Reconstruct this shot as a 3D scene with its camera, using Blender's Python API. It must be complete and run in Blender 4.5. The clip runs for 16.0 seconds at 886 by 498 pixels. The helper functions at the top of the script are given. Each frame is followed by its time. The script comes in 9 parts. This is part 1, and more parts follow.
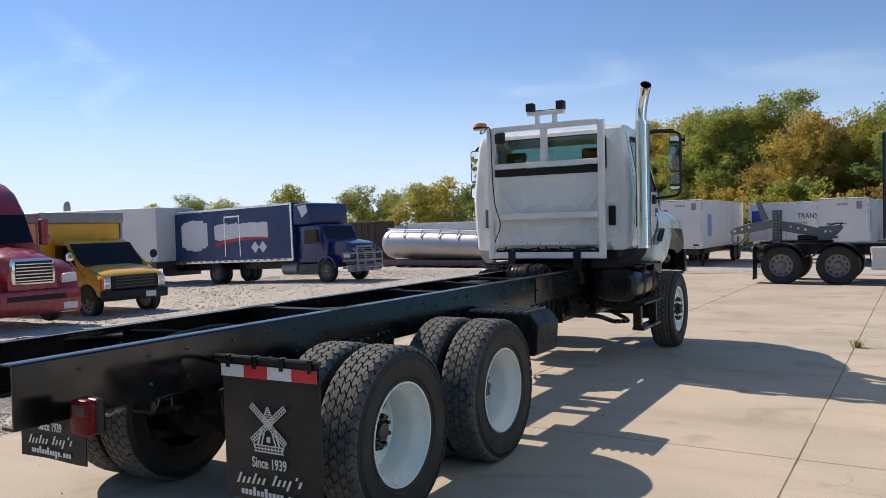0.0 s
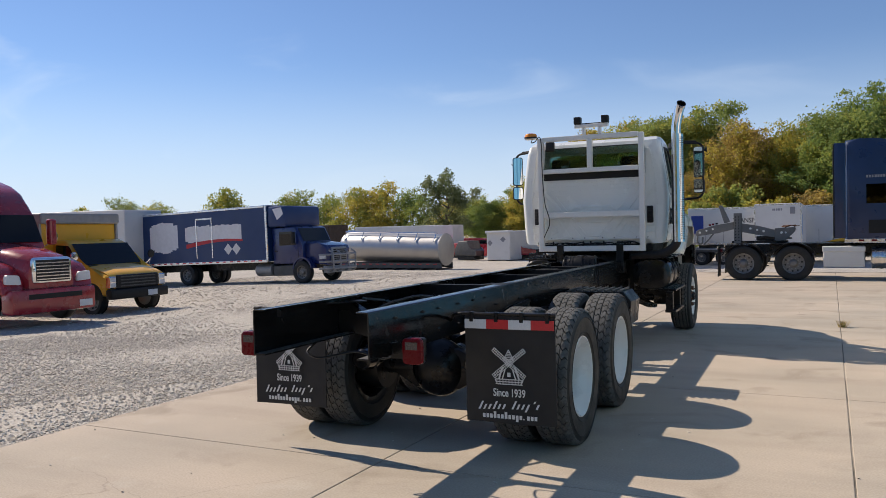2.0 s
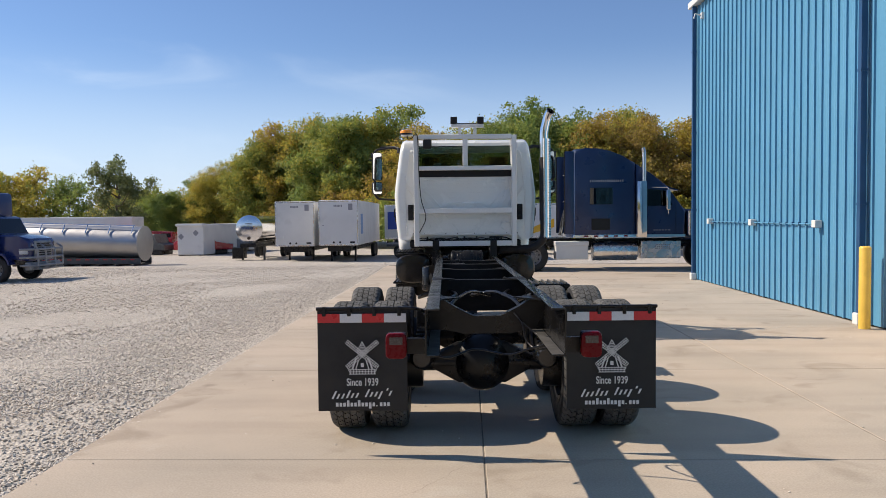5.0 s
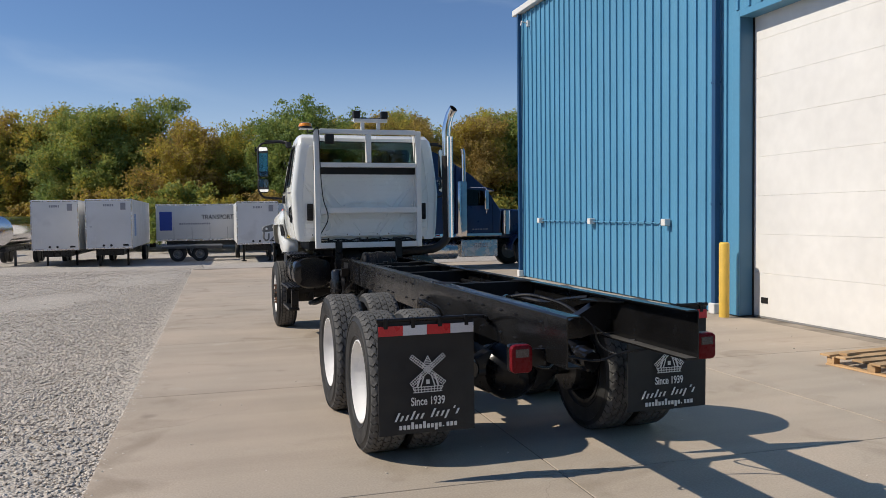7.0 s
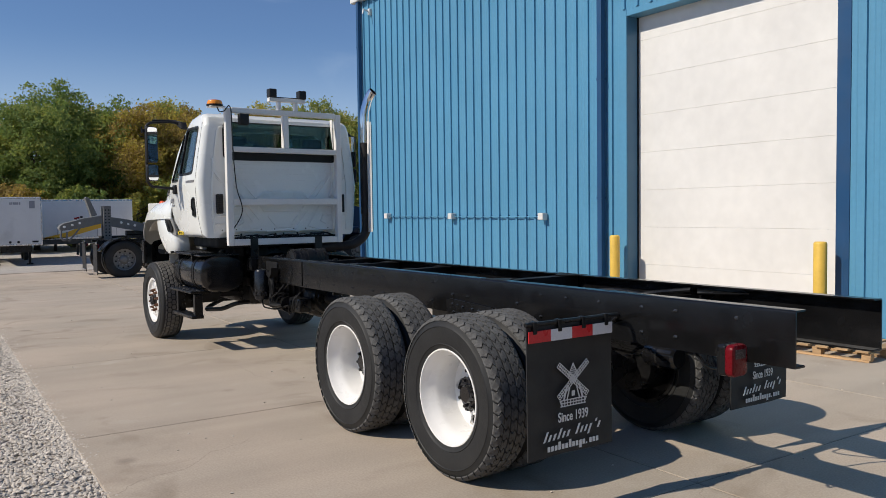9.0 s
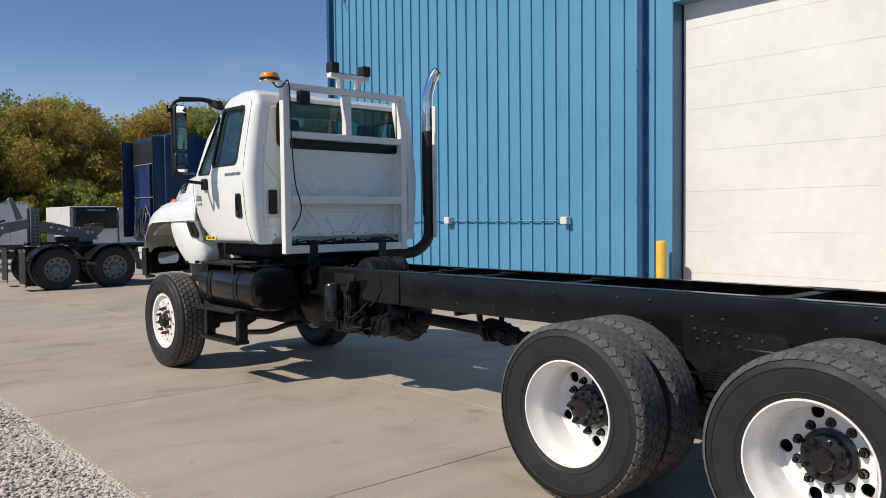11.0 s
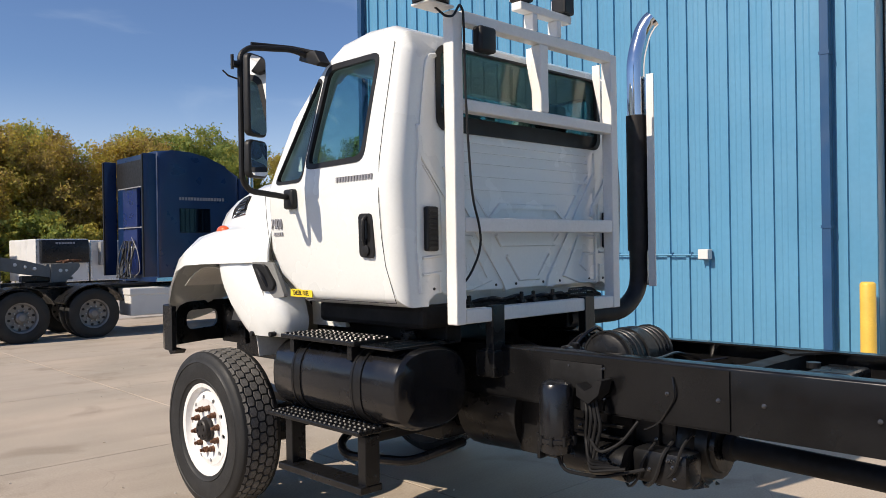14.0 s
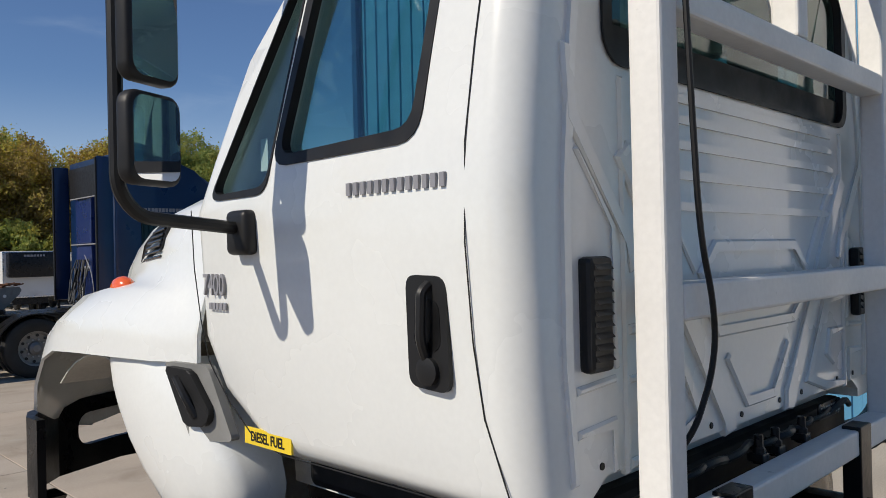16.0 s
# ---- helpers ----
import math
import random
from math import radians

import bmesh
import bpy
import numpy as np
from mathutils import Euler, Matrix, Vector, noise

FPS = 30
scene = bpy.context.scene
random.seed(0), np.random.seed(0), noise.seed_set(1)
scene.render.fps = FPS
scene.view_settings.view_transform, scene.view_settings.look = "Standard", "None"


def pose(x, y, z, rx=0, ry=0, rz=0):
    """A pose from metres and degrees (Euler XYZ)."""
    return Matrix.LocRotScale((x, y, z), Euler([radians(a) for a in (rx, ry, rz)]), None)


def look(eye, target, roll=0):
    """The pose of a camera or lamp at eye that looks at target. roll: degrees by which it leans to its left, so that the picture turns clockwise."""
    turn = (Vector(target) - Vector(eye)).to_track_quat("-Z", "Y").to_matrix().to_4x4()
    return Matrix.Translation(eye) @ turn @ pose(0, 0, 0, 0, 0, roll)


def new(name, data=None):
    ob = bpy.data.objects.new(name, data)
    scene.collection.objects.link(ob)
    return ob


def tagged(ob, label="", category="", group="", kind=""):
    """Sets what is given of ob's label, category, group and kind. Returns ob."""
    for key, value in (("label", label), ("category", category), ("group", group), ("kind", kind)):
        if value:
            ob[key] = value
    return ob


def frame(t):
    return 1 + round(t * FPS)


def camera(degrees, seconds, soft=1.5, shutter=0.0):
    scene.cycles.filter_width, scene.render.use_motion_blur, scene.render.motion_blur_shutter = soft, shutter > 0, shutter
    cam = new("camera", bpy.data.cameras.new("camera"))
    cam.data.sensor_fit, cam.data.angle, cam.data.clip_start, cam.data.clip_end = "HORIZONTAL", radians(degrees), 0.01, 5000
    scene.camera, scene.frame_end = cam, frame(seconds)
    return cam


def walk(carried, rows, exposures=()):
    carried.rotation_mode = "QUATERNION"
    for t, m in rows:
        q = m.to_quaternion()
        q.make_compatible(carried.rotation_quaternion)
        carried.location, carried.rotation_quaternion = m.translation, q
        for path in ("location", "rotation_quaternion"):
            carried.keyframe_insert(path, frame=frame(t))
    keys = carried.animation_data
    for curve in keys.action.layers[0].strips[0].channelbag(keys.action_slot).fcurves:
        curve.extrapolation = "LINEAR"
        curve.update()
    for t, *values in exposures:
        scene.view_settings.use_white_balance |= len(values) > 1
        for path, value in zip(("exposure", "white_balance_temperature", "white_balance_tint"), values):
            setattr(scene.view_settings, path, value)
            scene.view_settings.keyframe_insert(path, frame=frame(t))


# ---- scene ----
cam = camera(58.7, 16.0, soft=0.8)
PATH = [
    (0, (0.166, -0.044, 1.761), (-0.874, 1.664, 1.704), -1.4),
    (0.5, (0.013, -0.579, 1.751), (-1.013, 1.137, 1.701), -1.4),
    (1, (-0.087, -1.195, 1.746), (-1.092, 0.534, 1.701), -1.4),
    (1.5, (-0.381, -1.671, 1.708), (-1.341, 0.083, 1.662), -1.3),
    (2, (-0.744, -2.134, 1.685), (-1.628, -0.34, 1.637), -1.3),
    (2.5, (-1.15, -2.516, 1.716), (-1.921, -0.672, 1.663), -1.3),
    (3, (-1.645, -2.727, 1.735), (-2.271, -0.828, 1.676), -1.3),
    (3.5, (-2.183, -2.943, 1.755), (-2.645, -0.998, 1.693), -1.2),
    (3.7, (-2.405, -2.984, 1.742), (-2.803, -1.025, 1.678), -1.2),
    (5.8, (-4.717, -2.709, 1.774), (-4.552, -0.718, 1.695), -0.7),
    (6, (-4.933, -2.644, 1.79), (-4.7, -0.659, 1.713), -0.9),
    (6.5, (-5.432, -2.401, 1.777), (-5.032, -0.443, 1.695), -0.8),
    (7, (-5.952, -2.128, 1.77), (-5.403, -0.207, 1.686), -0.7),
    (7.5, (-6.411, -1.807, 1.77), (-5.728, 0.07, 1.683), -0.7),
    (8, (-6.84, -1.375, 1.773), (-6.012, 0.443, 1.681), -0.6),
    (8.2, (-7.05, -1.209, 1.73), (-6.156, 0.577, 1.638), -0.6),
    (10.3, (-8.339, 1.225, 1.708), (-7.066, 2.764, 1.612), -0.7),
    (10.5, (-8.417, 1.501, 1.678), (-7.127, 3.027, 1.586), -0.6),
    (11, (-8.506, 2.155, 1.683), (-7.198, 3.665, 1.601), -0.6),
    (11.5, (-8.526, 2.835, 1.695), (-7.209, 4.337, 1.617), -0.6),
    (12, (-8.488, 3.511, 1.71), (-7.165, 5.01, 1.666), -0.6),
    (12.5, (-8.299, 4.123, 1.705), (-6.97, 5.618, 1.68), -0.8),
    (13, (-8.094, 4.784, 1.723), (-6.752, 6.266, 1.703), -0.8),
    (13.5, (-7.853, 5.371, 1.712), (-6.499, 6.843, 1.697), -0.8),
    (14, (-7.514, 5.988, 1.747), (-6.15, 7.45, 1.742), -0.9),
    (14.5, (-7.14, 6.522, 1.769), (-5.769, 7.978, 1.772), -0.9),
    (15, (-6.761, 7.09, 1.819), (-5.385, 8.541, 1.829), -1.1),
    (15.5, (-6.416, 7.683, 1.896), (-5.035, 9.129, 1.912), -1.1),
    (16, (-6.045, 8.15, 1.98), (-4.658, 9.591, 1.989), -1.3),
]
walk(cam, [(t, look(eye, target, roll)) for t, eye, target, roll in PATH],
     [(0.0, 0.55, 7080, 13), (1.0, 0.48, 7080, 13), (2.0, 0.43, 7100, 13), (3.0, 0.39, 7080, 13), (3.5, 0.58, 7050, 13), (6.0, 0.44, 7080, 12), (6.5, 0.18, 6950, 12),
      (7.0, 0.17, 6750, 10), (7.5, 0.21, 6700, 10), (8.0, 0.10, 6680, 10), (10.5, 0.16, 6700, 10), (12.0, 0.16, 6720, 11), (13.0, 0.22, 6850, 12),
      (14.0, 0.42, 7050, 13), (15.0, 0.40, 6880, 12), (15.5, 0.17, 6700, 10), (16.0, 0.0, 6680, 10)])

# ---- sky and sun ----
world = bpy.data.worlds.new("sky")
scene.world = world
world.use_nodes = True
wt = world.node_tree
wt.nodes.clear()
w_out = wt.nodes.new("ShaderNodeOutputWorld")
w_bg = wt.nodes.new("ShaderNodeBackground")
w_sky = wt.nodes.new("ShaderNodeTexSky")
w_sky.sky_type = "NISHITA"
w_sky.sun_disc = False
SUN_TO = Vector((-1.12, 0.215, 1.0)).normalized()
w_sky.sun_elevation = math.asin(SUN_TO.z)
w_sky.sun_rotation = math.atan2(SUN_TO.x, SUN_TO.y) % (2 * math.pi)
w_sky.altitude = 300
w_sky.air_density = 1.0
w_sky.dust_density = 0.0
w_sky.ozone_density = 3.0
w_bg.inputs["Strength"].default_value = 0.085
w_co = wt.nodes.new("ShaderNodeTexCoord")
w_sep = wt.nodes.new("ShaderNodeSeparateXYZ")
wt.links.new(w_co.outputs["Generated"], w_sep.inputs["Vector"])


def w_range(src, lo, hi, a, b):
    r = wt.nodes.new("ShaderNodeMapRange")
    r.interpolation_type = "SMOOTHSTEP"
    for key, v in (("From Min", lo), ("From Max", hi), ("To Min", a), ("To Max", b)):
        r.inputs[key].default_value = v
    wt.links.new(src, r.inputs["Value"])
    return r.outputs["Result"]


def w_mix(kind, fac, a, b):
    x = wt.nodes.new("ShaderNodeMix")
    x.data_type, x.blend_type = "RGBA", kind
    for sock, v in ((x.inputs["Factor"], fac), (x.inputs["A"], a), (x.inputs["B"], b)):
        if isinstance(v, (int, float)):
            sock.default_value = v
        elif isinstance(v, tuple):
            sock.default_value = (*v, 1.0)
        else:
            wt.links.new(v, sock)
    return x.outputs["Result"]


# clear autumn sky: bluer overhead, pale haze at the horizon, a few thin streaks of cirrus
w_col = w_mix("MULTIPLY", 1.0, w_sky.outputs["Color"], (0.72, 0.845, 1.05))
w_haze = w_range(w_sep.outputs["Z"], 0.0, 0.22, 0.75, 0.0)
w_col = w_mix("MIX", w_haze, w_col, (5.5, 6.8, 8.9))
w_map = wt.nodes.new("ShaderNodeMapping")
w_map.inputs["Rotation"].default_value = (0.0, 0.0, radians(32))
w_map.inputs["Scale"].default_value = (1.1, 5.5, 9.0)
wt.links.new(w_co.outputs["Generated"], w_map.inputs["Vector"])
w_n = wt.nodes.new("ShaderNodeTexNoise")
w_n.inputs["Scale"].default_value = 1.6
w_n.inputs["Detail"].default_value = 5.0
w_n.inputs["Distortion"].default_value = 0.6
wt.links.new(w_map.outputs["Vector"], w_n.inputs["Vector"])
w_col = w_mix("MIX", w_range(w_n.outputs["Fac"], 0.55, 0.82, 0.0, 0.20), w_col, (7.5, 8.8, 10.2))
wt.links.new(w_col, w_bg.inputs["Color"])
wt.links.new(w_bg.outputs["Background"], w_out.inputs["Surface"])
sun_data = bpy.data.lights.new("sun", "SUN")
sun_data.energy = 3.98
sun_data.angle = radians(0.53)
sun_data.color = (1.0, 0.93, 0.82)
sun = new("sun", sun_data)
sun.matrix_world = look((0, 0, 40), Vector((0, 0, 40)) - SUN_TO)

# ---- materials ----
def mat(name, color, rough=0.5, metal=0.0, vary=0.0, scale=6.0, fine=0.0, fine_scale=60.0, bump=0.0, bump_scale=80.0, coat=0.0, stain=None, stain_scale=1.5, stain_at=0.55, rand=0.0, stretch=(1, 1, 1), rough_vary=0.1, island=False):
    """A surface with a base colour, slow and fine variation, stains, and a fine relief."""
    m = bpy.data.materials.new(name)
    m.use_nodes = True
    nt = m.node_tree
    b = nt.nodes["Principled BSDF"]
    b.inputs["Metallic"].default_value = metal
    if coat:
        b.inputs["Coat Weight"].default_value = coat
        b.inputs["Coat Roughness"].default_value = 0.06
    geo = nt.nodes.new("ShaderNodeNewGeometry")
    mp = nt.nodes.new("ShaderNodeMapping")
    mp.inputs["Scale"].default_value = stretch
    nt.links.new(geo.outputs["Position"], mp.inputs["Vector"])

    def noise_tex(sc, detail=4.0):
        n = nt.nodes.new("ShaderNodeTexNoise")
        n.inputs["Scale"].default_value = sc
        n.inputs["Detail"].default_value = detail
        nt.links.new(mp.outputs["Vector"], n.inputs["Vector"])
        return n.outputs["Fac"]

    def mix(kind, fac, a, c):
        x = nt.nodes.new("ShaderNodeMix")
        x.data_type = "RGBA"
        x.blend_type = kind
        for sock, v in ((x.inputs["Factor"], fac), (x.inputs["A"], a), (x.inputs["B"], c)):
            if isinstance(v, (int, float)):
                sock.default_value = v
            elif isinstance(v, tuple):
                sock.default_value = (*v, 1.0)
            else:
                nt.links.new(v, sock)
        return x.outputs["Result"]

    def ramp(src, lo, hi, a, c):
        r = nt.nodes.new("ShaderNodeMapRange")
        for key, v in (("From Min", lo), ("From Max", hi), ("To Min", a), ("To Max", c)):
            r.inputs[key].default_value = v
        nt.links.new(src, r.inputs["Value"])
        return r.outputs["Result"]

    def grey(src):
        c = nt.nodes.new("ShaderNodeCombineColor")
        for k in ("Red", "Green", "Blue"):
            nt.links.new(src, c.inputs[k])
        return c.outputs["Color"]

    col = tuple(color)
    if vary:
        col = mix("MULTIPLY", 1.0, col, grey(ramp(noise_tex(scale), 0.3, 0.7, 1 - vary, 1 + vary)))
    if fine:
        col = mix("MULTIPLY", 1.0, col, grey(ramp(noise_tex(fine_scale, 2.0), 0.3, 0.7, 1 - fine, 1 + fine)))
    if rand:
        if island:
            src = geo.outputs["Random Per Island"]
        else:
            oi = nt.nodes.new("ShaderNodeObjectInfo")
            src = oi.outputs["Random"]
        col = mix("MULTIPLY", 1.0, col, grey(ramp(src, 0, 1, 1 - rand, 1 + rand)))
    if stain:
        col = mix("MIX", ramp(noise_tex(stain_scale, 6.0), stain_at, stain_at + 0.18, 0.0, 0.8), col, stain)
    if isinstance(col, tuple):
        b.inputs["Base Color"].default_value = (*col, 1.0)
    else:
        nt.links.new(col, b.inputs["Base Color"])
    if rough_vary:
        nt.links.new(ramp(noise_tex(scale * 1.7), 0.3, 0.7, max(0.02, rough - rough_vary), min(1.0, rough + rough_vary)), b.inputs["Roughness"])
    else:
        b.inputs["Roughness"].default_value = rough
    if bump:
        bp = nt.nodes.new("ShaderNodeBump")
        bp.inputs["Strength"].default_value = min(1.0, bump)
        bp.inputs["Distance"].default_value = 0.01
        nt.links.new(noise_tex(bump_scale, 3.0), bp.inputs["Height"])
        nt.links.new(bp.outputs["Normal"], b.inputs["Normal"])
    return m


def glass_mat(name, tint, rough=0.0):
    m = bpy.data.materials.new(name)
    m.use_nodes = True
    nt = m.node_tree
    nt.nodes.remove(nt.nodes["Principled BSDF"])
    out = nt.nodes["Material Output"]
    tr = nt.nodes.new("ShaderNodeBsdfTransparent")
    tr.inputs["Color"].default_value = (*tint, 1)
    gl = nt.nodes.new("ShaderNodeBsdfGlossy")
    gl.inputs["Roughness"].default_value = rough
    lw = nt.nodes.new("ShaderNodeLayerWeight")
    lw.inputs["Blend"].default_value = 0.5
    pw = nt.nodes.new("ShaderNodeMath")
    pw.operation = "POWER"
    pw.inputs[1].default_value = 4.0
    nt.links.new(lw.outputs["Facing"], pw.inputs[0])
    fr = nt.nodes.new("ShaderNodeMath")
    fr.operation = "MULTIPLY_ADD"
    fr.inputs[1].default_value, fr.inputs[2].default_value = 0.9, 0.05
    nt.links.new(pw.outputs[0], fr.inputs[0])
    mx = nt.nodes.new("ShaderNodeMixShader")
    nt.links.new(fr.outputs[0], mx.inputs["Fac"])
    nt.links.new(tr.outputs["BSDF"], mx.inputs[1])
    nt.links.new(gl.outputs["BSDF"], mx.inputs[2])
    nt.links.new(mx.outputs["Shader"], out.inputs["Surface"])
    return m




def graph(m):
    """Small helpers to wire a material's nodes."""
    m.use_nodes = True
    nt = m.node_tree
    geo = nt.nodes.new("ShaderNodeNewGeometry")

    def tex(kind, scale, out, vec=None, **kw):
        n = nt.nodes.new(kind)
        n.inputs["Scale"].default_value = scale
        for k, v in kw.items():
            if k == "feature":
                n.feature = v
            else:
                n.inputs[k].default_value = v
        nt.links.new(vec if vec is not None else geo.outputs["Position"], n.inputs["Vector"])
        return n.outputs[out]

    def ramp(src, lo, hi, a, b):
        r = nt.nodes.new("ShaderNodeMapRange")
        for key, v in (("From Min", lo), ("From Max", hi), ("To Min", a), ("To Max", b)):
            r.inputs[key].default_value = v
        nt.links.new(src, r.inputs["Value"])
        return r.outputs["Result"]

    def mix(kind, fac, a, b):
        x = nt.nodes.new("ShaderNodeMix")
        x.data_type, x.blend_type = "RGBA", kind
        for sock, v in ((x.inputs["Factor"], fac), (x.inputs["A"], a), (x.inputs["B"], b)):
            if isinstance(v, (int, float)):
                sock.default_value = v
            elif isinstance(v, tuple):
                sock.default_value = (*v, 1.0)
            else:
                nt.links.new(v, sock)
        return x.outputs["Result"]

    def calc(op, a, b):
        x = nt.nodes.new("ShaderNodeMath")
        x.operation = op
        for sock, v in zip(x.inputs, (a, b)):
            if isinstance(v, (int, float)):
                sock.default_value = v
            else:
                nt.links.new(v, sock)
        return x.outputs[0]

    return nt, geo, tex, ramp, mix, calc


def concrete_mat():
    m = bpy.data.materials.new("concrete")
    nt, geo, tex, ramp, mix, calc = graph(m)
    b = nt.nodes["Principled BSDF"]
    oi = nt.nodes.new("ShaderNodeObjectInfo")
    col = mix("MIX", ramp(tex("ShaderNodeTexNoise", 0.55, "Fac", Detail=6.0), 0.35, 0.68, 0.0, 1.0), (0.475, 0.388, 0.305), (0.36, 0.308, 0.245))
    col = mix("MIX", ramp(oi.outputs["Random"], 0, 1, 0.0, 0.35), col, (0.40, 0.35, 0.295))
    # broad broom-finish streaks and soft dirt
    mp = nt.nodes.new("ShaderNodeMapping")
    mp.inputs["Scale"].default_value = (0.25, 2.2, 1)
    nt.links.new(geo.outputs["Position"], mp.inputs["Vector"])
    col = mix("MULTIPLY", ramp(tex("ShaderNodeTexNoise", 1.0, "Fac", mp.outputs["Vector"], Detail=5.0), 0.45, 0.75, 0.0, 0.45), col, (0.72, 0.70, 0.68))
    col = mix("MIX", ramp(tex("ShaderNodeTexNoise", 1.3, "Fac", Detail=7.0, Distortion=0.8), 0.57, 0.70, 0.0, 0.50), col, (0.235, 0.185, 0.135))
    col = mix("MIX", ramp(tex("ShaderNodeTexNoise", 2.1, "Fac", Detail=4.0), 0.64, 0.74, 0.0, 0.30), col, (0.50, 0.45, 0.385))
    # oil spots and pits
    col = mix("MIX", ramp(tex("ShaderNodeTexVoronoi", 1.1, "Distance"), 0.05, 0.11, 0.45, 0.0), col, (0.15, 0.12, 0.095))
    col = mix("MULTIPLY", 1.0, col, mix("MIX", ramp(tex("ShaderNodeTexNoise", 70.0, "Fac", Detail=2.0), 0.3, 0.7, 0, 1), (0.88, 0.88, 0.88), (1.08, 1.08, 1.08)))
    # hairline cracks, only here and there
    warp = nt.nodes.new("ShaderNodeVectorMath")
    warp.operation = "MULTIPLY_ADD"
    warp.inputs[1].default_value = (0.5, 0.5, 0.5)
    wn = nt.nodes.new("ShaderNodeTexNoise")
    wn.inputs["Scale"].default_value = 1.7
    wn.inputs["Detail"].default_value = 5.0
    nt.links.new(geo.outputs["Position"], wn.inputs["Vector"])
    nt.links.new(wn.outputs["Color"], warp.inputs[0])
    nt.links.new(geo.outputs["Position"], warp.inputs[2])
    edge = tex("ShaderNodeTexVoronoi", 0.30, "Distance", warp.outputs[0], feature="DISTANCE_TO_EDGE")
    crack = calc("MULTIPLY", ramp(edge, 0.0, 0.0018, 0.32, 0.0), ramp(tex("ShaderNodeTexNoise", 0.33, "Fac"), 0.50, 0.56, 0.0, 1.0))
    col = mix("MIX", crack, col, (0.11, 0.09, 0.07))
    nt.links.new(col, b.inputs["Base Color"])
    b.inputs["Roughness"].default_value = 0.88
    bp = nt.nodes.new("ShaderNodeBump")
    bp.inputs["Strength"].default_value = 0.25
    bp.inputs["Distance"].default_value = 0.006
    nt.links.new(tex("ShaderNodeTexNoise", 130.0, "Fac", Detail=3.0), bp.inputs["Height"])
    nt.links.new(bp.outputs["Normal"], b.inputs["Normal"])
    return m


def gravel_mat():
    m = bpy.data.materials.new("gravel_bed")
    nt, geo, tex, ramp, mix, calc = graph(m)
    b = nt.nodes["Principled BSDF"]
    cell = nt.nodes.new("ShaderNodeTexVoronoi")
    cell.inputs["Scale"].default_value = 30.0
    nt.links.new(geo.outputs["Position"], cell.inputs["Vector"])
    sep = nt.nodes.new("ShaderNodeSeparateColor")
    nt.links.new(cell.outputs["Color"], sep.inputs["Color"])
    col = mix("MIX", sep.outputs["Red"], (0.38, 0.345, 0.305), (0.57, 0.525, 0.47))
    col = mix("MULTIPLY", ramp(cell.outputs["Distance"], 0.35, 0.75, 0.0, 0.42), col, (0.55, 0.52, 0.49))
    col = mix("MIX", ramp(tex("ShaderNodeTexNoise", 0.16, "Fac", Detail=6.0), 0.40, 0.66, 0.0, 0.45), col, (0.46, 0.43, 0.39))
    # coarser lumps and dark bits that still read far off
    col = mix("MULTIPLY", ramp(tex("ShaderNodeTexNoise", 4.5, "Fac", Detail=6.0, Roughness=0.8), 0.46, 0.66, 0.0, 0.42), col, (0.56, 0.54, 0.52))
    col = mix("MIX", ramp(tex("ShaderNodeTexNoise", 0.5, "Fac", Detail=5.0), 0.52, 0.70, 0.0, 0.45), col, (0.30, 0.275, 0.245))
    nt.links.new(col, b.inputs["Base Color"])
    b.inputs["Roughness"].default_value = 0.95
    bp = nt.nodes.new("ShaderNodeBump")
    bp.inputs["Strength"].default_value = 1.0
    bp.inputs["Distance"].default_value = 0.02
    bp.invert = True
    nt.links.new(cell.outputs["Distance"], bp.inputs["Height"])
    nt.links.new(bp.outputs["Normal"], b.inputs["Normal"])
    return m


M_CONCRETE = concrete_mat()
M_GRAVEL = gravel_mat()
M_JOINT = mat("joint_dirt", (0.13, 0.11, 0.085), 0.95, vary=0.3, scale=3, stain=(0.40, 0.34, 0.275), stain_scale=0.9, stain_at=0.44)
M_STONE = mat("limestone_gravel", (0.54, 0.485, 0.42), 0.9, fine=0.10, fine_scale=90, rand=0.24, island=True)
M_BLUE_WALL = mat("blue_painted_steel", (0.082, 0.258, 0.412), 0.42, vary=0.05, scale=0.7, fine=0.03, fine_scale=14)
M_BLUE_DARK = mat("dark_blue_trim", (0.012, 0.060, 0.15), 0.4, vary=0.08, scale=2)
M_REVEAL_SHADE = mat("blue_reveal_shade", (0.04, 0.135, 0.23), 0.45, vary=0.06, scale=1.5)
M_DOOR = mat("white_door_panel", (0.70, 0.685, 0.655), 0.5, vary=0.05, scale=0.8, fine=0.03, fine_scale=5, stain=(0.58, 0.56, 0.54), stain_scale=0.7, stain_at=0.62)
M_YELLOW = mat("yellow_bollard_paint", (0.68, 0.44, 0.07), 0.5, vary=0.08, scale=5, fine=0.05)
M_RECESS_SHADE = mat("fender_recess_shade", (0.22, 0.22, 0.21), 0.6, vary=0.15, scale=8)
M_WHITE = mat("white_truck_paint", (0.75, 0.765, 0.74), 0.28, vary=0.025, scale=1.5, fine=0.015, coat=0.5, stain=(0.66, 0.64, 0.6), stain_scale=1.4, stain_at=0.66)
M_RACK = mat("white_rack_paint", (0.74, 0.73, 0.70), 0.45, vary=0.05, scale=3, fine=0.03, stain=(0.06, 0.05, 0.045), stain_scale=26, stain_at=0.715)
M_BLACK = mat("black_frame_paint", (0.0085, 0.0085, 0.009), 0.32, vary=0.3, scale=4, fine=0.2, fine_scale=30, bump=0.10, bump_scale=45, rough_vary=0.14)
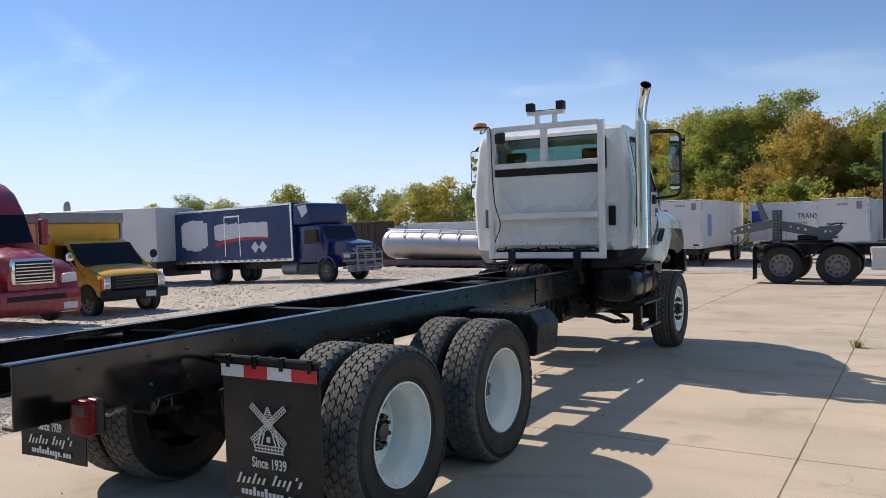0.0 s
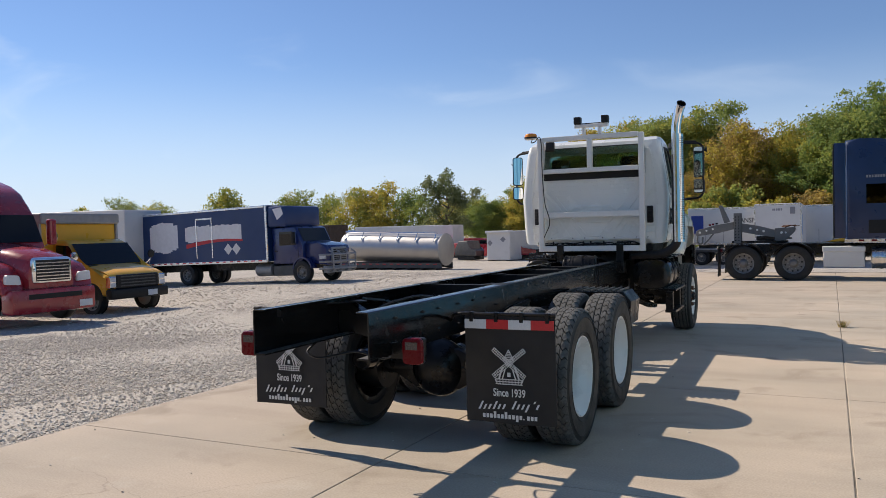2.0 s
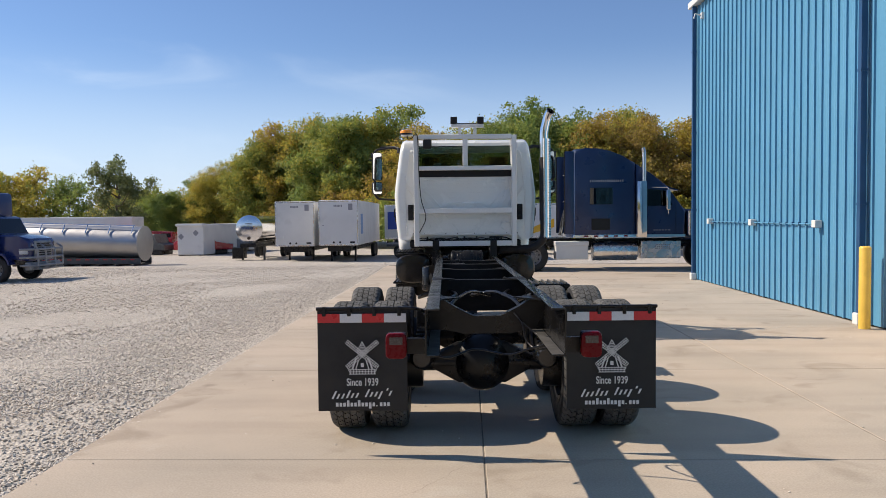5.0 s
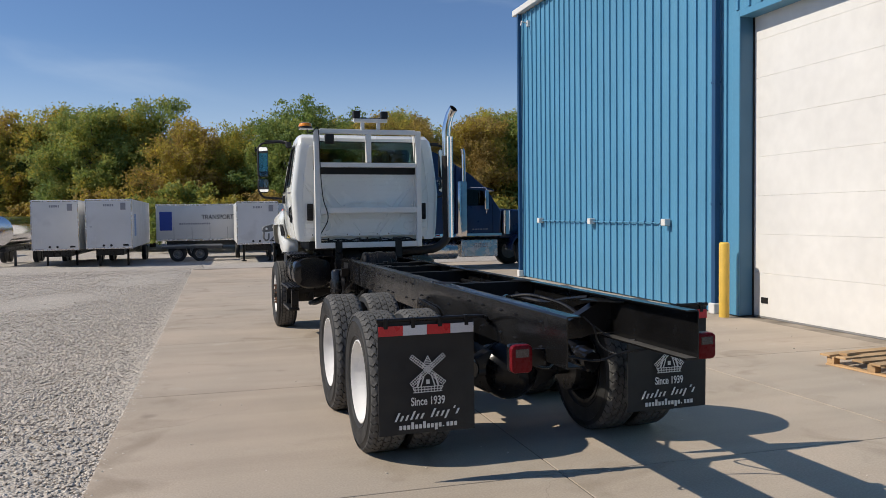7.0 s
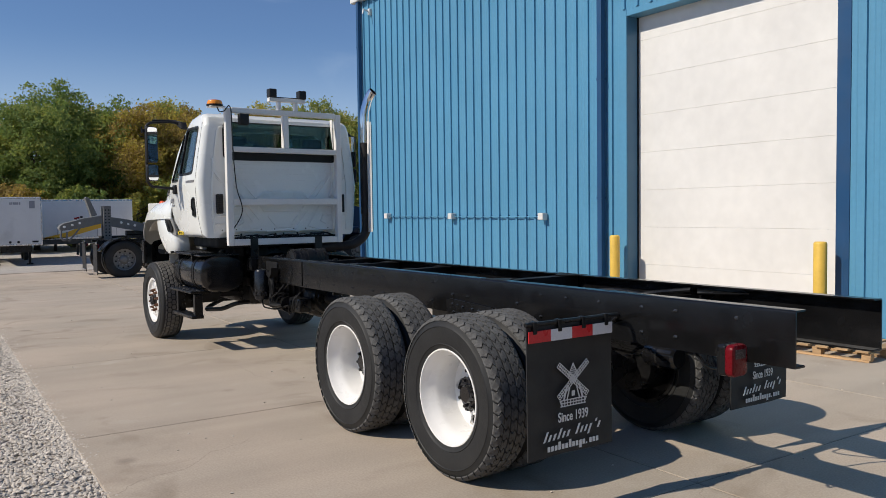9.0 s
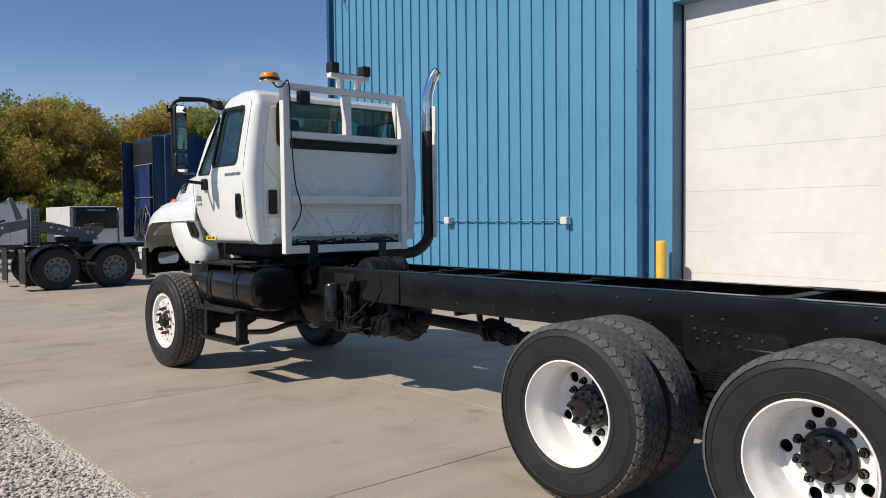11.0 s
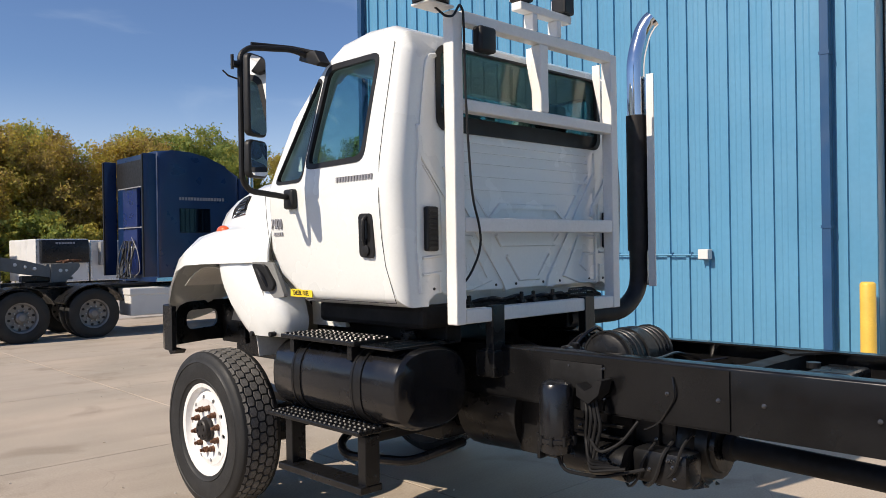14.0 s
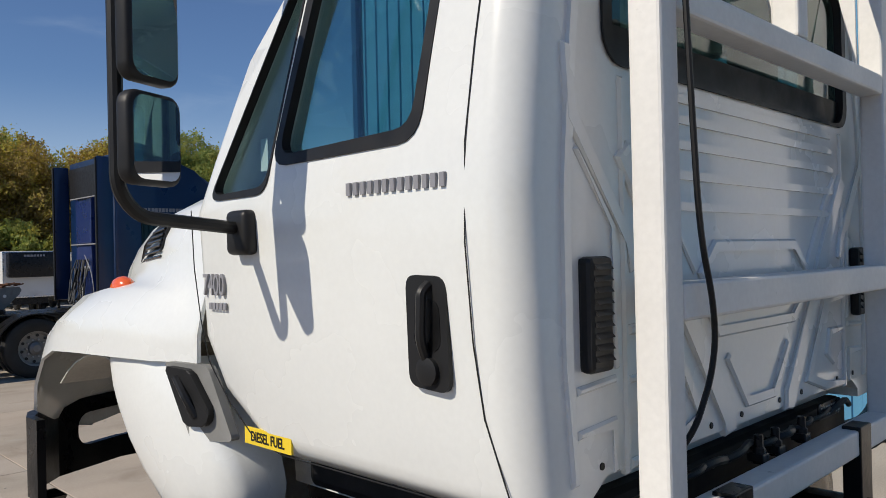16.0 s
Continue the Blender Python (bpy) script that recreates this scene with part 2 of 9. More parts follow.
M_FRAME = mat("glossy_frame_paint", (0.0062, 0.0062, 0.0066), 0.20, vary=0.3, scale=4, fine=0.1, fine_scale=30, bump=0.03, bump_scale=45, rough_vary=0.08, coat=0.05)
M_SATIN = mat("dull_black_steel", (0.010, 0.010, 0.0105), 0.62, vary=0.3, scale=5, fine=0.2, fine_scale=30)
M_SATIN.node_tree.nodes["Principled BSDF"].inputs["Specular IOR Level"].default_value = 0.2
M_CAST = mat("dusty_black_casting", (0.011, 0.011, 0.0115), 0.32, vary=0.4, scale=7, fine=0.25, fine_scale=45, bump=0.14, bump_scale=30, rough_vary=0.2)
M_CAST.node_tree.nodes["Principled BSDF"].inputs["Specular IOR Level"].default_value = 0.25
M_FLANGE_SHEEN = mat("dusty_flange_sheen", (0.055, 0.053, 0.05), 0.75, vary=0.45, scale=5, fine=0.2, fine_scale=40)
M_BLACK_GLOSS = mat("gloss_black_paint", (0.0085, 0.0085, 0.0095), 0.22, vary=0.2, scale=3, coat=0.15, bump=0.08, bump_scale=14)
M_BOLT = mat("painted_bolt_steel", (0.05, 0.05, 0.052), 0.13, metal=0.4, vary=0.2, scale=30, coat=0.8, rough_vary=0.05)
M_PLASTIC = mat("black_plastic", (0.014, 0.014, 0.0145), 0.48, vary=0.12, scale=8)
M_TYRE = mat("tyre_rubber", (0.021, 0.0212, 0.0213), 0.58, vary=0.2, scale=4, fine=0.08, fine_scale=50, bump=0.15, bump_scale=120)
M_TREAD = mat("dusty_tread_rubber", (0.095, 0.094, 0.092), 0.82, vary=0.22, scale=9, fine=0.2, fine_scale=70, bump=0.2, bump_scale=150)
M_TREAD_DARK = mat("front_tread_rubber", (0.125, 0.12, 0.112), 0.85, vary=0.2, scale=9, fine=0.2, fine_scale=70, bump=0.2, bump_scale=150)
M_FIBRE = mat("grey_fibreglass", (0.50, 0.48, 0.43), 0.7, vary=0.12, scale=4, fine=0.06, stain=(0.25, 0.22, 0.19), stain_scale=4, stain_at=0.6)
M_RIM = mat("white_rim_paint", (0.80, 0.79, 0.77), 0.32, vary=0.03, scale=6, coat=0.3)
M_RUST = mat("rusty_lug_steel", (0.12, 0.055, 0.03), 0.75, metal=0.3, vary=0.35, scale=40)
M_FLAP = mat("black_flap_rubber", (0.0125, 0.0125, 0.013), 0.6, vary=0.1, scale=4, bump=0.05)
M_PRINT = mat("white_print", (0.72, 0.72, 0.70), 0.6)
M_CHROME = mat("chrome", (0.72, 0.72, 0.73), 0.12, metal=1.0, vary=0.05, scale=6, rough_vary=0.06)
M_ALU = mat("polished_aluminium", (0.66, 0.66, 0.67), 0.24, metal=1.0, vary=0.06, scale=3, rough_vary=0.1)
M_TANK = mat("dull_tank_aluminium", (0.38, 0.38, 0.385), 0.42, metal=1.0, vary=0.05, scale=1.2, rough_vary=0.05)
M_TANK_BRIGHT = mat("polished_tank_steel", (0.72, 0.72, 0.73), 0.14, metal=1.0, vary=0.05, scale=1.2, rough_vary=0.05)
M_BOOM = mat("grey_boom_paint", (0.155, 0.155, 0.15), 0.55, vary=0.15, scale=5, fine=0.1, stain=(0.09, 0.07, 0.055), stain_scale=5, stain_at=0.62)
M_STACK = mat("dark_muffler_steel", (0.022, 0.019, 0.018), 0.55, metal=0.3, vary=0.3, scale=9)
M_REV_LENS = mat("dull_reversing_lens", (0.075, 0.06, 0.055), 0.25, vary=0.2, scale=60)
M_RED_LENS = mat("red_lens", (0.13, 0.004, 0.008), 0.30, vary=0.1, scale=30)
M_RED_LENS.node_tree.nodes["Principled BSDF"].inputs["Specular IOR Level"].default_value = 0.15
M_AMBER = mat("amber_lens", (0.80, 0.26, 0.02), 0.18, vary=0.1, scale=30, coat=0.5)
M_ORANGE = mat("orange_lens", (0.75, 0.12, 0.03), 0.2, coat=0.5)
M_TAPE_RED = mat("red_reflective_tape", (0.60, 0.025, 0.03), 0.35, fine=0.1, fine_scale=120)
M_TAPE_WHITE = mat("white_reflective_tape", (0.68, 0.68, 0.68), 0.35, fine=0.06, fine_scale=120)
M_STICKER = mat("yellow_sticker", (0.80, 0.58, 0.03), 0.4)
M_BLACK.node_tree.nodes["Principled BSDF"].inputs["Specular IOR Level"].default_value = 0.32
M_FRAME.node_tree.nodes["Principled BSDF"].inputs["Specular IOR Level"].default_value = 0.36
for m_ in (M_PLASTIC, M_TYRE, M_TREAD, M_TREAD_DARK):
    m_.node_tree.nodes["Principled BSDF"].inputs["Specular IOR Level"].default_value = 0.3
M_GLASS = glass_mat("cab_glass", (0.70, 0.84, 0.84))
M_REAR_GLASS = glass_mat("rear_glass", (0.42, 0.54, 0.52))
M_DARK_GLASS = glass_mat("dark_glass", (0.10, 0.12, 0.12))
M_MIRROR = mat("mirror_glass", (0.9, 0.9, 0.9), 0.01, metal=1.0, rough_vary=0)
M_INTERIOR = mat("grey_cab_lining", (0.10, 0.10, 0.10), 0.8, vary=0.1)
M_SEAT = mat("dark_seat_cloth", (0.035, 0.036, 0.04), 0.9, vary=0.15, fine=0.1)
M_NAVY = mat("navy_truck_paint", (0.004, 0.022, 0.078), 0.35, vary=0.1, scale=2, coat=0.2)
M_BOXBLUE = mat("blue_box_paint", (0.009, 0.036, 0.125), 0.42, vary=0.08, scale=1, fine=0.04)
M_BLUE_CAB = mat("blue_cab_paint", (0.006, 0.019, 0.105), 0.3, vary=0.08, scale=1, coat=0.5)
M_SPORANGE = mat("amber_van_paint", (0.86, 0.44, 0.03), 0.35, vary=0.06, scale=2, coat=0.4)
M_MAROON = mat("dark_red_paint", (0.34, 0.025, 0.034), 0.25, vary=0.1, scale=2, coat=0.5)
M_TRAILER = mat("white_trailer_skin", (0.66, 0.655, 0.635), 0.45, vary=0.05, scale=0.8, fine=0.03, stain=(0.52, 0.51, 0.49), stain_scale=0.9, stain_at=0.6)
M_GREY = mat("grey_galvanised", (0.30, 0.30, 0.30), 0.5, metal=0.3, vary=0.12, scale=4)
M_DARKGREY = mat("dark_grey_steel", (0.07, 0.072, 0.072), 0.55, vary=0.2, scale=4)
M_BROWN = mat("brown_steel", (0.055, 0.035, 0.025), 0.7, vary=0.25, scale=3)
M_PATCH = mat("white_paint_patch", (0.70, 0.70, 0.72), 0.5, vary=0.05)
M_BRIGHT_RED = mat("red_decal", (0.50, 0.02, 0.03), 0.45)
M_GOLD = mat("gold_decal", (0.75, 0.42, 0.03), 0.45)
M_BLUE_DECAL = mat("blue_decal", (0.02, 0.06, 0.33), 0.45)
M_LIGHTBLUE_DECAL = mat("light_blue_decal", (0.13, 0.28, 0.52), 0.45)
M_GREY_DECAL = mat("grey_decal", (0.25, 0.25, 0.27), 0.5)
M_WOOD = mat("pallet_wood", (0.42, 0.27, 0.14), 0.8, vary=0.2, scale=3, fine=0.15, fine_scale=40, stretch=(1, 0.1, 1), rand=0.2)
M_BARK = mat("bark", (0.11, 0.085, 0.065), 0.9, vary=0.25, scale=5, bump=0.5, bump_scale=20)

# ---- building helpers ----
def mesh_of(bm, name, material, smooth=False, angle=35):
    bmesh.ops.recalc_face_normals(bm, faces=bm.faces[:])
    me = bpy.data.meshes.new(name)
    bm.to_mesh(me)
    bm.free()
    me.materials.append(material)
    if smooth:
        me.shade_smooth()
        me.set_sharp_from_angle(angle=radians(angle))
    return me


def part(name, bm, material, parent, label="", smooth=False, m=None, angle=35):
    """One mesh object under a thing or a part; bm may be a bmesh or a mesh to share."""
    me = bm if isinstance(bm, bpy.types.Mesh) else mesh_of(bm, name, material, smooth, angle)
    ob = new(name, me)
    ob.parent = parent
    if m is not None:
        ob.matrix_basis = m
    return tagged(ob, label)


def islands(bm):
    """The loose pieces of a bmesh, largest first."""
    bm.verts.index_update()
    seen, out = set(), []
    for v0 in bm.verts:
        if v0.index in seen:
            continue
        stack, vs = [v0], []
        seen.add(v0.index)
        while stack:
            v = stack.pop()
            vs.append(v)
            for e in v.link_edges:
                o = e.other_vert(v)
                if o.index not in seen:
                    seen.add(o.index)
                    stack.append(o)
        idx = {v.index: k for k, v in enumerate(vs)}
        fs = {f for v in vs for f in v.link_faces}
        c = bmx()
        nv = [c.verts.new(v.co) for v in vs]
        for f in sorted(fs, key=lambda f: f.index):
            c.faces.new([nv[idx[v.index]] for v in f.verts])
        ext = [max(v.co[i] for v in vs) - min(v.co[i] for v in vs) for i in range(3)]
        out.append((-(ext[0] + 0.01) * (ext[1] + 0.01) * (ext[2] + 0.01), len(out), c))
    bm.free()
    return [c for _, _, c in sorted(out, key=lambda o: o[:2])]


def parts(name, bm, material, parent, label="", smooth=False, angle=35):
    """Each loose piece of a bmesh as a part of its own."""
    return [part(name, c, material, parent, label, smooth, None, angle) for c in islands(bm)]


def assembly(name, piece, bm, material, parent, label="", smooth=False, angle=35):
    """The largest piece is the part; the others are pieces under it."""
    first, *rest = islands(bm)
    ob = part(name, first, material, parent, label, smooth, None, angle)
    for c in rest:
        part(piece, c, material, ob, "", smooth, None, angle)
    return ob


def thing(name, label, category, m=None, group="", kind=""):
    ob = new(name)
    ob.empty_display_size = 0.3
    if m is not None:
        ob.matrix_basis = m
    return tagged(ob, label, category, group, kind)


def solid(name, bm, material, label, category="", kind="", group="", smooth=False, m=None, angle=35):
    """A thing or a piece of the setting that is one mesh."""
    ob = new(name, mesh_of(bm, name, material, smooth, angle))
    if m is not None:
        ob.matrix_basis = m
    return tagged(ob, label, category, group, kind)


def bmx():
    return bmesh.new()


def box(bm, x0, x1, y0, y1, z0, z1, bev=0.0, seg=2, m=None):
    x0, x1, y0, y1, z0, z1 = min(x0, x1), max(x0, x1), min(y0, y1), max(y0, y1), min(z0, z1), max(z0, z1)
    vs = [bm.verts.new((x, y, z)) for z in (z0, z1) for x, y in ((x0, y0), (x1, y0), (x1, y1), (x0, y1))]
    fs = [bm.faces.new([vs[i] for i in q]) for q in ((3, 2, 1, 0), (4, 5, 6, 7), (0, 1, 5, 4), (1, 2, 6, 5), (2, 3, 7, 6), (3, 0, 4, 7))]
    if bev:
        es = list({e for f in fs for e in f.edges})
        r = bmesh.ops.bevel(bm, geom=es, offset=bev, segments=seg, affect="EDGES", profile=0.5, clamp_overlap=True)
        vs = list({v for f in r["faces"] for v in f.verts} | {v for v in vs if v.is_valid})
    if m is not None:
        bmesh.ops.transform(bm, matrix=m, verts=[v for v in vs if v.is_valid])
    return vs


def prism(bm, pts, axis, a, b, bev=0.0, seg=2):
    """A polygon, drawn in the two other axes in their order, drawn out along an axis from a to b."""
    i = "xyz".index(axis)

    def at(p, h):
        q = list(p)
        q.insert(i, h)
        return bm.verts.new(q)

    lo, hi = [at(p, a) for p in pts], [at(p, b) for p in pts]
    n = len(pts)
    fs = [bm.faces.new(lo[::-1]), bm.faces.new(hi)]
    fs += [bm.faces.new((lo[k], lo[(k + 1) % n], hi[(k + 1) % n], hi[k])) for k in range(n)]
    if bev:
        es = list({e for f in fs[:2] for e in f.edges})
        bmesh.ops.bevel(bm, geom=es, offset=bev, segments=seg, affect="EDGES", profile=0.5, clamp_overlap=True)
    return lo + hi


def frame_of(d):
    d = d.normalized()
    u = d.orthogonal().normalized() if abs(d.z) > 0.99 else Vector((0, 0, 1)).cross(d).normalized()
    return u, d.cross(u).normalized()


def cyl(bm, p, q, r, r2=None, n=16, caps=True):
    p, q = Vector(p), Vector(q)
    u, v = frame_of(q - p)
    r2 = r if r2 is None else r2
    rings = [[bm.verts.new(c + (u * math.cos(k * 2 * math.pi / n) + v * math.sin(k * 2 * math.pi / n)) * s) for k in range(n)] for c, s in ((p, r), (q, r2))]
    for k in range(n):
        bm.faces.new((rings[0][k], rings[0][(k + 1) % n], rings[1][(k + 1) % n], rings[1][k]))
    if caps:
        bm.faces.new(rings[0][::-1])
        bm.faces.new(rings[1])


def rounded(pts, r, k=5):
    """A line of points whose inner corners are rounded."""
    pts = [Vector(p) for p in pts]
    out = [pts[0]]
    for a, b, c in zip(pts, pts[1:], pts[2:]):
        d0, d1 = (a - b), (c - b)
        s = min(r, d0.length * 0.45, d1.length * 0.45)
        s0, s1 = b + d0.normalized() * s, b + d1.normalized() * s
        for i in range(k + 1):
            t = i / k
            out.append((1 - t) ** 2 * s0 + 2 * t * (1 - t) * b + t * t * s1)
    out.append(pts[-1])
    return out


def pipe(bm, pts, r, n=10, bend=0.0, caps=True):
    """A tube along a line of points."""
    pts = rounded(pts, bend) if bend else [Vector(p) for p in pts]
    rings = []
    u = None
    for i, p in enumerate(pts):
        d = (pts[min(i + 1, len(pts) - 1)] - pts[max(i - 1, 0)]).normalized()
        if u is None:
            u, _ = frame_of(d)
        u = (u - d * u.dot(d)).normalized()
        v = d.cross(u)
        rr = r(i / (len(pts) - 1)) if callable(r) else r
        rings.append([bm.verts.new(p + (u * math.cos(k * 2 * math.pi / n) + v * math.sin(k * 2 * math.pi / n)) * rr) for k in range(n)])
    for a, b in zip(rings, rings[1:]):
        for k in range(n):
            bm.faces.new((a[k], a[(k + 1) % n], b[(k + 1) % n], b[k]))
    if caps:
        bm.faces.new(rings[0][::-1])
        bm.faces.new(rings[-1])


def lathe(bm, prof, n=32, axis="x", at=(0, 0, 0), close=False):
    """A profile of (radius, height along the axis) turned round that axis."""
    at = Vector(at)
    ends = {"x": (Vector((1, 0, 0)), Vector((0, 1, 0)), Vector((0, 0, 1))), "y": (Vector((0, 1, 0)), Vector((0, 0, 1)), Vector((1, 0, 0))), "z": (Vector((0, 0, 1)), Vector((1, 0, 0)), Vector((0, 1, 0)))}[axis]
    rings = []
    for r, h in prof:
        if r < 1e-5:
            rings.append([bm.verts.new(at + ends[0] * h)])
        else:
            rings.append([bm.verts.new(at + ends[0] * h + (ends[1] * math.cos(2 * math.pi * k / n) + ends[2] * math.sin(2 * math.pi * k / n)) * r) for k in range(n)])
    pairs = list(zip(rings, rings[1:])) + ([(rings[-1], rings[0])] if close else [])
    for a, b in pairs:
        for k in range(n):
            q = [a[k % len(a)], a[(k + 1) % len(a)], b[(k + 1) % len(b)], b[k % len(b)]]
            q = list(dict.fromkeys(q))
            if len(q) > 2:
                bm.faces.new(q)


def loft(bm, rings, close=False, cap=False):
    rows = [[bm.verts.new(p) for p in r] for r in rings]
    n = len(rows[0])
    for a, b in zip(rows, rows[1:]):
        for k in range(n if close else n - 1):
            bm.faces.new((a[k], a[(k + 1) % n], b[(k + 1) % n], b[k]))
    if cap:
        bm.faces.new(rows[0][::-1])
        bm.faces.new(rows[-1])
    return rows


def thicken(bm, t):
    bmesh.ops.recalc_face_normals(bm, faces=bm.faces[:])
    bmesh.ops.solidify(bm, geom=bm.faces[:], thickness=t)


def blob(bm, c, r, sub=2, squash=(1, 1, 1)):
    bmesh.ops.create_icosphere(bm, subdivisions=sub, radius=1.0, matrix=Matrix.LocRotScale(c, None, (r * squash[0], r * squash[1], r * squash[2])))


def carve(outer, cutters):
    """The mesh of a closed bmesh with other closed ones cut out of it."""
    def hold(b, nm):
        bmesh.ops.recalc_face_normals(b, faces=b.faces[:])
        me = bpy.data.meshes.new(nm)
        b.to_mesh(me)
        b.free()
        return new(nm, me)

    base = hold(outer, "carved")
    others = [hold(c, "cutter") for c in cutters]
    for o in others:
        md = base.modifiers.new("cut", "BOOLEAN")
        md.operation, md.solver, md.object = "DIFFERENCE", "EXACT", o
    dg = bpy.context.evaluated_depsgraph_get()
    me = bpy.data.meshes.new_from_object(base.evaluated_get(dg))
    for o in (*others, base):
        bpy.data.objects.remove(o)
    b = bmx()
    b.from_mesh(me)
    bpy.data.meshes.remove(me)
    return b


def letters(text, size, parent, material, m, name="lettering", label="", depth=0.001, shear=0.0, bold=0.0, wide=1.0):
    """Words in the built-in font, lying in the plane of m, as a mesh."""
    cu = bpy.data.curves.new(name, "FONT")
    cu.body, cu.size, cu.extrude, cu.shear, cu.offset = text, size, depth, shear, bold
    cu.align_x, cu.align_y = "CENTER", "CENTER"
    tmp = new(name, cu)
    me = bpy.data.meshes.new_from_object(tmp.evaluated_get(bpy.context.evaluated_depsgraph_get()))
    bpy.data.objects.remove(tmp)
    me.materials.clear()
    me.materials.append(material)
    return part(name, me, material, parent, label, m=m @ Matrix.Diagonal((wide, 1, 1, 1)))


def word_shapes(profile, width, height, parent, material, m, name="lettering", label="", depth=0.001, lean=0.0, fill=0.78):
    """A name drawn as plain shapes: T tall, x low, g with a tail, ' a tick, a blank leaves a gap."""
    w = width / len(profile)
    for k, c in enumerate(profile):
        lo, hi = {"T": (-0.5, 0.5), "x": (-0.5, 0.12), "g": (-0.85, 0.12), "'": (0.2, 0.5), ".": (-0.5, -0.33)}.get(c, (0, 0))
        if hi == lo:
            continue
        u0 = -width / 2 + k * w + w * (1 - fill) / 2
        u1 = u0 + w * (fill if c not in "'." else 0.35)
        bm = bmx()
        prism(bm, [(u0 + lean * lo * height, lo * height), (u1 + lean * lo * height, lo * height), (u1 + lean * hi * height, hi * height), (u0 + lean * hi * height, hi * height)], "z", -depth, depth)
        part(name, bm, material, parent, label, m=m)


def round_rect(u0, u1, v0, v1, r, k=4):
    out = []
    for cu, cv, a in ((u1 - r, v0 + r, -90), (u1 - r, v1 - r, 0), (u0 + r, v1 - r, 90), (u0 + r, v0 + r, 180)):
        for i in range(k + 1):
            t = radians(a + 90 * i / k)
            out.append((cu + r * math.cos(t), cv + r * math.sin(t)))
    return out

# ---- ground ----
def lot_height(x, y):
    """The gravel lot falls away gently from the concrete apron."""
    dx, dy = max(0.0, -6.8 - x), max(0.0, y - 27.0)
    d = math.hypot(dx * 0.8, dy)
    k = min(1.0, max(0.0, (x + 18.0) / 8.0))
    fall = 0.45 * (1 - math.exp(-max(0.0, y - 30.0) / 14.0))
    fall += 0.17 * math.exp(-((x + 29.5) / 4.5) ** 2 - ((y - 26.6) / 5.0) ** 2)
    return -0.02 - fall - (0.65 + 0.05 * k * k * (3 - 2 * k)) * (1 - math.exp(-d / 10.0)) if d > 0 else -0.02


def spread(lo, hi, near_lo, near_hi, fine, grow):
    v = [near_lo]
    while v[-1] < near_hi:
        v.append(v[-1] + fine)
    s = fine
    while v[-1] < hi:
        s *= grow
        v.append(v[-1] + s)
    s = fine
    while v[0] > lo:
        s *= grow
        v.insert(0, v[0] - s)
    return v


bm = bmx()
gx, gy = spread(-2500, 2500, -34, -6.8, 0.8, 1.35), spread(-2500, 2500, -12, 50, 0.8, 1.35)
rows = []
for y in gy:
    rows.append([])
    for x in gx:
        z = lot_height(x, y)
        if x > -6.75 and y < 27:
            z = -0.2
        rows[-1].append(bm.verts.new((x, y, z + (0.02 * noise.noise((x * 0.35, y * 0.35, 0)) if x < -7.2 else 0))))
for a, b in zip(rows, rows[1:]):
    for k in range(len(gx) - 1):
        bm.faces.new((a[k], a[k + 1], b[k + 1], b[k]))
solid("ground", bm, M_GRAVEL, "pale crushed limestone gravel lot, trodden and dusty", kind="structure", smooth=True, angle=80)

# concrete apron: a dirt-filled bed with separate cast panels on it
PX, PY, X0, Y0, GAP = 3.105, 3.385, -6.83, -10.77, 0.010
bm = bmx()
box(bm, X0 + 0.02, 17.5, Y0 + 0.02, 27.0, -0.19, -0.005)
apron = solid("pavement", bm, M_JOINT, "pale weathered concrete apron cast in large panels", kind="structure")
bm = bmx()
box(bm, GAP / 2, PX - GAP / 2, GAP / 2, PY - GAP / 2, -0.15, 0.0, 0.006, 2)
panel_mesh = mesh_of(bm, "slab", M_CONCRETE)
for i in range(8):
    for j in range(11):
        x, y = X0 + i * PX, Y0 + j * PY
        if x > 2.4 and y < 15.5:
            continue
        part("slab", panel_mesh, M_CONCRETE, apron, m=pose(x, y, 0))

# loose crushed stone beside the apron
rng = random.Random(5)
verts, faces = [], []
shape = [Vector(v) for v in ((1, 0, 0), (0.2, 0.9, 0.1), (-0.9, 0.3, 0), (-0.5, -0.8, 0), (0.5, -0.7, 0.1), (0.1, 0.05, 0.7), (0, 0, -0.6))]
tri = [(0, 1, 5), (1, 2, 5), (2, 3, 5), (3, 4, 5), (4, 0, 5), (1, 0, 6), (2, 1, 6), (3, 2, 6), (4, 3, 6), (0, 4, 6)]
for _ in range(108000):
    u = rng.random()
    x = -6.79 - 9.0 * u ** 2.2
    y = rng.uniform(-1.0, 9.0) if rng.random() < 0.55 else 9.0 - 2.0 * u + rng.expovariate(1 / 11.0)
    if math.sin(x * 0.83 + 1.7 * math.sin(y * 0.31)) + math.sin(y * 0.57 + 1.3 * math.sin(x * 0.47)) > 0.75 and rng.random() < 0.7:
        continue
    s = rng.uniform(0.008, 0.023)
    m = Matrix.LocRotScale((x + (rng.gauss(0, 0.04) if u < 0.05 else 0), y, lot_height(x, y) + s * 0.25 + 0.004), Euler((rng.uniform(-0.5, 0.5), rng.uniform(-0.5, 0.5), rng.uniform(0, 6.28))), (s * rng.uniform(0.8, 1.5), s, s * rng.uniform(0.7, 1.1)))
    k = len(verts)
    verts += [m @ v for v in shape]
    faces += [(a + k, b + k, c + k) for a, b, c in tri]
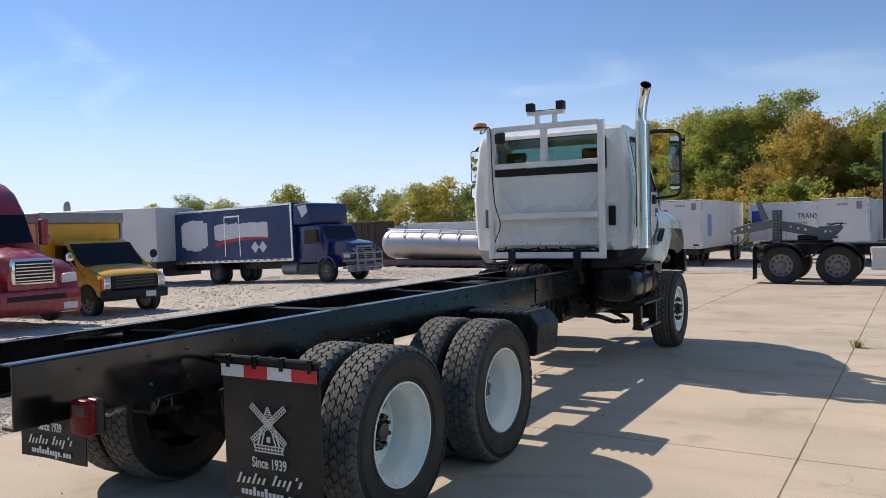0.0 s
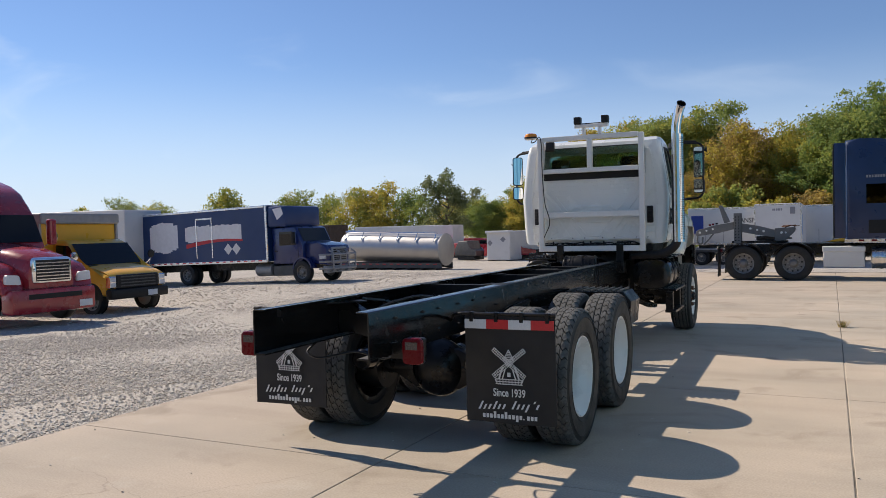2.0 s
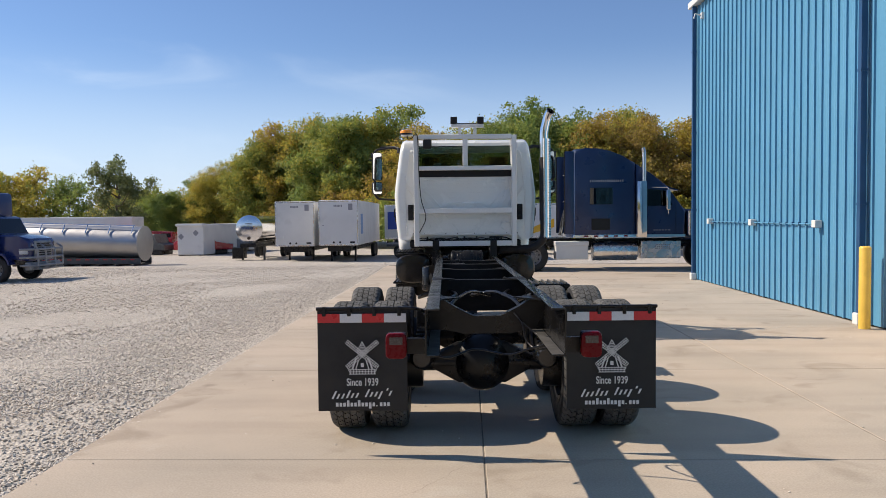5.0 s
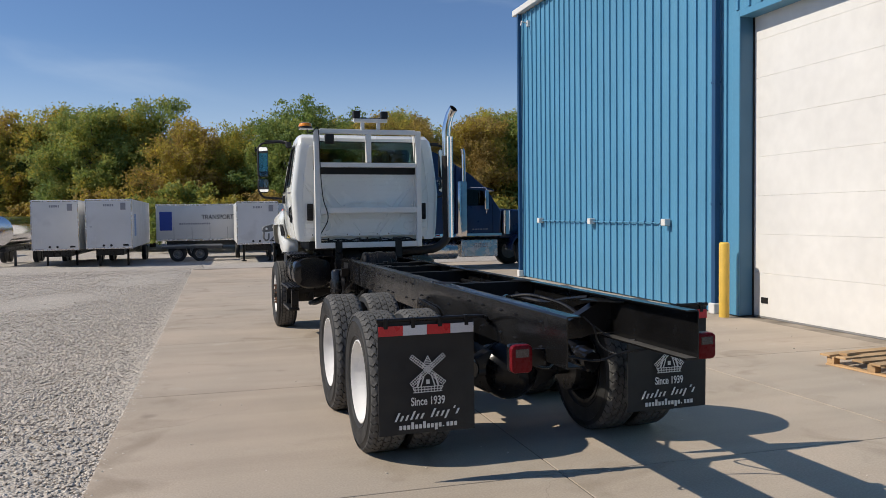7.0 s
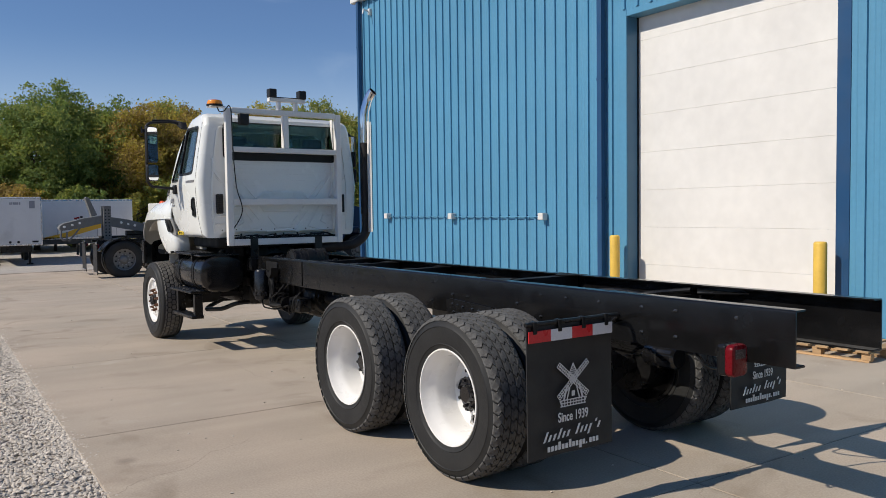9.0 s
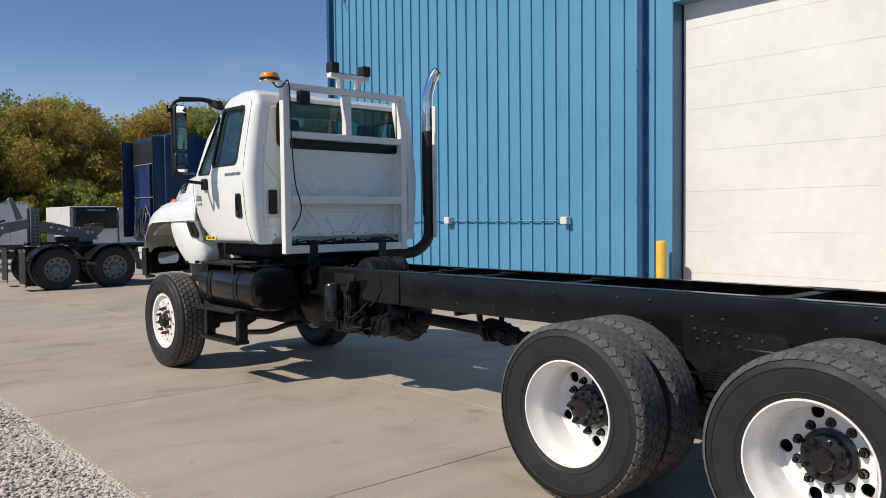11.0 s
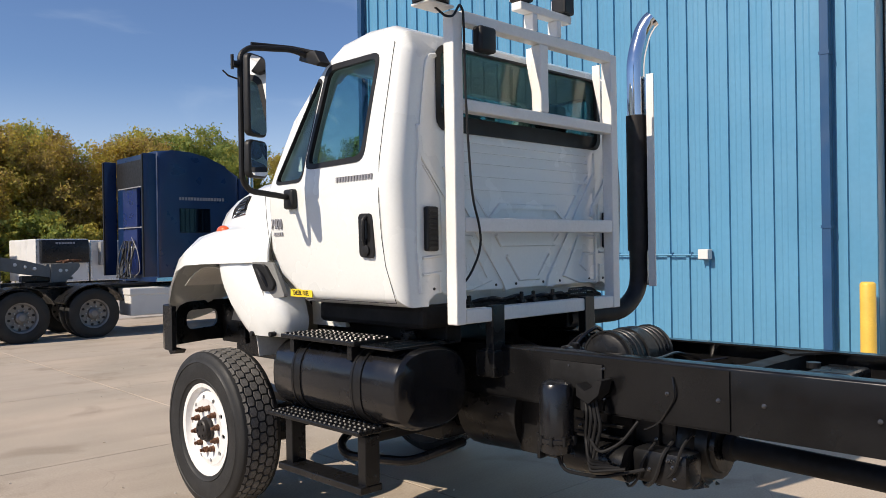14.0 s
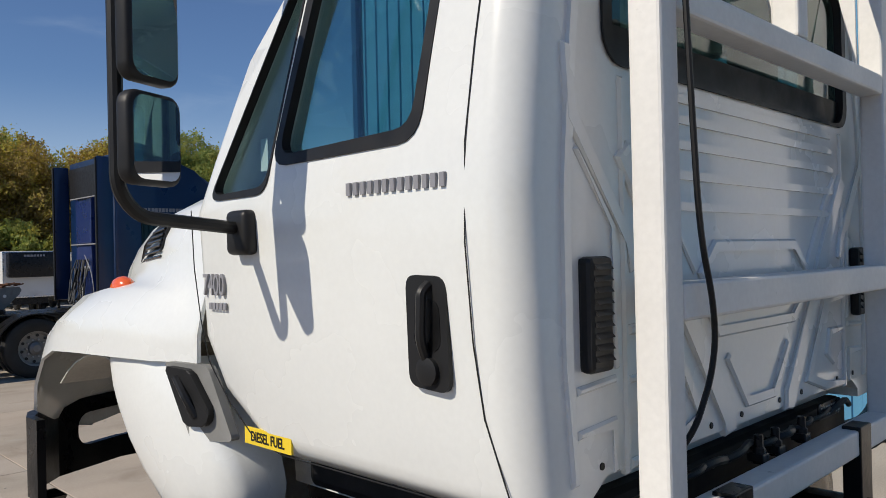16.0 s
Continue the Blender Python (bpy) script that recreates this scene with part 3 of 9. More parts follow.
# coarser lumps scattered over the open lot
for _ in range(30000):
    x = -9.0 - 21.0 * rng.random() ** 1.15
    y = rng.uniform(-2.0, 40.0)
    s = rng.uniform(0.014, 0.042) * (0.8 + 0.02 * (-9.0 - x))
    m = Matrix.LocRotScale((x, y, lot_height(x, y) + s * 0.2), Euler((rng.uniform(-0.5, 0.5), rng.uniform(-0.5, 0.5), rng.uniform(0, 6.28))), (s * rng.uniform(0.8, 1.6), s, s * rng.uniform(0.4, 0.75)))
    k = len(verts)
    verts += [m @ v for v in shape]
    faces += [(a + k, b + k, c + k) for a, b, c in tri]
for _ in range(420):
    x, y = rng.uniform(-6.7, 2.6), rng.uniform(-1.0, 26.0)
    s = rng.uniform(0.004, 0.011)
    m = Matrix.LocRotScale((x, y, s * 0.4), Euler((rng.uniform(-0.5, 0.5), rng.uniform(-0.5, 0.5), rng.uniform(0, 6.28))), (s * rng.uniform(0.8, 1.8), s, s * 0.8))
    k = len(verts)
    verts += [m @ v for v in shape]
    faces += [(a + k, b + k, c + k) for a, b, c in tri]
me = bpy.data.meshes.new("gravel")
me.from_pydata(verts, [], faces)
me.materials.append(M_STONE)
tagged(new("gravel", me), "loose grey crushed stone along the concrete edge", "gravel", kind="stuff")

# dry weeds in a joint of the apron and at the foot of the wall
M_WEED = mat("dry_weed", (0.36, 0.27, 0.09), 0.9, vary=0.2, scale=30, rand=0.35, island=True)
for wx, wy, size, n in ((-0.59, 11.83, 0.16, 70), (2.60, 12.9, 0.12, 40), (2.58, 15.6, 0.10, 30), (2.61, 17.8, 0.12, 40)):
    verts, faces = [], []
    for _ in range(n):
        a, r = rng.uniform(0, 6.28), size * rng.uniform(0.2, 1.0)
        c = Vector((rng.gauss(0, 0.03), rng.gauss(0, 0.03), 0))
        tip = c + Vector((math.cos(a) * r, math.sin(a) * r, size * rng.uniform(0.25, 0.8)))
        w = Vector((-math.sin(a), math.cos(a), 0)) * 0.004
        mid = c.lerp(tip, 0.55) + Vector((0, 0, size * 0.18))
        k = len(verts)
        verts += [c - w, c + w, mid + w, mid - w, tip]
        faces += [(k, k + 1, k + 2, k + 3), (k + 3, k + 2, k + 4)]
    me = bpy.data.meshes.new("weed")
    me.from_pydata(verts, [], faces)
    me.materials.append(M_WEED)
    ob = new("weed", me)
    ob.matrix_basis = pose(wx, wy, 0)
    tagged(ob, "small tuft of dry yellow weed in the concrete", "weed", group="weeds on the apron")

# ---- metal building ----
WX, DOOR_X, DOOR_Y0, DOOR_Y1, DOOR_H, CORNER, EAVE = 2.50, 2.775, 5.50, 9.255, 5.02, 19.12, 7.44


def ribbed(y0, y1, z0, z1):
    """Ribbed steel sheet on the plane x = WX, ribs towards the yard."""
    pts = []
    k0, k1 = math.ceil((y0 - 9.90 + 0.06) / 0.2985), math.floor((y1 - 9.90 - 0.06) / 0.2985)
    pts.append((WX, y0))
    for k in range(k0, k1 + 1):
        c = 9.90 + k * 0.2985
        pts += [(WX, c - 0.030), (WX - 0.034, c - 0.024), (WX - 0.034, c + 0.024), (WX, c + 0.030), (WX, c + 0.098), (WX - 0.004, c + 0.108), (WX, c + 0.118), (WX, c + 0.17), (WX - 0.004, c + 0.18), (WX, c + 0.19)]
    pts = [p for p in pts if p[1] < y1 - 0.01] + [(WX, y1)]
    pts += [(WX + 0.12, y1), (WX + 0.12, y0)]
    b = bmx()
    prism(b, pts, "z", z0, z1)
    return b


solid("wall_west_1", ribbed(DOOR_Y1 + 0.19, CORNER, 0.02, EAVE), M_BLUE_WALL, "light blue ribbed steel building wall", kind="structure")
solid("wall_west_2", ribbed(DOOR_Y0 - 0.19, DOOR_Y1 + 0.19, DOOR_H + 0.12, EAVE), M_BLUE_WALL, "light blue ribbed steel wall over the door", kind="structure")
solid("wall_west_3", ribbed(-11.0, DOOR_Y0 - 0.19, 0.02, EAVE), M_BLUE_WALL, "light blue ribbed steel building wall", kind="structure")
bm = bmx()
box(bm, WX + 0.125, 26, CORNER - 0.14, CORNER, 0.02, EAVE)
solid("wall_north", bm, M_BLUE_WALL, "light blue steel end wall", kind="structure")
bm = bmx()
box(bm, WX + 0.125, 26, -11.0, -10.86, 0.02, EAVE)
solid("wall_south", bm, M_BLUE_WALL, "light blue steel end wall", kind="structure")
bm = bmx()
box(bm, 25.86, 26, -10.85, CORNER - 0.15, 0.02, EAVE)
solid("wall_east", bm, M_BLUE_WALL, "light blue steel rear wall", kind="structure")
bm = bmx()
prism(bm, [(WX - 0.05, EAVE + 0.18), (14.4, EAVE + 1.2), (26.1, EAVE + 0.18), (26.1, EAVE + 0.02), (14.4, EAVE + 1.0), (WX - 0.05, EAVE + 0.02)], "y", -11.2, CORNER + 0.15)
solid("roof", bm, M_TRAILER, "low white metal roof", kind="structure")
bm = bmx()
box(bm, WX - 0.19, WX - 0.052, -11.2, CORNER + 0.18, EAVE + 0.0, EAVE + 0.17, 0.02)
solid("gutter", bm, M_TRAILER, "white metal eave gutter", kind="structure")
# jambs, head and corner trim
bm = bmx()
box(bm, WX - 0.014, DOOR_X + 0.06, DOOR_Y1, DOOR_Y1 + 0.188, 0.02, DOOR_H + 0.118, 0.006)
solid("trim_1", bm, M_BLUE_WALL, "plain blue steel door jamb", kind="structure")
bm = bmx()
box(bm, WX - 0.014, DOOR_X + 0.06, DOOR_Y0 - 0.188, DOOR_Y0, 0.02, DOOR_H + 0.118, 0.006)
solid("trim_2", bm, M_BLUE_DARK, "dark blue steel door jamb", kind="structure")
# sheet over the jamb's reveal, whose shade is put into a darker blue
bm = bmx()
box(bm, WX + 0.004, DOOR_X - 0.030, DOOR_Y1 - 0.006, DOOR_Y1 - 0.0005, 0.022, DOOR_H - 0.002)
solid("trim_5", bm, M_REVEAL_SHADE, "thin sheet on the door reveal, its shade put into a darker blue", kind="structure")
bm = bmx()
box(bm, WX - 0.012, DOOR_X + 0.06, DOOR_Y0 + 0.002, DOOR_Y1 - 0.002, DOOR_H, DOOR_H + 0.116, 0.006)
solid("trim_3", bm, M_BLUE_WALL, "plain blue steel door head", kind="structure")
bm = bmx()
box(bm, WX - 0.05, WX + 0.01, CORNER - 0.02, CORNER + 0.06, 0.02, EAVE, 0.006)
solid("trim_4", bm, M_BLUE_DARK, "dark blue steel corner trim", kind="structure")
for y, s in ((9.78, 1), (CORNER - 0.14, 2)):
    sp = thing("downspout", "dark blue square steel downspout on the blue wall", "downspout", pose(WX - 0.1, y, 0), group="downspouts of the blue building")
    bm = bmx()
    box(bm, -0.05, 0.05, -0.055, 0.055, 0.16, EAVE, 0.008)
    part("pipe", bm, M_BLUE_DARK, sp)
    bm = bmx()
    box(bm, -0.09, 0.06, -0.085, 0.085, 0.0, 0.19, 0.02)
    part("boot", bm, M_TRAILER, sp, "white plastic boot at the ground")
    for z in (1.9, 4.0, 6.2):
        bm = bmx()
        box(bm, -0.056, 0.06, -0.062, 0.062, z, z + 0.04)
        part("strap", bm, M_BLUE_DARK, sp)

# sectional door with eight panels
door = thing("door_1", "tall white sectional overhead door, closed", "door", pose(0, 0, 0), kind="structure")
seams = [0.03, 0.75, 1.40, 2.04, 2.69, 3.34, 4.0, 4.62, 5.1]
for a, b in zip(seams, seams[1:]):
    bm = bmx()
    box(bm, DOOR_X, DOOR_X + 0.05, DOOR_Y0 + 0.004, DOOR_Y1 - 0.004, a + 0.0008, b - 0.0008, 0.003, 2)
    part("panel", bm, M_DOOR, door)
bm = bmx()
box(bm, DOOR_X + 0.008, DOOR_X + 0.045, DOOR_Y0 + 0.005, DOOR_Y1 - 0.005, 0.001, 0.03)
part("bottom_seal", bm, M_GREY, door, "grey rubber seal")
bm = bmx()
box(bm, DOOR_X - 0.015, DOOR_X, 8.88, 9.04, 0.25, 0.35, 0.01)
part("handle", bm, M_PLASTIC, door, "recessed black pull handle")
bm = bmx()
for y in (DOOR_Y0 + 0.001, DOOR_Y1 - 0.021):
    box(bm, DOOR_X - 0.028, DOOR_X - 0.002, y, y + 0.02, 0.02, DOOR_H)
part("side_seal", bm, M_PLASTIC, door)
bm = bmx()
box(bm, DOOR_X + 0.06, DOOR_X + 0.2, DOOR_Y0 - 0.18, DOOR_Y1 + 0.18, 0.02, DOOR_H + 0.1)
solid("wall_behind_door", bm, M_INTERIOR, "dark wall closing the door opening", kind="structure")


def bollard(x, y, h, lab):
    t = thing("bollard", lab, "bollard", pose(x, y, 0), group="bollards at the door")
    b = bmx()
    lathe(b, [(0.0, 0.0), (0.085, 0.0), (0.085, h - 0.03), (0.078, h - 0.012), (0.06, h), (0.0, h)], 24, "z")
    part("sleeve", b, M_YELLOW, t, smooth=True)
    b = bmx()
    lathe(b, [(0.0, 0.0), (0.105, 0.0), (0.105, 0.008), (0.0, 0.012)], 24, "z")
    part("footing", b, M_CONCRETE, t)


bollard(2.22, 9.28, 1.27, "yellow round steel bollard beside the door jamb")
bollard(2.22, 5.55, 1.25, "yellow round steel bollard before the white door")

# electric conduit with three white boxes
cond = thing("conduit", "blue-painted conduit with white outlet boxes on the wall", "conduit", pose(0, 0, 0))
bm = bmx()
pipe(bm, [(WX - 0.06, 17.58, 1.61), (WX - 0.06, 11.40, 1.585)], 0.013, 10)
part("pipe", bm, M_BLUE_WALL, cond)
for y, z in ((17.58, 1.61), (14.58, 1.595), (11.40, 1.585)):
    bm = bmx()
    box(bm, WX - 0.15, WX - 0.02, y - 0.075, y + 0.075, z - 0.06, z + 0.075, 0.012)
    part("outlet_box", bm, M_TRAILER, cond, "white weatherproof outlet box")
for k in range(20):
    bm = bmx()
    y = 11.60 + k * 0.2985
    box(bm, WX - 0.076, WX - 0.034, y, y + 0.014, 1.572, 1.618)
    part("clamp", bm, M_BLUE_DARK, cond)
# camera bracket below the eave
lamp = thing("wall_light", "small white wall light below the eave", "light", pose(WX - 0.03, 18.44, 7.07))
bm = bmx()
box(bm, -0.05, 0.03, -0.05, 0.05, -0.08, 0.08, 0.01)
part("base", bm, M_TRAILER, lamp)
bm = bmx()
pipe(bm, [(-0.04, 0, 0), (-0.2, 0, 0.05), (-0.24, -0.02, -0.08)], 0.02, 8)
part("arm", bm, M_TRAILER, lamp)

# wooden pallet with loose boards
pal = thing("pallet", "pale wooden pallet with loose boards on the concrete", "pallet", pose(1.28, 4.78, 0, 0, 0, 4))
for k in range(3):
    for y in (-0.56, -0.01, 0.54):
        bm = bmx()
        x = -0.47 + k * 0.44
        box(bm, x, x + 0.09, y - 0.05, y + 0.05, 0.022, 0.105, 0.004)
        part("block", bm, M_WOOD, pal)
for k in range(3):
    bm = bmx()
    x = -0.48 + k * 0.44
    box(bm, x, x + 0.1, -0.6, 0.6, 0.002, 0.022, 0.003)
    part("bottom_board", bm, M_WOOD, pal)
for k in range(6):
    bm = bmx()
    y = -0.6 + k * 0.225
    box(bm, -0.5, 0.5, y, y + 0.14, 0.105, 0.127, 0.003)
    part("top_board", bm, M_WOOD, pal)
for k, (x, y, r, w) in enumerate(((-0.32, 0.42, 12, 0.22), (-0.1, -0.16, -20, 0.2), (0.2, 0.1, 35, 0.5))):
    b = bmx()
    box(b, -w / 2, w / 2, -0.05, 0.05, 0.0, 0.03, 0.003)
    solid("wood_offcut", b, M_WOOD, "short pale wood offcut lying on a pallet", "wood", group="offcuts on the pallet", m=pose(1.28, 4.78, 0.127) @ pose(x, y, 0.001, 0, 0, r))

# ---- white cab and chassis truck ----
def tread_block(bm, poly, r0, r1, shrink=0.93):
    """A block of a tread: a polygon of (degrees, x) raised from radius r0 to r1."""
    lo, hi = [], []
    cx = sum(p[1] for p in poly) / len(poly)
    ca = sum(p[0] for p in poly) / len(poly)
    for a, x in poly:
        for ring, r, s in ((lo, r0, 1.0), (hi, r1, shrink)):
            aa, xx = radians(ca + (a - ca) * s), cx + (x - cx) * s
            rr = r - 0.9 * max(0.0, abs(xx) - 0.11) if r == r1 else r - 0.6 * max(0.0, abs(xx) - 0.118)
            ring.append(bm.verts.new((xx, rr * math.cos(aa), rr * math.sin(aa))))
    n = len(poly)
    bm.faces.new(hi)
    for k in range(n):
        bm.faces.new((lo[k], lo[(k + 1) % n], hi[(k + 1) % n], hi[k]))


def tyre_meshes(R, W, kind, pitches):
    h = W / 2
    g = 0.017 if kind == "drive" else 0.008
    b = bmx()
    prof = [(0.308, -h * 0.78), (0.314, -h * 0.86), (0.33, -h * 0.90), (0.341, -h * 0.93), (0.345, -h * 0.97), (0.349, -h * 0.94), (0.40, -h * 1.0), (0.455, -h * 0.995), (0.459, -h - 0.004), (0.464, -h * 0.985), (0.485, -h * 0.955), (R - g - 0.008, -h * 0.88), (R - g, -h * 0.8)]
    prof = prof + [(r, -x) for r, x in reversed(prof)]
    lathe(b, prof, 64, "x")
    carcass = mesh_of(b, "tyre", M_TYRE, True, 40)
    b = bmx()
    st = 360 / pitches
    for k in range(pitches):
        a = k * st
        if kind == "drive":
            # five broad ribs, cut across by narrow zigzag slots
            for q in (-2, -1, 0, 1, 2):
                c, w = q * h * 0.385, h * (0.20 if abs(q) == 2 else 0.168)
                a0 = a + st * (0.37 * q % 1.0)
                left = [(0.0, -w), (0.30, -w * 0.35), (-0.06, w * 0.3), (0.22, w)]
                right = [(u + 0.85, v) for u, v in reversed(left)]
                tread_block(b, [(a0 + u * st, c + v) for u, v in left + right], R - g - 0.004, R, 0.95)
        else:
            rows = 5
            for q in range(rows):
                c = (q - (rows - 1) / 2) * (W * 0.88 / rows)
                w = W * 0.88 / rows * 0.47
                off = st * 0.5 * (q % 2)
                tread_block(b, [(a + off + st * 0.03, c - w * 0.66), (a + off + st * 0.46, c - w), (a + off + st * 0.90, c - w * 0.66), (a + off + st * 0.90, c + w * 0.66), (a + off + st * 0.46, c + w), (a + off + st * 0.03, c + w * 0.66)], R - g - 0.004, R)
    return carcass, mesh_of(b, "tread", M_TREAD if kind == "drive" else M_TREAD_DARK)


TY_REAR = tyre_meshes(0.53, 0.285, "drive", 46)
TY_FRONT = tyre_meshes(0.535, 0.315, "steer", 48)


def ring_of(n, r, phase=0.0):
    return [(r * math.cos(2 * math.pi * (k + phase) / n), r * math.sin(2 * math.pi * (k + phase) / n)) for k in range(n)]


def rear_rim():
    """Deep-dished steel disc wheel; +x is out."""
    b = bmx()
    prof = [(0.305, 0.127), (0.313, 0.127), (0.317, 0.118), (0.308, 0.112), (0.304, 0.10), (0.298, 0.06), (0.280, 0.04), (0.276, -0.06), (0.286, -0.09), (0.30, -0.11), (0.30, -0.12), (0.28, -0.115), (0.264, -0.10), (0.258, -0.14), (0.230, -0.160), (0.19, -0.152), (0.10, -0.150), (0.10, -0.138), (0.19, -0.140), (0.226, -0.146), (0.250, -0.12), (0.258, 0.0), (0.268, 0.04), (0.288, 0.07), (0.298, 0.105)]
    lathe(b, prof, 48, "x", close=True)
    cuts = []
    for y, z in ring_of(5, 0.212, 0.25):
        c = bmx()
        cyl(c, (-0.22, y, z), (-0.09, y, z), 0.033, n=18)
        cuts.append(c)
    return mesh_of(carve(b, cuts), "wheel", M_RIM, True, 30)


def rear_hub():
    b = bmx()
    lathe(b, [(0.0, 0.115), (0.05, 0.115), (0.056, 0.108), (0.062, 0.085), (0.088, 0.08), (0.108, 0.075), (0.11, 0.02), (0.135, 0.01), (0.135, -0.06), (0.0, -0.06)], 28, "x")
    for y, z in ring_of(8, 0.09, 0.2):
        cyl(b, (0.07, y, z), (0.10, y, z), 0.012, n=8)
    for y, z in ring_of(10, 0.160):
        cyl(b, (-0.016, y, z), (-0.006, y, z), 0.027, 0.025, n=14)
        cyl(b, (-0.006, y, z), (0.022, y, z), 0.021, 0.018, n=6)
        cyl(b, (0.022, y, z), (0.036, y, z), 0.011, n=8)
    bmesh.ops.translate(b, vec=(-0.132, 0, 0), verts=b.verts[:])
    return mesh_of(b, "hub", M_BLACK_GLOSS, True, 30)


def front_rim():
    b = bmx()
    prof = [(0.285, 0.130), (0.314, 0.134), (0.318, 0.122), (0.300, 0.115), (0.284, 0.10), (0.272, 0.02), (0.272, -0.08), (0.30, -0.125), (0.30, -0.135), (0.262, -0.09), (0.258, 0.03), (0.252, 0.072), (0.236, 0.094), (0.20, 0.104), (0.165, 0.096), (0.085, 0.096), (0.085, 0.108), (0.17, 0.108), (0.205, 0.117), (0.243, 0.106), (0.262, 0.085), (0.27, 0.10)]
    lathe(b, prof, 48, "x", close=True)
    cuts = []
    for y, z in ring_of(10, 0.214, 0.5):
        c = bmx()
        cyl(c, (0.02, y, z), (0.16, y, z), 0.017, n=12)
        cuts.append(c)
    return mesh_of(carve(b, cuts), "wheel", M_RIM, True, 30)


def front_hub():
    b = bmx()
    lathe(b, [(0.0, 0.165), (0.06, 0.165), (0.068, 0.158), (0.07, 0.13), (0.086, 0.124), (0.088, 0.105), (0.10, 0.10), (0.10, -0.05), (0.0, -0.05)], 24, "x")
    for y, z in ring_of(6, 0.045):
        cyl(b, (0.16, y, z), (0.172, y, z), 0.009, n=6)
    return mesh_of(b, "hub", M_STACK, True, 30)


RIM_R, HUB_R, RIM_F, HUB_F = rear_rim(), rear_hub(), front_rim(), front_hub()
bm = bmx()
lathe(bm, [(0.023, 0.105), (0.023, 0.110), (0.019, 0.116), (0.019, 0.136), (0.012, 0.138), (0.011, 0.16), (0.0, 0.161)], 8, "x")
NUT_F = mesh_of(bm, "lug_nut", M_RUST)
bm = bmx()
lathe(bm, [(0.285, 0.125), (0.312, 0.128), (0.30, 0.11), (0.27, 0.06), (0.262, -0.06), (0.30, -0.12), (0.26, -0.10), (0.24, -0.02), (0.10, -0.01), (0.10, 0.0), (0.24, 0.0), (0.255, 0.06)], 32, "x", close=True)
RIM_IN = mesh_of(bm, "wheel", M_BLACK, True, 30)

truck = thing("truck", "white day-cab truck with a bare black frame, parked on concrete", "truck", pose(-3.733, 4.32, 0, 0, 0, 1.5))


def wheel(x, y, out, rim, tyres, extra, spin, R):
    w = part("wheel", rim, M_RIM, truck, "white steel disc wheel", m=pose(x, y, R - 0.006) @ pose(0, 0, 0, spin, 0, 0 if out > 0 else 180))
    part("tyre", tyres[0], M_TYRE, w)
    part("tread", tyres[1], M_TREAD, w)
    for nm, me, lab in extra:
        part(nm, me, M_BLACK, w, lab)
    if rim is RIM_F:
        for py, pz in ring_of(10, 0.143):
            part("lug_nut", NUT_F, M_RUST, w, "rusty lug nut", m=pose(0, py, pz))


for s in (-1, 1):
    for j, y in enumerate((-0.535, 0.855)):
        wheel(s * 1.105, y, s, RIM_R, TY_REAR, [("hub", HUB_R, "black oil-filled axle hub")], 17 + 25 * j, 0.53)
        wheel(s * 0.765, y, -s, RIM_IN, TY_REAR, [], 5 + 31 * j, 0.53)
    wheel(s * 1.01, 6.75, s, RIM_F, TY_FRONT, [("hub", HUB_F, "rust-brown hub")], 12, 0.535)

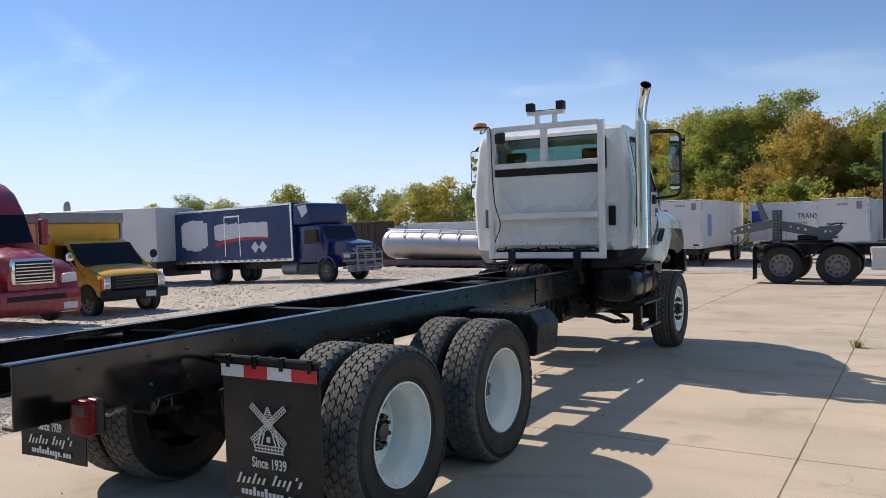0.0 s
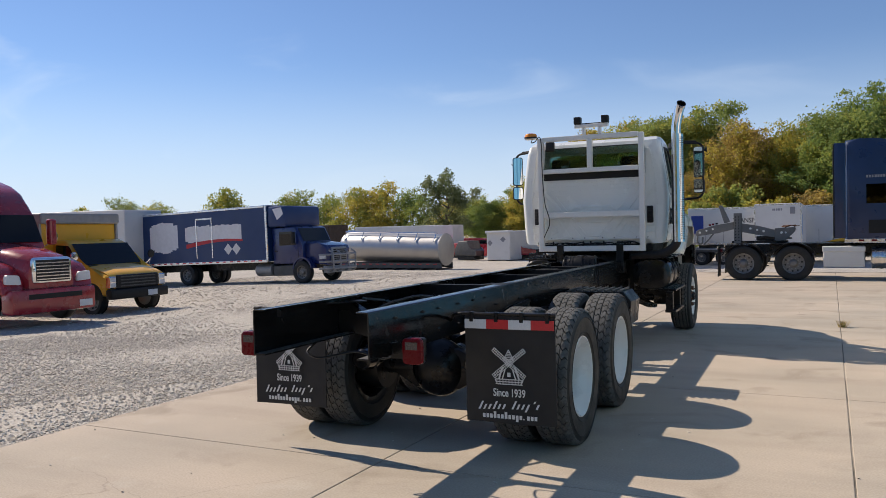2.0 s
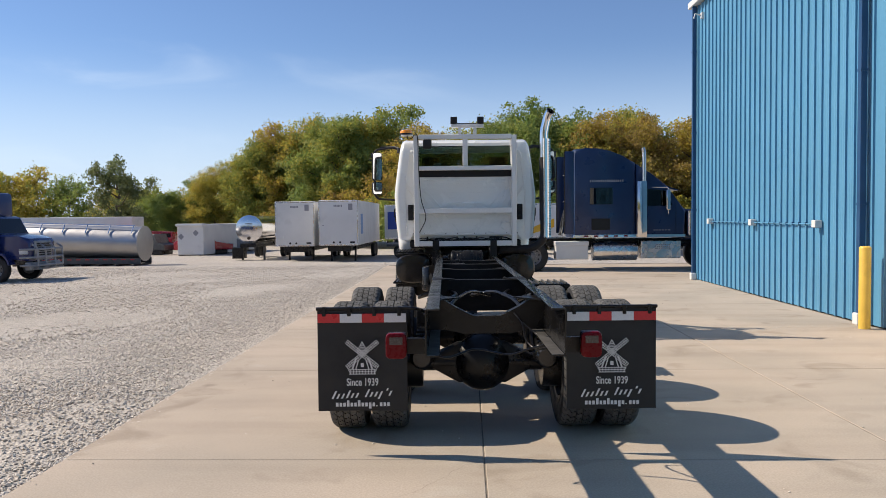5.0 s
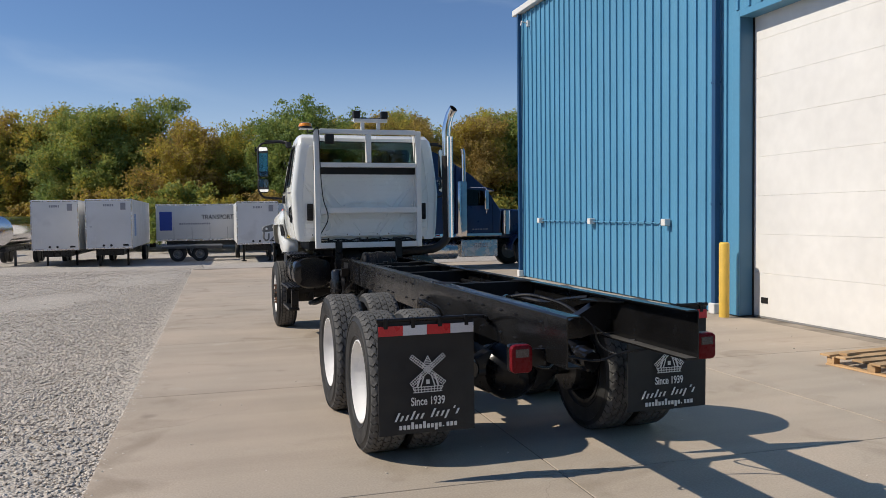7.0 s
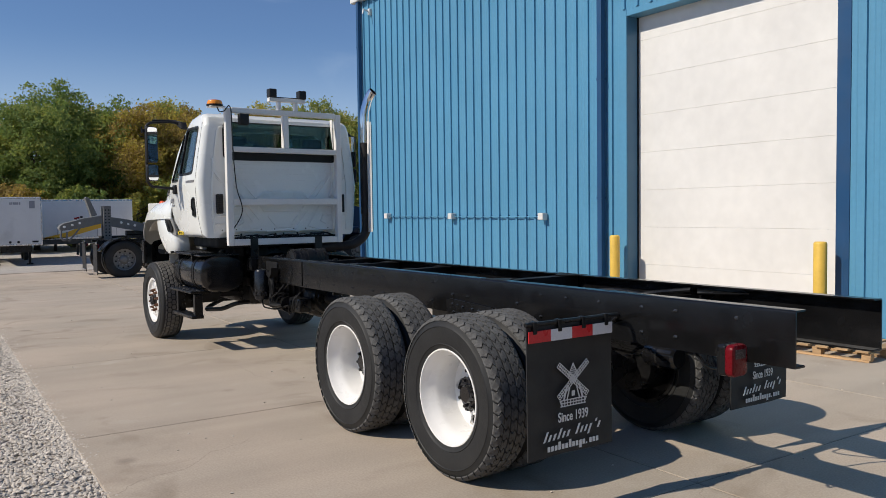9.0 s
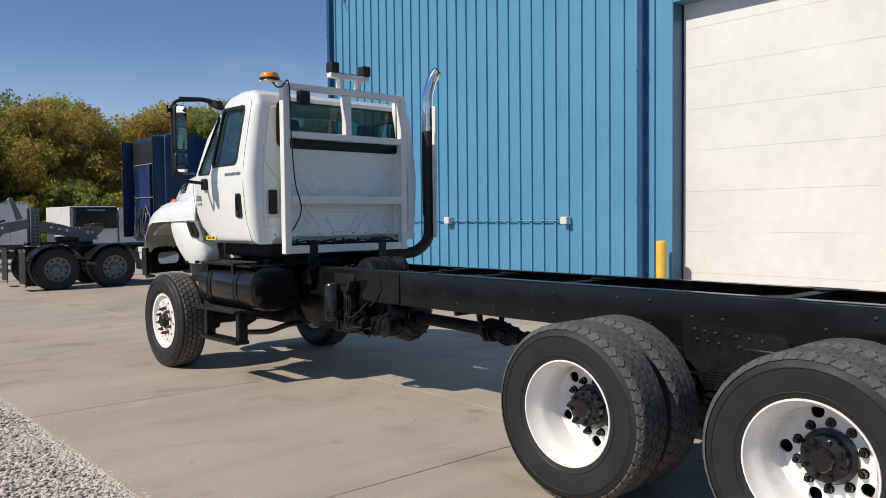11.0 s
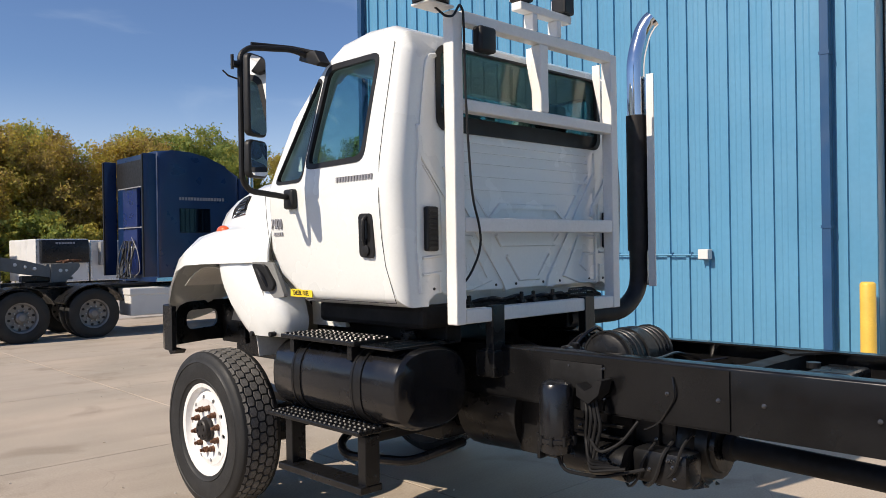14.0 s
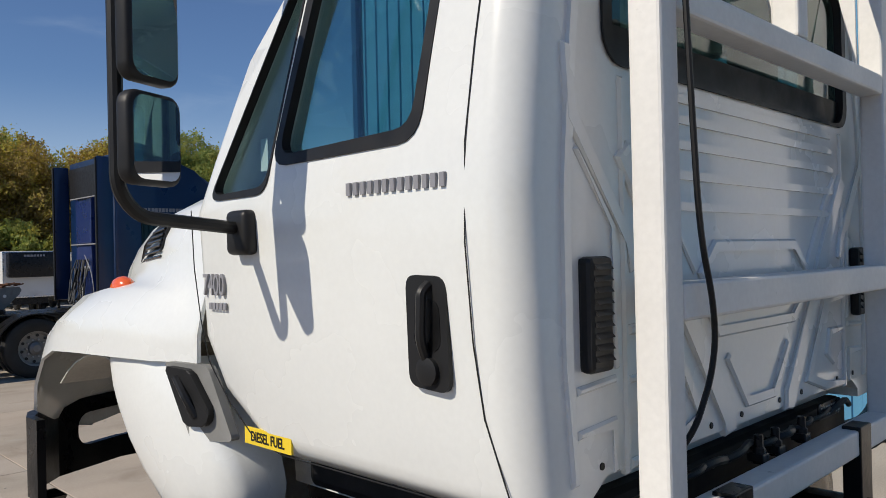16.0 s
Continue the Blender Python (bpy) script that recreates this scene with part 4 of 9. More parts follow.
# frame rails
RT, RB = 1.20, 0.905
for s in (-1, 1):
    bm = bmx()
    w, t = 0.43, 0.009
    prism(bm, [(s * w, RB), (s * w, RT - 0.014), (s * (w - 0.0015), RT - 0.008), (s * (w - 0.006), RT - 0.0025), (s * (w - 0.014), RT), (s * (w - 0.088), RT), (s * (w - 0.088), RT - t), (s * (w - t), RT - t), (s * (w - t), RB + t), (s * (w - 0.088), RB + t), (s * (w - 0.088), RB)], "y", -2.435, 7.55)
    rail = part("frame_rail", bm, M_FRAME, truck, "black painted steel frame rail", smooth=True)
    # thin strip: the lower flange's lit sheen, and dust, put into its grey
    bm = bmx()
    box(bm, s * (w - 0.086), s * (w - 0.012), -2.43, 3.3, RB + t + 0.0005, RB + t + 0.0025)
    part("flange_dust", bm, M_FLANGE_SHEEN, rail, "grey strip with the lower flange's lit sheen and dust in its colour")
    bm = bmx()
    prism(bm, [(3.35, RB + 0.012), (7.4, RB + 0.012), (7.4, RT - 0.016), (3.35, RT - 0.016)], "x", s * 0.431, s * 0.439)
    part("reinforcement", bm, M_FRAME, rail)
    bm = bmx()
    lathe(bm, [(0.0105, 0.0), (0.0105, 0.003), (0.0078, 0.004), (0.0078, 0.010), (0.005, 0.011), (0.005, 0.017), (0.0, 0.018)], 8, "x")
    bolt = mesh_of(bm, "bolt", M_BOLT)
    rb = random.Random(4)
    for y in [-2.1, -1.7, -1.45, -1.1, -0.8, -0.55, -0.3, 0.3, 0.5, 0.8, 1.05, 1.6, 1.8, 2.2, 2.6, 2.75, 3.2, 3.4, 3.65, 4.0, 4.2]:
        for z in (1.13, 0.98) if rb.random() < 0.75 else (1.05,):
            part("bolt", bolt, M_BOLT, rail, m=pose(s * 0.4385 if y > 3.36 else s * 0.43, y, z) @ pose(0, 0, 0, 0, 0, 0 if s > 0 else 180))
    # hanger gusset plates over the tandem
    bm = bmx()
    prism(bm, [(-0.40, RB - 0.30), (0.52, RB - 0.30), (0.56, RB + 0.10), (0.50, RB + 0.115), (-0.02, RB + 0.085), (-0.10, RB + 0.05)], "x", s * 0.44, s * 0.458)
    hg = part("suspension_hanger", bm, M_BLACK, truck)
    for q, y in enumerate((0.47, 0.40, 0.33, 0.20, 0.12, 0.04)):
        for z in (RB + 0.075, RB + 0.015):
            part("bolt", bolt, M_BOLT, hg, m=pose(s * 0.458, y - (0.02 if z < RB + 0.05 else 0), z - 0.006 * q) @ pose(0, 0, 0, 0, 0, 0 if s > 0 else 180))

# crossmembers
for y, z0, z1 in ((1.75, 0.98, 1.17), (2.75, 1.0, 1.17), (3.35, 1.02, 1.18), (0.0, 0.92, 1.19)):
    bm = bmx()
    box(bm, -0.42, 0.42, y - 0.05, y + 0.05, z1 - 0.012, z1)
    box(bm, -0.42, 0.42, y - 0.05, y - 0.04, z0, z1 - 0.012)
    box(bm, -0.42, 0.42, y - 0.05, y + 0.05, z0 - 0.012, z0)
    for s in (-1, 1):
        prism(bm, [(s * 0.42, y - 0.16), (s * 0.42, y + 0.16), (s * 0.22, y)], "z", z1 + 0.001, z1 + 0.011)
    assembly("crossmember", "plate", bm, M_SATIN, truck)
bm = bmx()
arc = [(-0.42, 1.15), (-0.32, 1.15), (-0.22, 1.09), (-0.1, 1.03), (0.1, 1.03), (0.22, 1.09), (0.32, 1.15), (0.42, 1.15)]
prism(bm, arc + [(0.42, 0.93), (0.3, 0.93), (0.18, 0.90), (-0.18, 0.90), (-0.3, 0.93), (-0.42, 0.93)], "y", -1.42, -1.41)
prism(bm, arc + [(x, z - 0.012) for x, z in reversed(arc)], "y", -1.41, -1.33)
for s in (-1, 1):
    prism(bm, [(s * 0.42, -1.6), (s * 0.42, -1.2), (s * 0.2, -1.37)], "z", 1.155, 1.165)
assembly("crossmember", "plate", bm, M_BLACK, truck, "arched black closing crossmember")
for s in (-1, 1):
    bm = bmx()
    pipe(bm, [(s * 0.36, -1.2, 1.16), (s * 0.34, -0.9, 1.12), (s * 0.3, -0.6, 1.06), (s * 0.2, -0.3, 1.08), (s * 0.34, 0.2, 1.1), (s * 0.36, 1.2, 1.08), (s * 0.35, 3.0, 1.06)], 0.018, 8, 0.1)
    pipe(bm, [(s * 0.3, -1.3, 1.0), (s * 0.25, -1.0, 1.1), (s * 0.1, -0.7, 1.15), (s * -0.1, -0.4, 1.08), (s * 0.05, 0.3, 1.06)], 0.014, 8, 0.1)
    parts("air_line", bm, M_BLACK, truck)

# rear axles with springs, chambers and drive shafts
for y in (-0.52, 0.865):
    bm = bmx()
    cyl(bm, (-1.0, y, 0.53), (1.0, y, 0.53), 0.075, n=16)
    blob(bm, (0, y, 0.53), 0.245, 3, (1.0, 0.8, 1.0))
    cyl(bm, (0, y, 0.55), (0, y + 0.36, 0.58), 0.13, 0.07, n=18)
    cyl(bm, (0, y + 0.36, 0.58), (0, y + 0.44, 0.58), 0.09, n=14)
    prism(bm, [(-0.45, 0.50), (-0.2, 0.36), (0.2, 0.36), (0.45, 0.50), (0.45, 0.58), (0.2, 0.70), (-0.2, 0.70), (-0.45, 0.58)], "y", y - 0.07, y + 0.07, 0.02)
    axle = assembly("rear_axle", "housing", bm, M_BLACK, truck, smooth=True)
    for s in (-1, 1):
        bm = bmx()
        lathe(bm, [(0.0, -0.17), (0.07, -0.17), (0.088, -0.15), (0.092, -0.03), (0.10, -0.02), (0.10, 0.01), (0.092, 0.02), (0.085, 0.10), (0.06, 0.13), (0.0, 0.13)], 20, "y", at=(s * 0.50, y - 0.30, 0.64))
        cyl(bm, (s * 0.50, y - 0.2, 0.64), (s * 0.52, y, 0.6), 0.02)
        part("brake_chamber", bm, M_BLACK_GLOSS, axle, smooth=True)
        bm = bmx()
        lathe(bm, [(0.0, 0.5), (0.205, 0.5), (0.21, 0.52), (0.21, 0.72), (0.0, 0.72)], 28, "x", at=(0, y, 0.53)) if s > 0 else lathe(bm, [(0.0, -0.5), (0.205, -0.5), (0.21, -0.52), (0.21, -0.72), (0.0, -0.72)], 28, "x", at=(0, y, 0.53))
        part("brake_drum", bm, M_BLACK, axle, smooth=True)
for s in (-1, 1):
    bm = bmx()
    for k in range(7):
        zt = 0.66 + 0.018 * k
        ln = 0.80 - 0.08 * k
        prism(bm, [(-ln, zt - 0.04 * (ln / 0.8)), (0, zt), (ln, zt - 0.04 * (ln / 0.8)), (ln, zt + 0.015 - 0.04 * (ln / 0.8)), (0, zt + 0.015), (-ln, zt + 0.015 - 0.04 * (ln / 0.8))], "x", s * 0.47, s * 0.56)
    box(bm, s * 0.46, s * 0.57, -0.1, 0.1, 0.60, 0.92, 0.01)
    assembly("leaf_spring", "leaf", bm, M_BLACK, truck)
def shaft_line(bm, a, b, prof, n=18):
    """A turned shaft from a to b: (share of the way, radius) steps."""
    a, b = Vector(a), Vector(b)
    q = (b - a).to_track_quat("Z", "Y").to_matrix().to_4x4()
    ln = (b - a).length
    made = bmx()
    lathe(made, [(0.0, prof[0][0] * ln)] + [(r, t * ln) for t, r in prof] + [(0.0, prof[-1][0] * ln)], n, "z")
    made.transform(Matrix.Translation(a) @ q)
    me = bpy.data.meshes.new("turned")
    made.to_mesh(me)
    bm.from_mesh(me)
    bpy.data.meshes.remove(me)


# drive shafts: plain tubes with flanged yokes, a slip joint and the carrier bearing
bm = bmx()
shaft_line(bm, (0, -0.12, 0.56), (0, 0.36, 0.58), [(0.0, 0.05), (1.0, 0.05)])
shaft_line(bm, (0, 1.12, 0.58), (0, 2.62, 0.705), [(0.0, 0.10), (0.02, 0.10), (0.022, 0.075), (0.07, 0.075), (0.075, 0.058), (0.72, 0.058), (0.73, 0.066), (0.75, 0.066), (0.76, 0.034), (0.785, 0.034), (0.79, 0.055), (0.81, 0.055), (0.83, 0.075), (0.86, 0.078), (0.865, 0.052), (0.89, 0.052), (0.895, 0.092), (0.915, 0.092), (0.918, 0.06), (1.0, 0.06)])
shaft_line(bm, (0, 2.62, 0.705), (0, 3.75, 0.74), [(0.0, 0.06), (0.05, 0.06), (0.06, 0.08), (0.085, 0.08), (0.09, 0.056), (0.80, 0.056), (0.81, 0.068), (0.84, 0.068), (0.85, 0.05), (0.89, 0.05), (0.895, 0.095), (0.93, 0.095), (0.935, 0.07), (1.0, 0.07)])
for y, z in ((1.20, 0.588), (2.43, 0.69), (3.70, 0.738)):
    for k in range(4):
        a = radians(45 + 90 * k)
        cyl(bm, (0.068 * math.cos(a), y - 0.05, z + 0.068 * math.sin(a)), (0.068 * math.cos(a), y + 0.05, z + 0.068 * math.sin(a)), 0.017, n=8)
    cyl(bm, (-0.092, y, z), (0.092, y, z), 0.032, n=10)
    cyl(bm, (0, y + 0.03, z - 0.092), (0, y + 0.03, z + 0.092), 0.032, n=10)
assembly("drive_shaft", "joint", bm, M_SATIN, truck, smooth=True)
bm = bmx()
box(bm, -0.42, 0.42, 2.625, 2.665, 0.87, 0.93, 0.006)
prism(bm, [(-0.17, 0.87), (-0.125, 0.70), (-0.08, 0.62), (0.08, 0.62), (0.125, 0.70), (0.17, 0.87), (0.13, 0.87), (0.095, 0.74), (-0.095, 0.74), (-0.13, 0.87)], "y", 2.63, 2.66)
lathe(bm, [(0.0, -0.045), (0.095, -0.045), (0.102, 0.0), (0.095, 0.045), (0.0, 0.045)], 18, "y", at=(0, 2.64, 0.71))
for s in (-1, 1):
    cyl(bm, (s * 0.135, 2.60, 0.76), (s * 0.135, 2.69, 0.76), 0.014, n=8)
assembly("carrier_bearing", "bearing", bm, M_SATIN, truck, smooth=True)
# gearbox, retarder and housings under the cab
bm = bmx()
prism(bm, [(-0.22, 0.56), (-0.1, 0.52), (0.14, 0.53), (0.24, 0.62), (0.25, 0.95), (-0.24, 0.95)], "y", 3.72, 4.75, 0.04)
cyl(bm, (0, 3.6, 0.74), (0, 3.75, 0.74), 0.17, 0.22, n=20)
cyl(bm, (0, 4.7, 0.80), (0, 5.1, 0.85), 0.30, 0.36, n=24)
for k in range(6):
    box(bm, -0.26, 0.26, 3.80 + k * 0.15, 3.82 + k * 0.15, 0.55, 0.94)
cyl(bm, (-0.36, 3.9, 0.66), (-0.36, 4.25, 0.66), 0.09, n=14)
box(bm, -0.36, -0.2, 3.6, 3.9, 0.58, 0.75, 0.03)
lathe(bm, [(0.0, 3.58), (0.13, 3.58), (0.14, 3.60), (0.14, 3.63), (0.20, 3.66), (0.235, 3.69), (0.245, 3.72), (0.0, 3.72)], 20, "y", at=(0, 0, 0.74))
gb = assembly("gearbox", "housing", bm, M_BLACK, truck, smooth=True)
rg = random.Random(8)
for k in range(12):
    a = radians(30 * k + 10)
    part("bolt", bolt, M_BOLT, gb, m=pose(0.215 * math.cos(a), 3.655, 0.74 + 0.215 * math.sin(a)) @ pose(0, 0, 0, 0, 0, -90))
for k in range(14):
    part("bolt", bolt, M_BOLT, gb, m=pose(-0.362 if k < 5 else -0.262, 3.64 + rg.uniform(0, 0.24) if k < 5 else 3.82 + 0.15 * (k % 5) + rg.uniform(-0.01, 0.01), rg.uniform(0.6, 0.72) if k < 5 else (0.62, 0.78, 0.9)[k % 3]) @ pose(0, 0, 0, 0, 0, 180))
for k in range(3):
    bm = bmx()
    y0, z0 = 3.60 + 0.10 * k, 0.80 + rg.uniform(-0.04, 0.06)
    pipe(bm, [(-0.30, y0, z0), (-0.375, y0 + 0.02, z0 - 0.06), (-0.385, y0 + 0.05, z0 - 0.18), (-0.34, y0 + 0.13, z0 - 0.24), (-0.27, y0 + 0.2, z0 - 0.20)], 0.007 + 0.003 * (k % 2), 6, 0.05)
    part("harness", bm, M_PLASTIC, gb, "black wiring loop", smooth=True)
bm = bmx()
for k in range(5):
    z = 0.60 + 0.06 * k
    box(bm, -0.385, -0.36, 3.93, 4.22, z - 0.008, z + 0.008, 0.003)
parts("cooling_fin", bm, M_BLACK, gb)
bm = bmx()
prism(bm, [(-0.36, 0.78), (0.36, 0.78), (0.38, 1.3), (-0.38, 1.3)], "y", 5.2, 7.1, 0.05)
box(bm, -0.30, 0.30, 5.3, 6.8, 0.52, 0.80, 0.06)
assembly("engine", "sump", bm, M_BLACK, truck, smooth=True)
bm = bmx()
cyl(bm, (-0.95, 6.69, 0.52), (0.95, 6.69, 0.52), 0.06, n=14)
prism(bm, [(-0.75, 0.45), (0.75, 0.45), (0.8, 0.58), (-0.8, 0.58)], "y", 6.60, 6.78, 0.02)
for s in (-1, 1):
    prism(bm, [(5.85, 0.70), (6.7, 0.58), (7.5, 0.72), (7.5, 0.76), (6.7, 0.66), (5.85, 0.75)], "x", s * 0.40, s * 0.50)
    box(bm, s * 0.55, s * 0.85, 6.5, 6.88, 0.40, 0.66, 0.05)
assembly("front_axle", "fitting", bm, M_BLACK, truck, smooth=True)

# strapped round housing, fittings and hoses between the rails behind the cab
AT = (0.0, 4.13, 1.14)
bm = bmx()
lathe(bm, [(0.0, -0.235), (0.10, -0.235), (0.132, -0.222), (0.145, -0.20), (0.145, 0.20), (0.132, 0.222), (0.10, 0.235), (0.0, 0.235)], 28, "x", at=AT)
lathe(bm, [(0.143, -0.21), (0.153, -0.21), (0.153, -0.19), (0.143, -0.19)], 28, "x", at=AT, close=True)
lathe(bm, [(0.143, 0.19), (0.153, 0.19), (0.153, 0.21), (0.143, 0.21)], 28, "x", at=AT, close=True)
lathe(bm, [(0.144, -0.045), (0.156, -0.045), (0.156, 0.045), (0.144, 0.045)], 28, "x", at=AT, close=True)
for k in range(9):
    x = -0.175 + 0.044 * k
    if abs(x) > 0.05:
        lathe(bm, [(0.143, x - 0.006), (0.1495, x - 0.003), (0.1495, x + 0.003), (0.143, x + 0.006)], 28, "x", at=AT, close=True)
box(bm, -0.24, 0.24, AT[1] - 0.08, AT[1] + 0.08, 0.97, 1.03)
assembly("air_tank", "strap", bm, M_CAST, truck, "dull black strapped air tank between the rails", smooth=True)
rh_ = random.Random(15)
for k in range(7):
    bm = bmx()
    x, y, z = -0.36 + 0.055 * k, 4.42 + rh_.uniform(-0.12, 0.10), 1.12 + rh_.uniform(-0.04, 0.06)
    lathe(bm, [(0.0, -0.05), (0.03, -0.05), (0.042, -0.035), (0.042, 0.0), (0.026, 0.012), (0.026, 0.05), (0.0, 0.055)], 12, rh_.choice("xyz"), at=(x, y, z))
    part("air_fitting", bm, M_BLACK_GLOSS, truck, smooth=True)
bm = bmx()
pipe(bm, [(0.23, 4.45, 1.06), (0.16, 4.40, 1.23), (0.04, 4.36, 1.285), (-0.10, 4.38, 1.23), (-0.17, 4.45, 1.06)], 0.012, 8, 0.1)
pipe(bm, [(0.20, 4.50, 1.04), (0.12, 4.46, 1.19), (0.02, 4.43, 1.245), (-0.08, 4.46, 1.19), (-0.14, 4.54, 1.04)], 0.010, 8, 0.1)
pipe(bm, [(-0.20, 3.97, 1.16), (0.0, 3.955, 1.135), (0.22, 3.96, 1.15), (0.36, 3.90, 1.10)], 0.009, 8, 0.06)
pipe(bm, [(-0.30, 3.80, 1.08), (-0.10, 3.92, 1.10), (0.14, 3.93, 1.09), (0.38, 3.75, 1.12)], 0.008, 8, 0.06)
parts("hose", bm, M_BLACK_GLOSS, truck, smooth=True)
bm = bmx()
box(bm, -0.30, -0.05, 2.95, 3.25, 1.06, 1.16, 0.02)
box(bm, 0.0, 0.3, 3.0, 3.2, 1.04, 1.15, 0.02)
cyl(bm, (-0.15, 3.1, 1.19), (-0.15, 3.1, 1.215), 0.03, n=14)
assembly("valve_block", "valve", bm, M_BLACK, truck)

# rear lights on brackets
for s in (-1, 1):
    bm = bmx()
    box(bm, s * 0.425, s * 0.64, -2.154, -2.13, 0.88, 0.98)
    box(bm, s * 0.556, s * 0.682, -2.21, -2.155, 0.865, 1.025, 0.015)
    lamp = assembly("tail_lamp", "bracket", bm, M_BLACK, truck)
    bm = bmx()
    prism(bm, round_rect(min(s * 0.553, s * 0.685), max(s * 0.553, s * 0.685), 0.863, 1.027, 0.03), "y", -2.252, -2.205, 0.012)
    part("red_lens", bm, M_RED_LENS, lamp, "red square tail lamp lens", smooth=True)
    bm = bmx()
    box(bm, s * 0.578, s * 0.660, -2.2545, -2.251, 0.955, 1.002)
    part("clear_lens", bm, M_REV_LENS, lamp, "pale reversing lens")
bm = bmx()
pipe(bm, [(-0.38, -1.8, 0.9), (-0.42, -1.88, 0.84), (-0.3, -1.9, 0.8), (-0.1, -1.7, 0.84), (0.15, -1.75, 0.79), (0.3, -1.8, 0.86), (0.43, -1.9, 0.88), (0.52, -1.93, 0.92)], 0.008, 6, 0.08)
pipe(bm, [(0.2, -1.42, 1.05), (0.26, -1.48, 0.98), (0.27, -1.5, 0.86), (0.34, -1.6, 0.80), (0.4, -1.8, 0.86)], 0.007, 6, 0.08)
pipe(bm, [(0.2, -1.42, 1.05), (0.24, -1.47, 1.0), (0.36, -1.55, 0.9), (0.42, -1.75, 0.92)], 0.006, 6, 0.08)
parts("wire", bm, M_BLACK, truck)

# mud flaps on hanger rods
for s in (-1, 1):
    bm = bmx()
    pipe(bm, [(s * 0.43, -1.22, 1.02), (s * 0.50, -1.34, 1.075), (s * 0.56, -1.355, 1.085), (s * 1.27, -1.355, 1.085)], 0.013, 8, 0.04)
    hang = part("flap_hanger", bm, M_BLACK, truck, "black steel flap hanger")
    for k in range(4):
        bm = bmx()
        x = s * (0.65 + k * 0.187)
        box(bm, x - 0.014, x + 0.014, -1.375, -1.335, 1.03, 1.10, 0.004)
        part("clamp", bm, M_BLACK, hang)
    x0, x1 = sorted((s * 0.595, s * 1.262))
    bm = bmx()
    rows = []
    for i in range(9):
        z = 0.318 + (1.075 - 0.318) * i / 8
        rows.append([(x0 + (x1 - x0) * j / 6, -1.355 + 0.008 * math.sin(j * 1.1 + s) * (1 - i / 8), z) for j in range(7)])
    loft(bm, rows)
    thicken(bm, 0.008)
    flap = part("mud_flap", bm, M_FLAP, truck, "black rubber mud flap with white printing", smooth=True)
    for k in range(4):
        bm = bmx()
        a = x0 + 0.004 + k * (x1 - x0 - 0.008) / 4
        box(bm, a, a + (x1 - x0 - 0.008) / 4 - 0.001, -1.370, -1.366, 0.982, 1.048)
        part("reflective_tape", bm, M_TAPE_RED if (k % 2 == 0) == (s < 0) else M_TAPE_WHITE, flap, "red reflective tape" if (k % 2 == 0) == (s < 0) else "white reflective tape")
    face = pose((x0 + x1) / 2, -1.3755, 0, 90, 0, 0)
    letters("Since 1939", 0.078, flap, M_PRINT, face @ pose(0.0, 0.535, 0), bold=0.0013, wide=0.70)
    word_shapes("TxxTxx Txxg'x", 0.46, 0.056, flap, M_PRINT, face @ pose(0, 0.452, 0) @ pose(0, 0, 0, 0, 0, 3), lean=0.55, fill=0.42)
    word_shapes("xxxTxxTxxgx.xxx", 0.41, 0.046, flap, M_PRINT, face @ pose(0.0, 0.378, 0), fill=0.70)
    bm = bmx()
    cx = (x0 + x1) / 2

    def bar(bm, u0, v0, u1, v1, w, y=-1.3755):
        d = Vector((u1 - u0, v1 - v0)).normalized() * w / 2
        n = (-d.y, d.x)
        pts = [(cx + u0 + n[0], v0 + n[1]), (cx + u1 + n[0], v1 + n[1]), (cx + u1 - n[0], v1 - n[1]), (cx + u0 - n[0], v0 - n[1])]
        prism(bm, pts, "y", y - 0.001, y + 0.001)

    # windmill: latticed sails, cap, tower and gallery
    for sg in (-1, 1):
        nx, nz = 0.0095, 0.0115 * sg
        for off in (-1, 0, 1):
            bar(bm, -0.115 * sg + nx * off, 0.84 + nz * off, 0.115 * sg + nx * off, 0.65 + nz * off, 0.0045)
        for k in range(20):
            t = k / 19
            u, v = -0.115 * sg + 0.23 * sg * t, 0.84 - 0.19 * t
            bar(bm, u - nx, v - nz, u + nx, v + nz, 0.0045)
    for k in range(6):
        v = 0.762 + k * 0.012
        bar(bm, -0.036 + 0.006 * k, v, 0.036 - 0.006 * k, v, 0.005)
    for sg in (-1, 1):
        bar(bm, sg * 0.042, 0.76, 0.0, 0.84, 0.005)
        bar(bm, sg * 0.075, 0.632, sg * 0.045, 0.72, 0.012)
        bar(bm, sg * 0.05, 0.632, sg * 0.028, 0.70, 0.008)
        bar(bm, sg * 0.085, 0.598, sg * 0.105, 0.632, 0.006)
    bar(bm, -0.012, 0.665, 0.012, 0.665, 0.03)
    for v in (0.598, 0.615, 0.632):
        bar(bm, -0.1, v, 0.1, v, 0.006)
    for k in range(9):
        bar(bm, -0.09 + k * 0.0225, 0.596, -0.09 + k * 0.0225, 0.634, 0.005)
    part("windmill_print", bm, M_PRINT, flap, "white printed windmill picture")

# ribbed black battery box with steps, right side
bm = bmx()
prism(bm, [(0.47, 0.64), (1.12, 0.64), (1.15, 0.66), (1.17, 0.90), (1.09, 1.0), (0.47, 1.0)], "y", 1.68, 2.14, 0.008)
bb = part("battery_box", bm, M_BLACK, truck, "ribbed black battery box")
for k in range(8):
    bm = bmx()
    x = 0.52 + k * 0.075
    box(bm, x, x + 0.018, 1.64, 2.12, 1.0, 1.022, 0.005)
    part("tread_rib", bm, M_DARKGREY, bb)


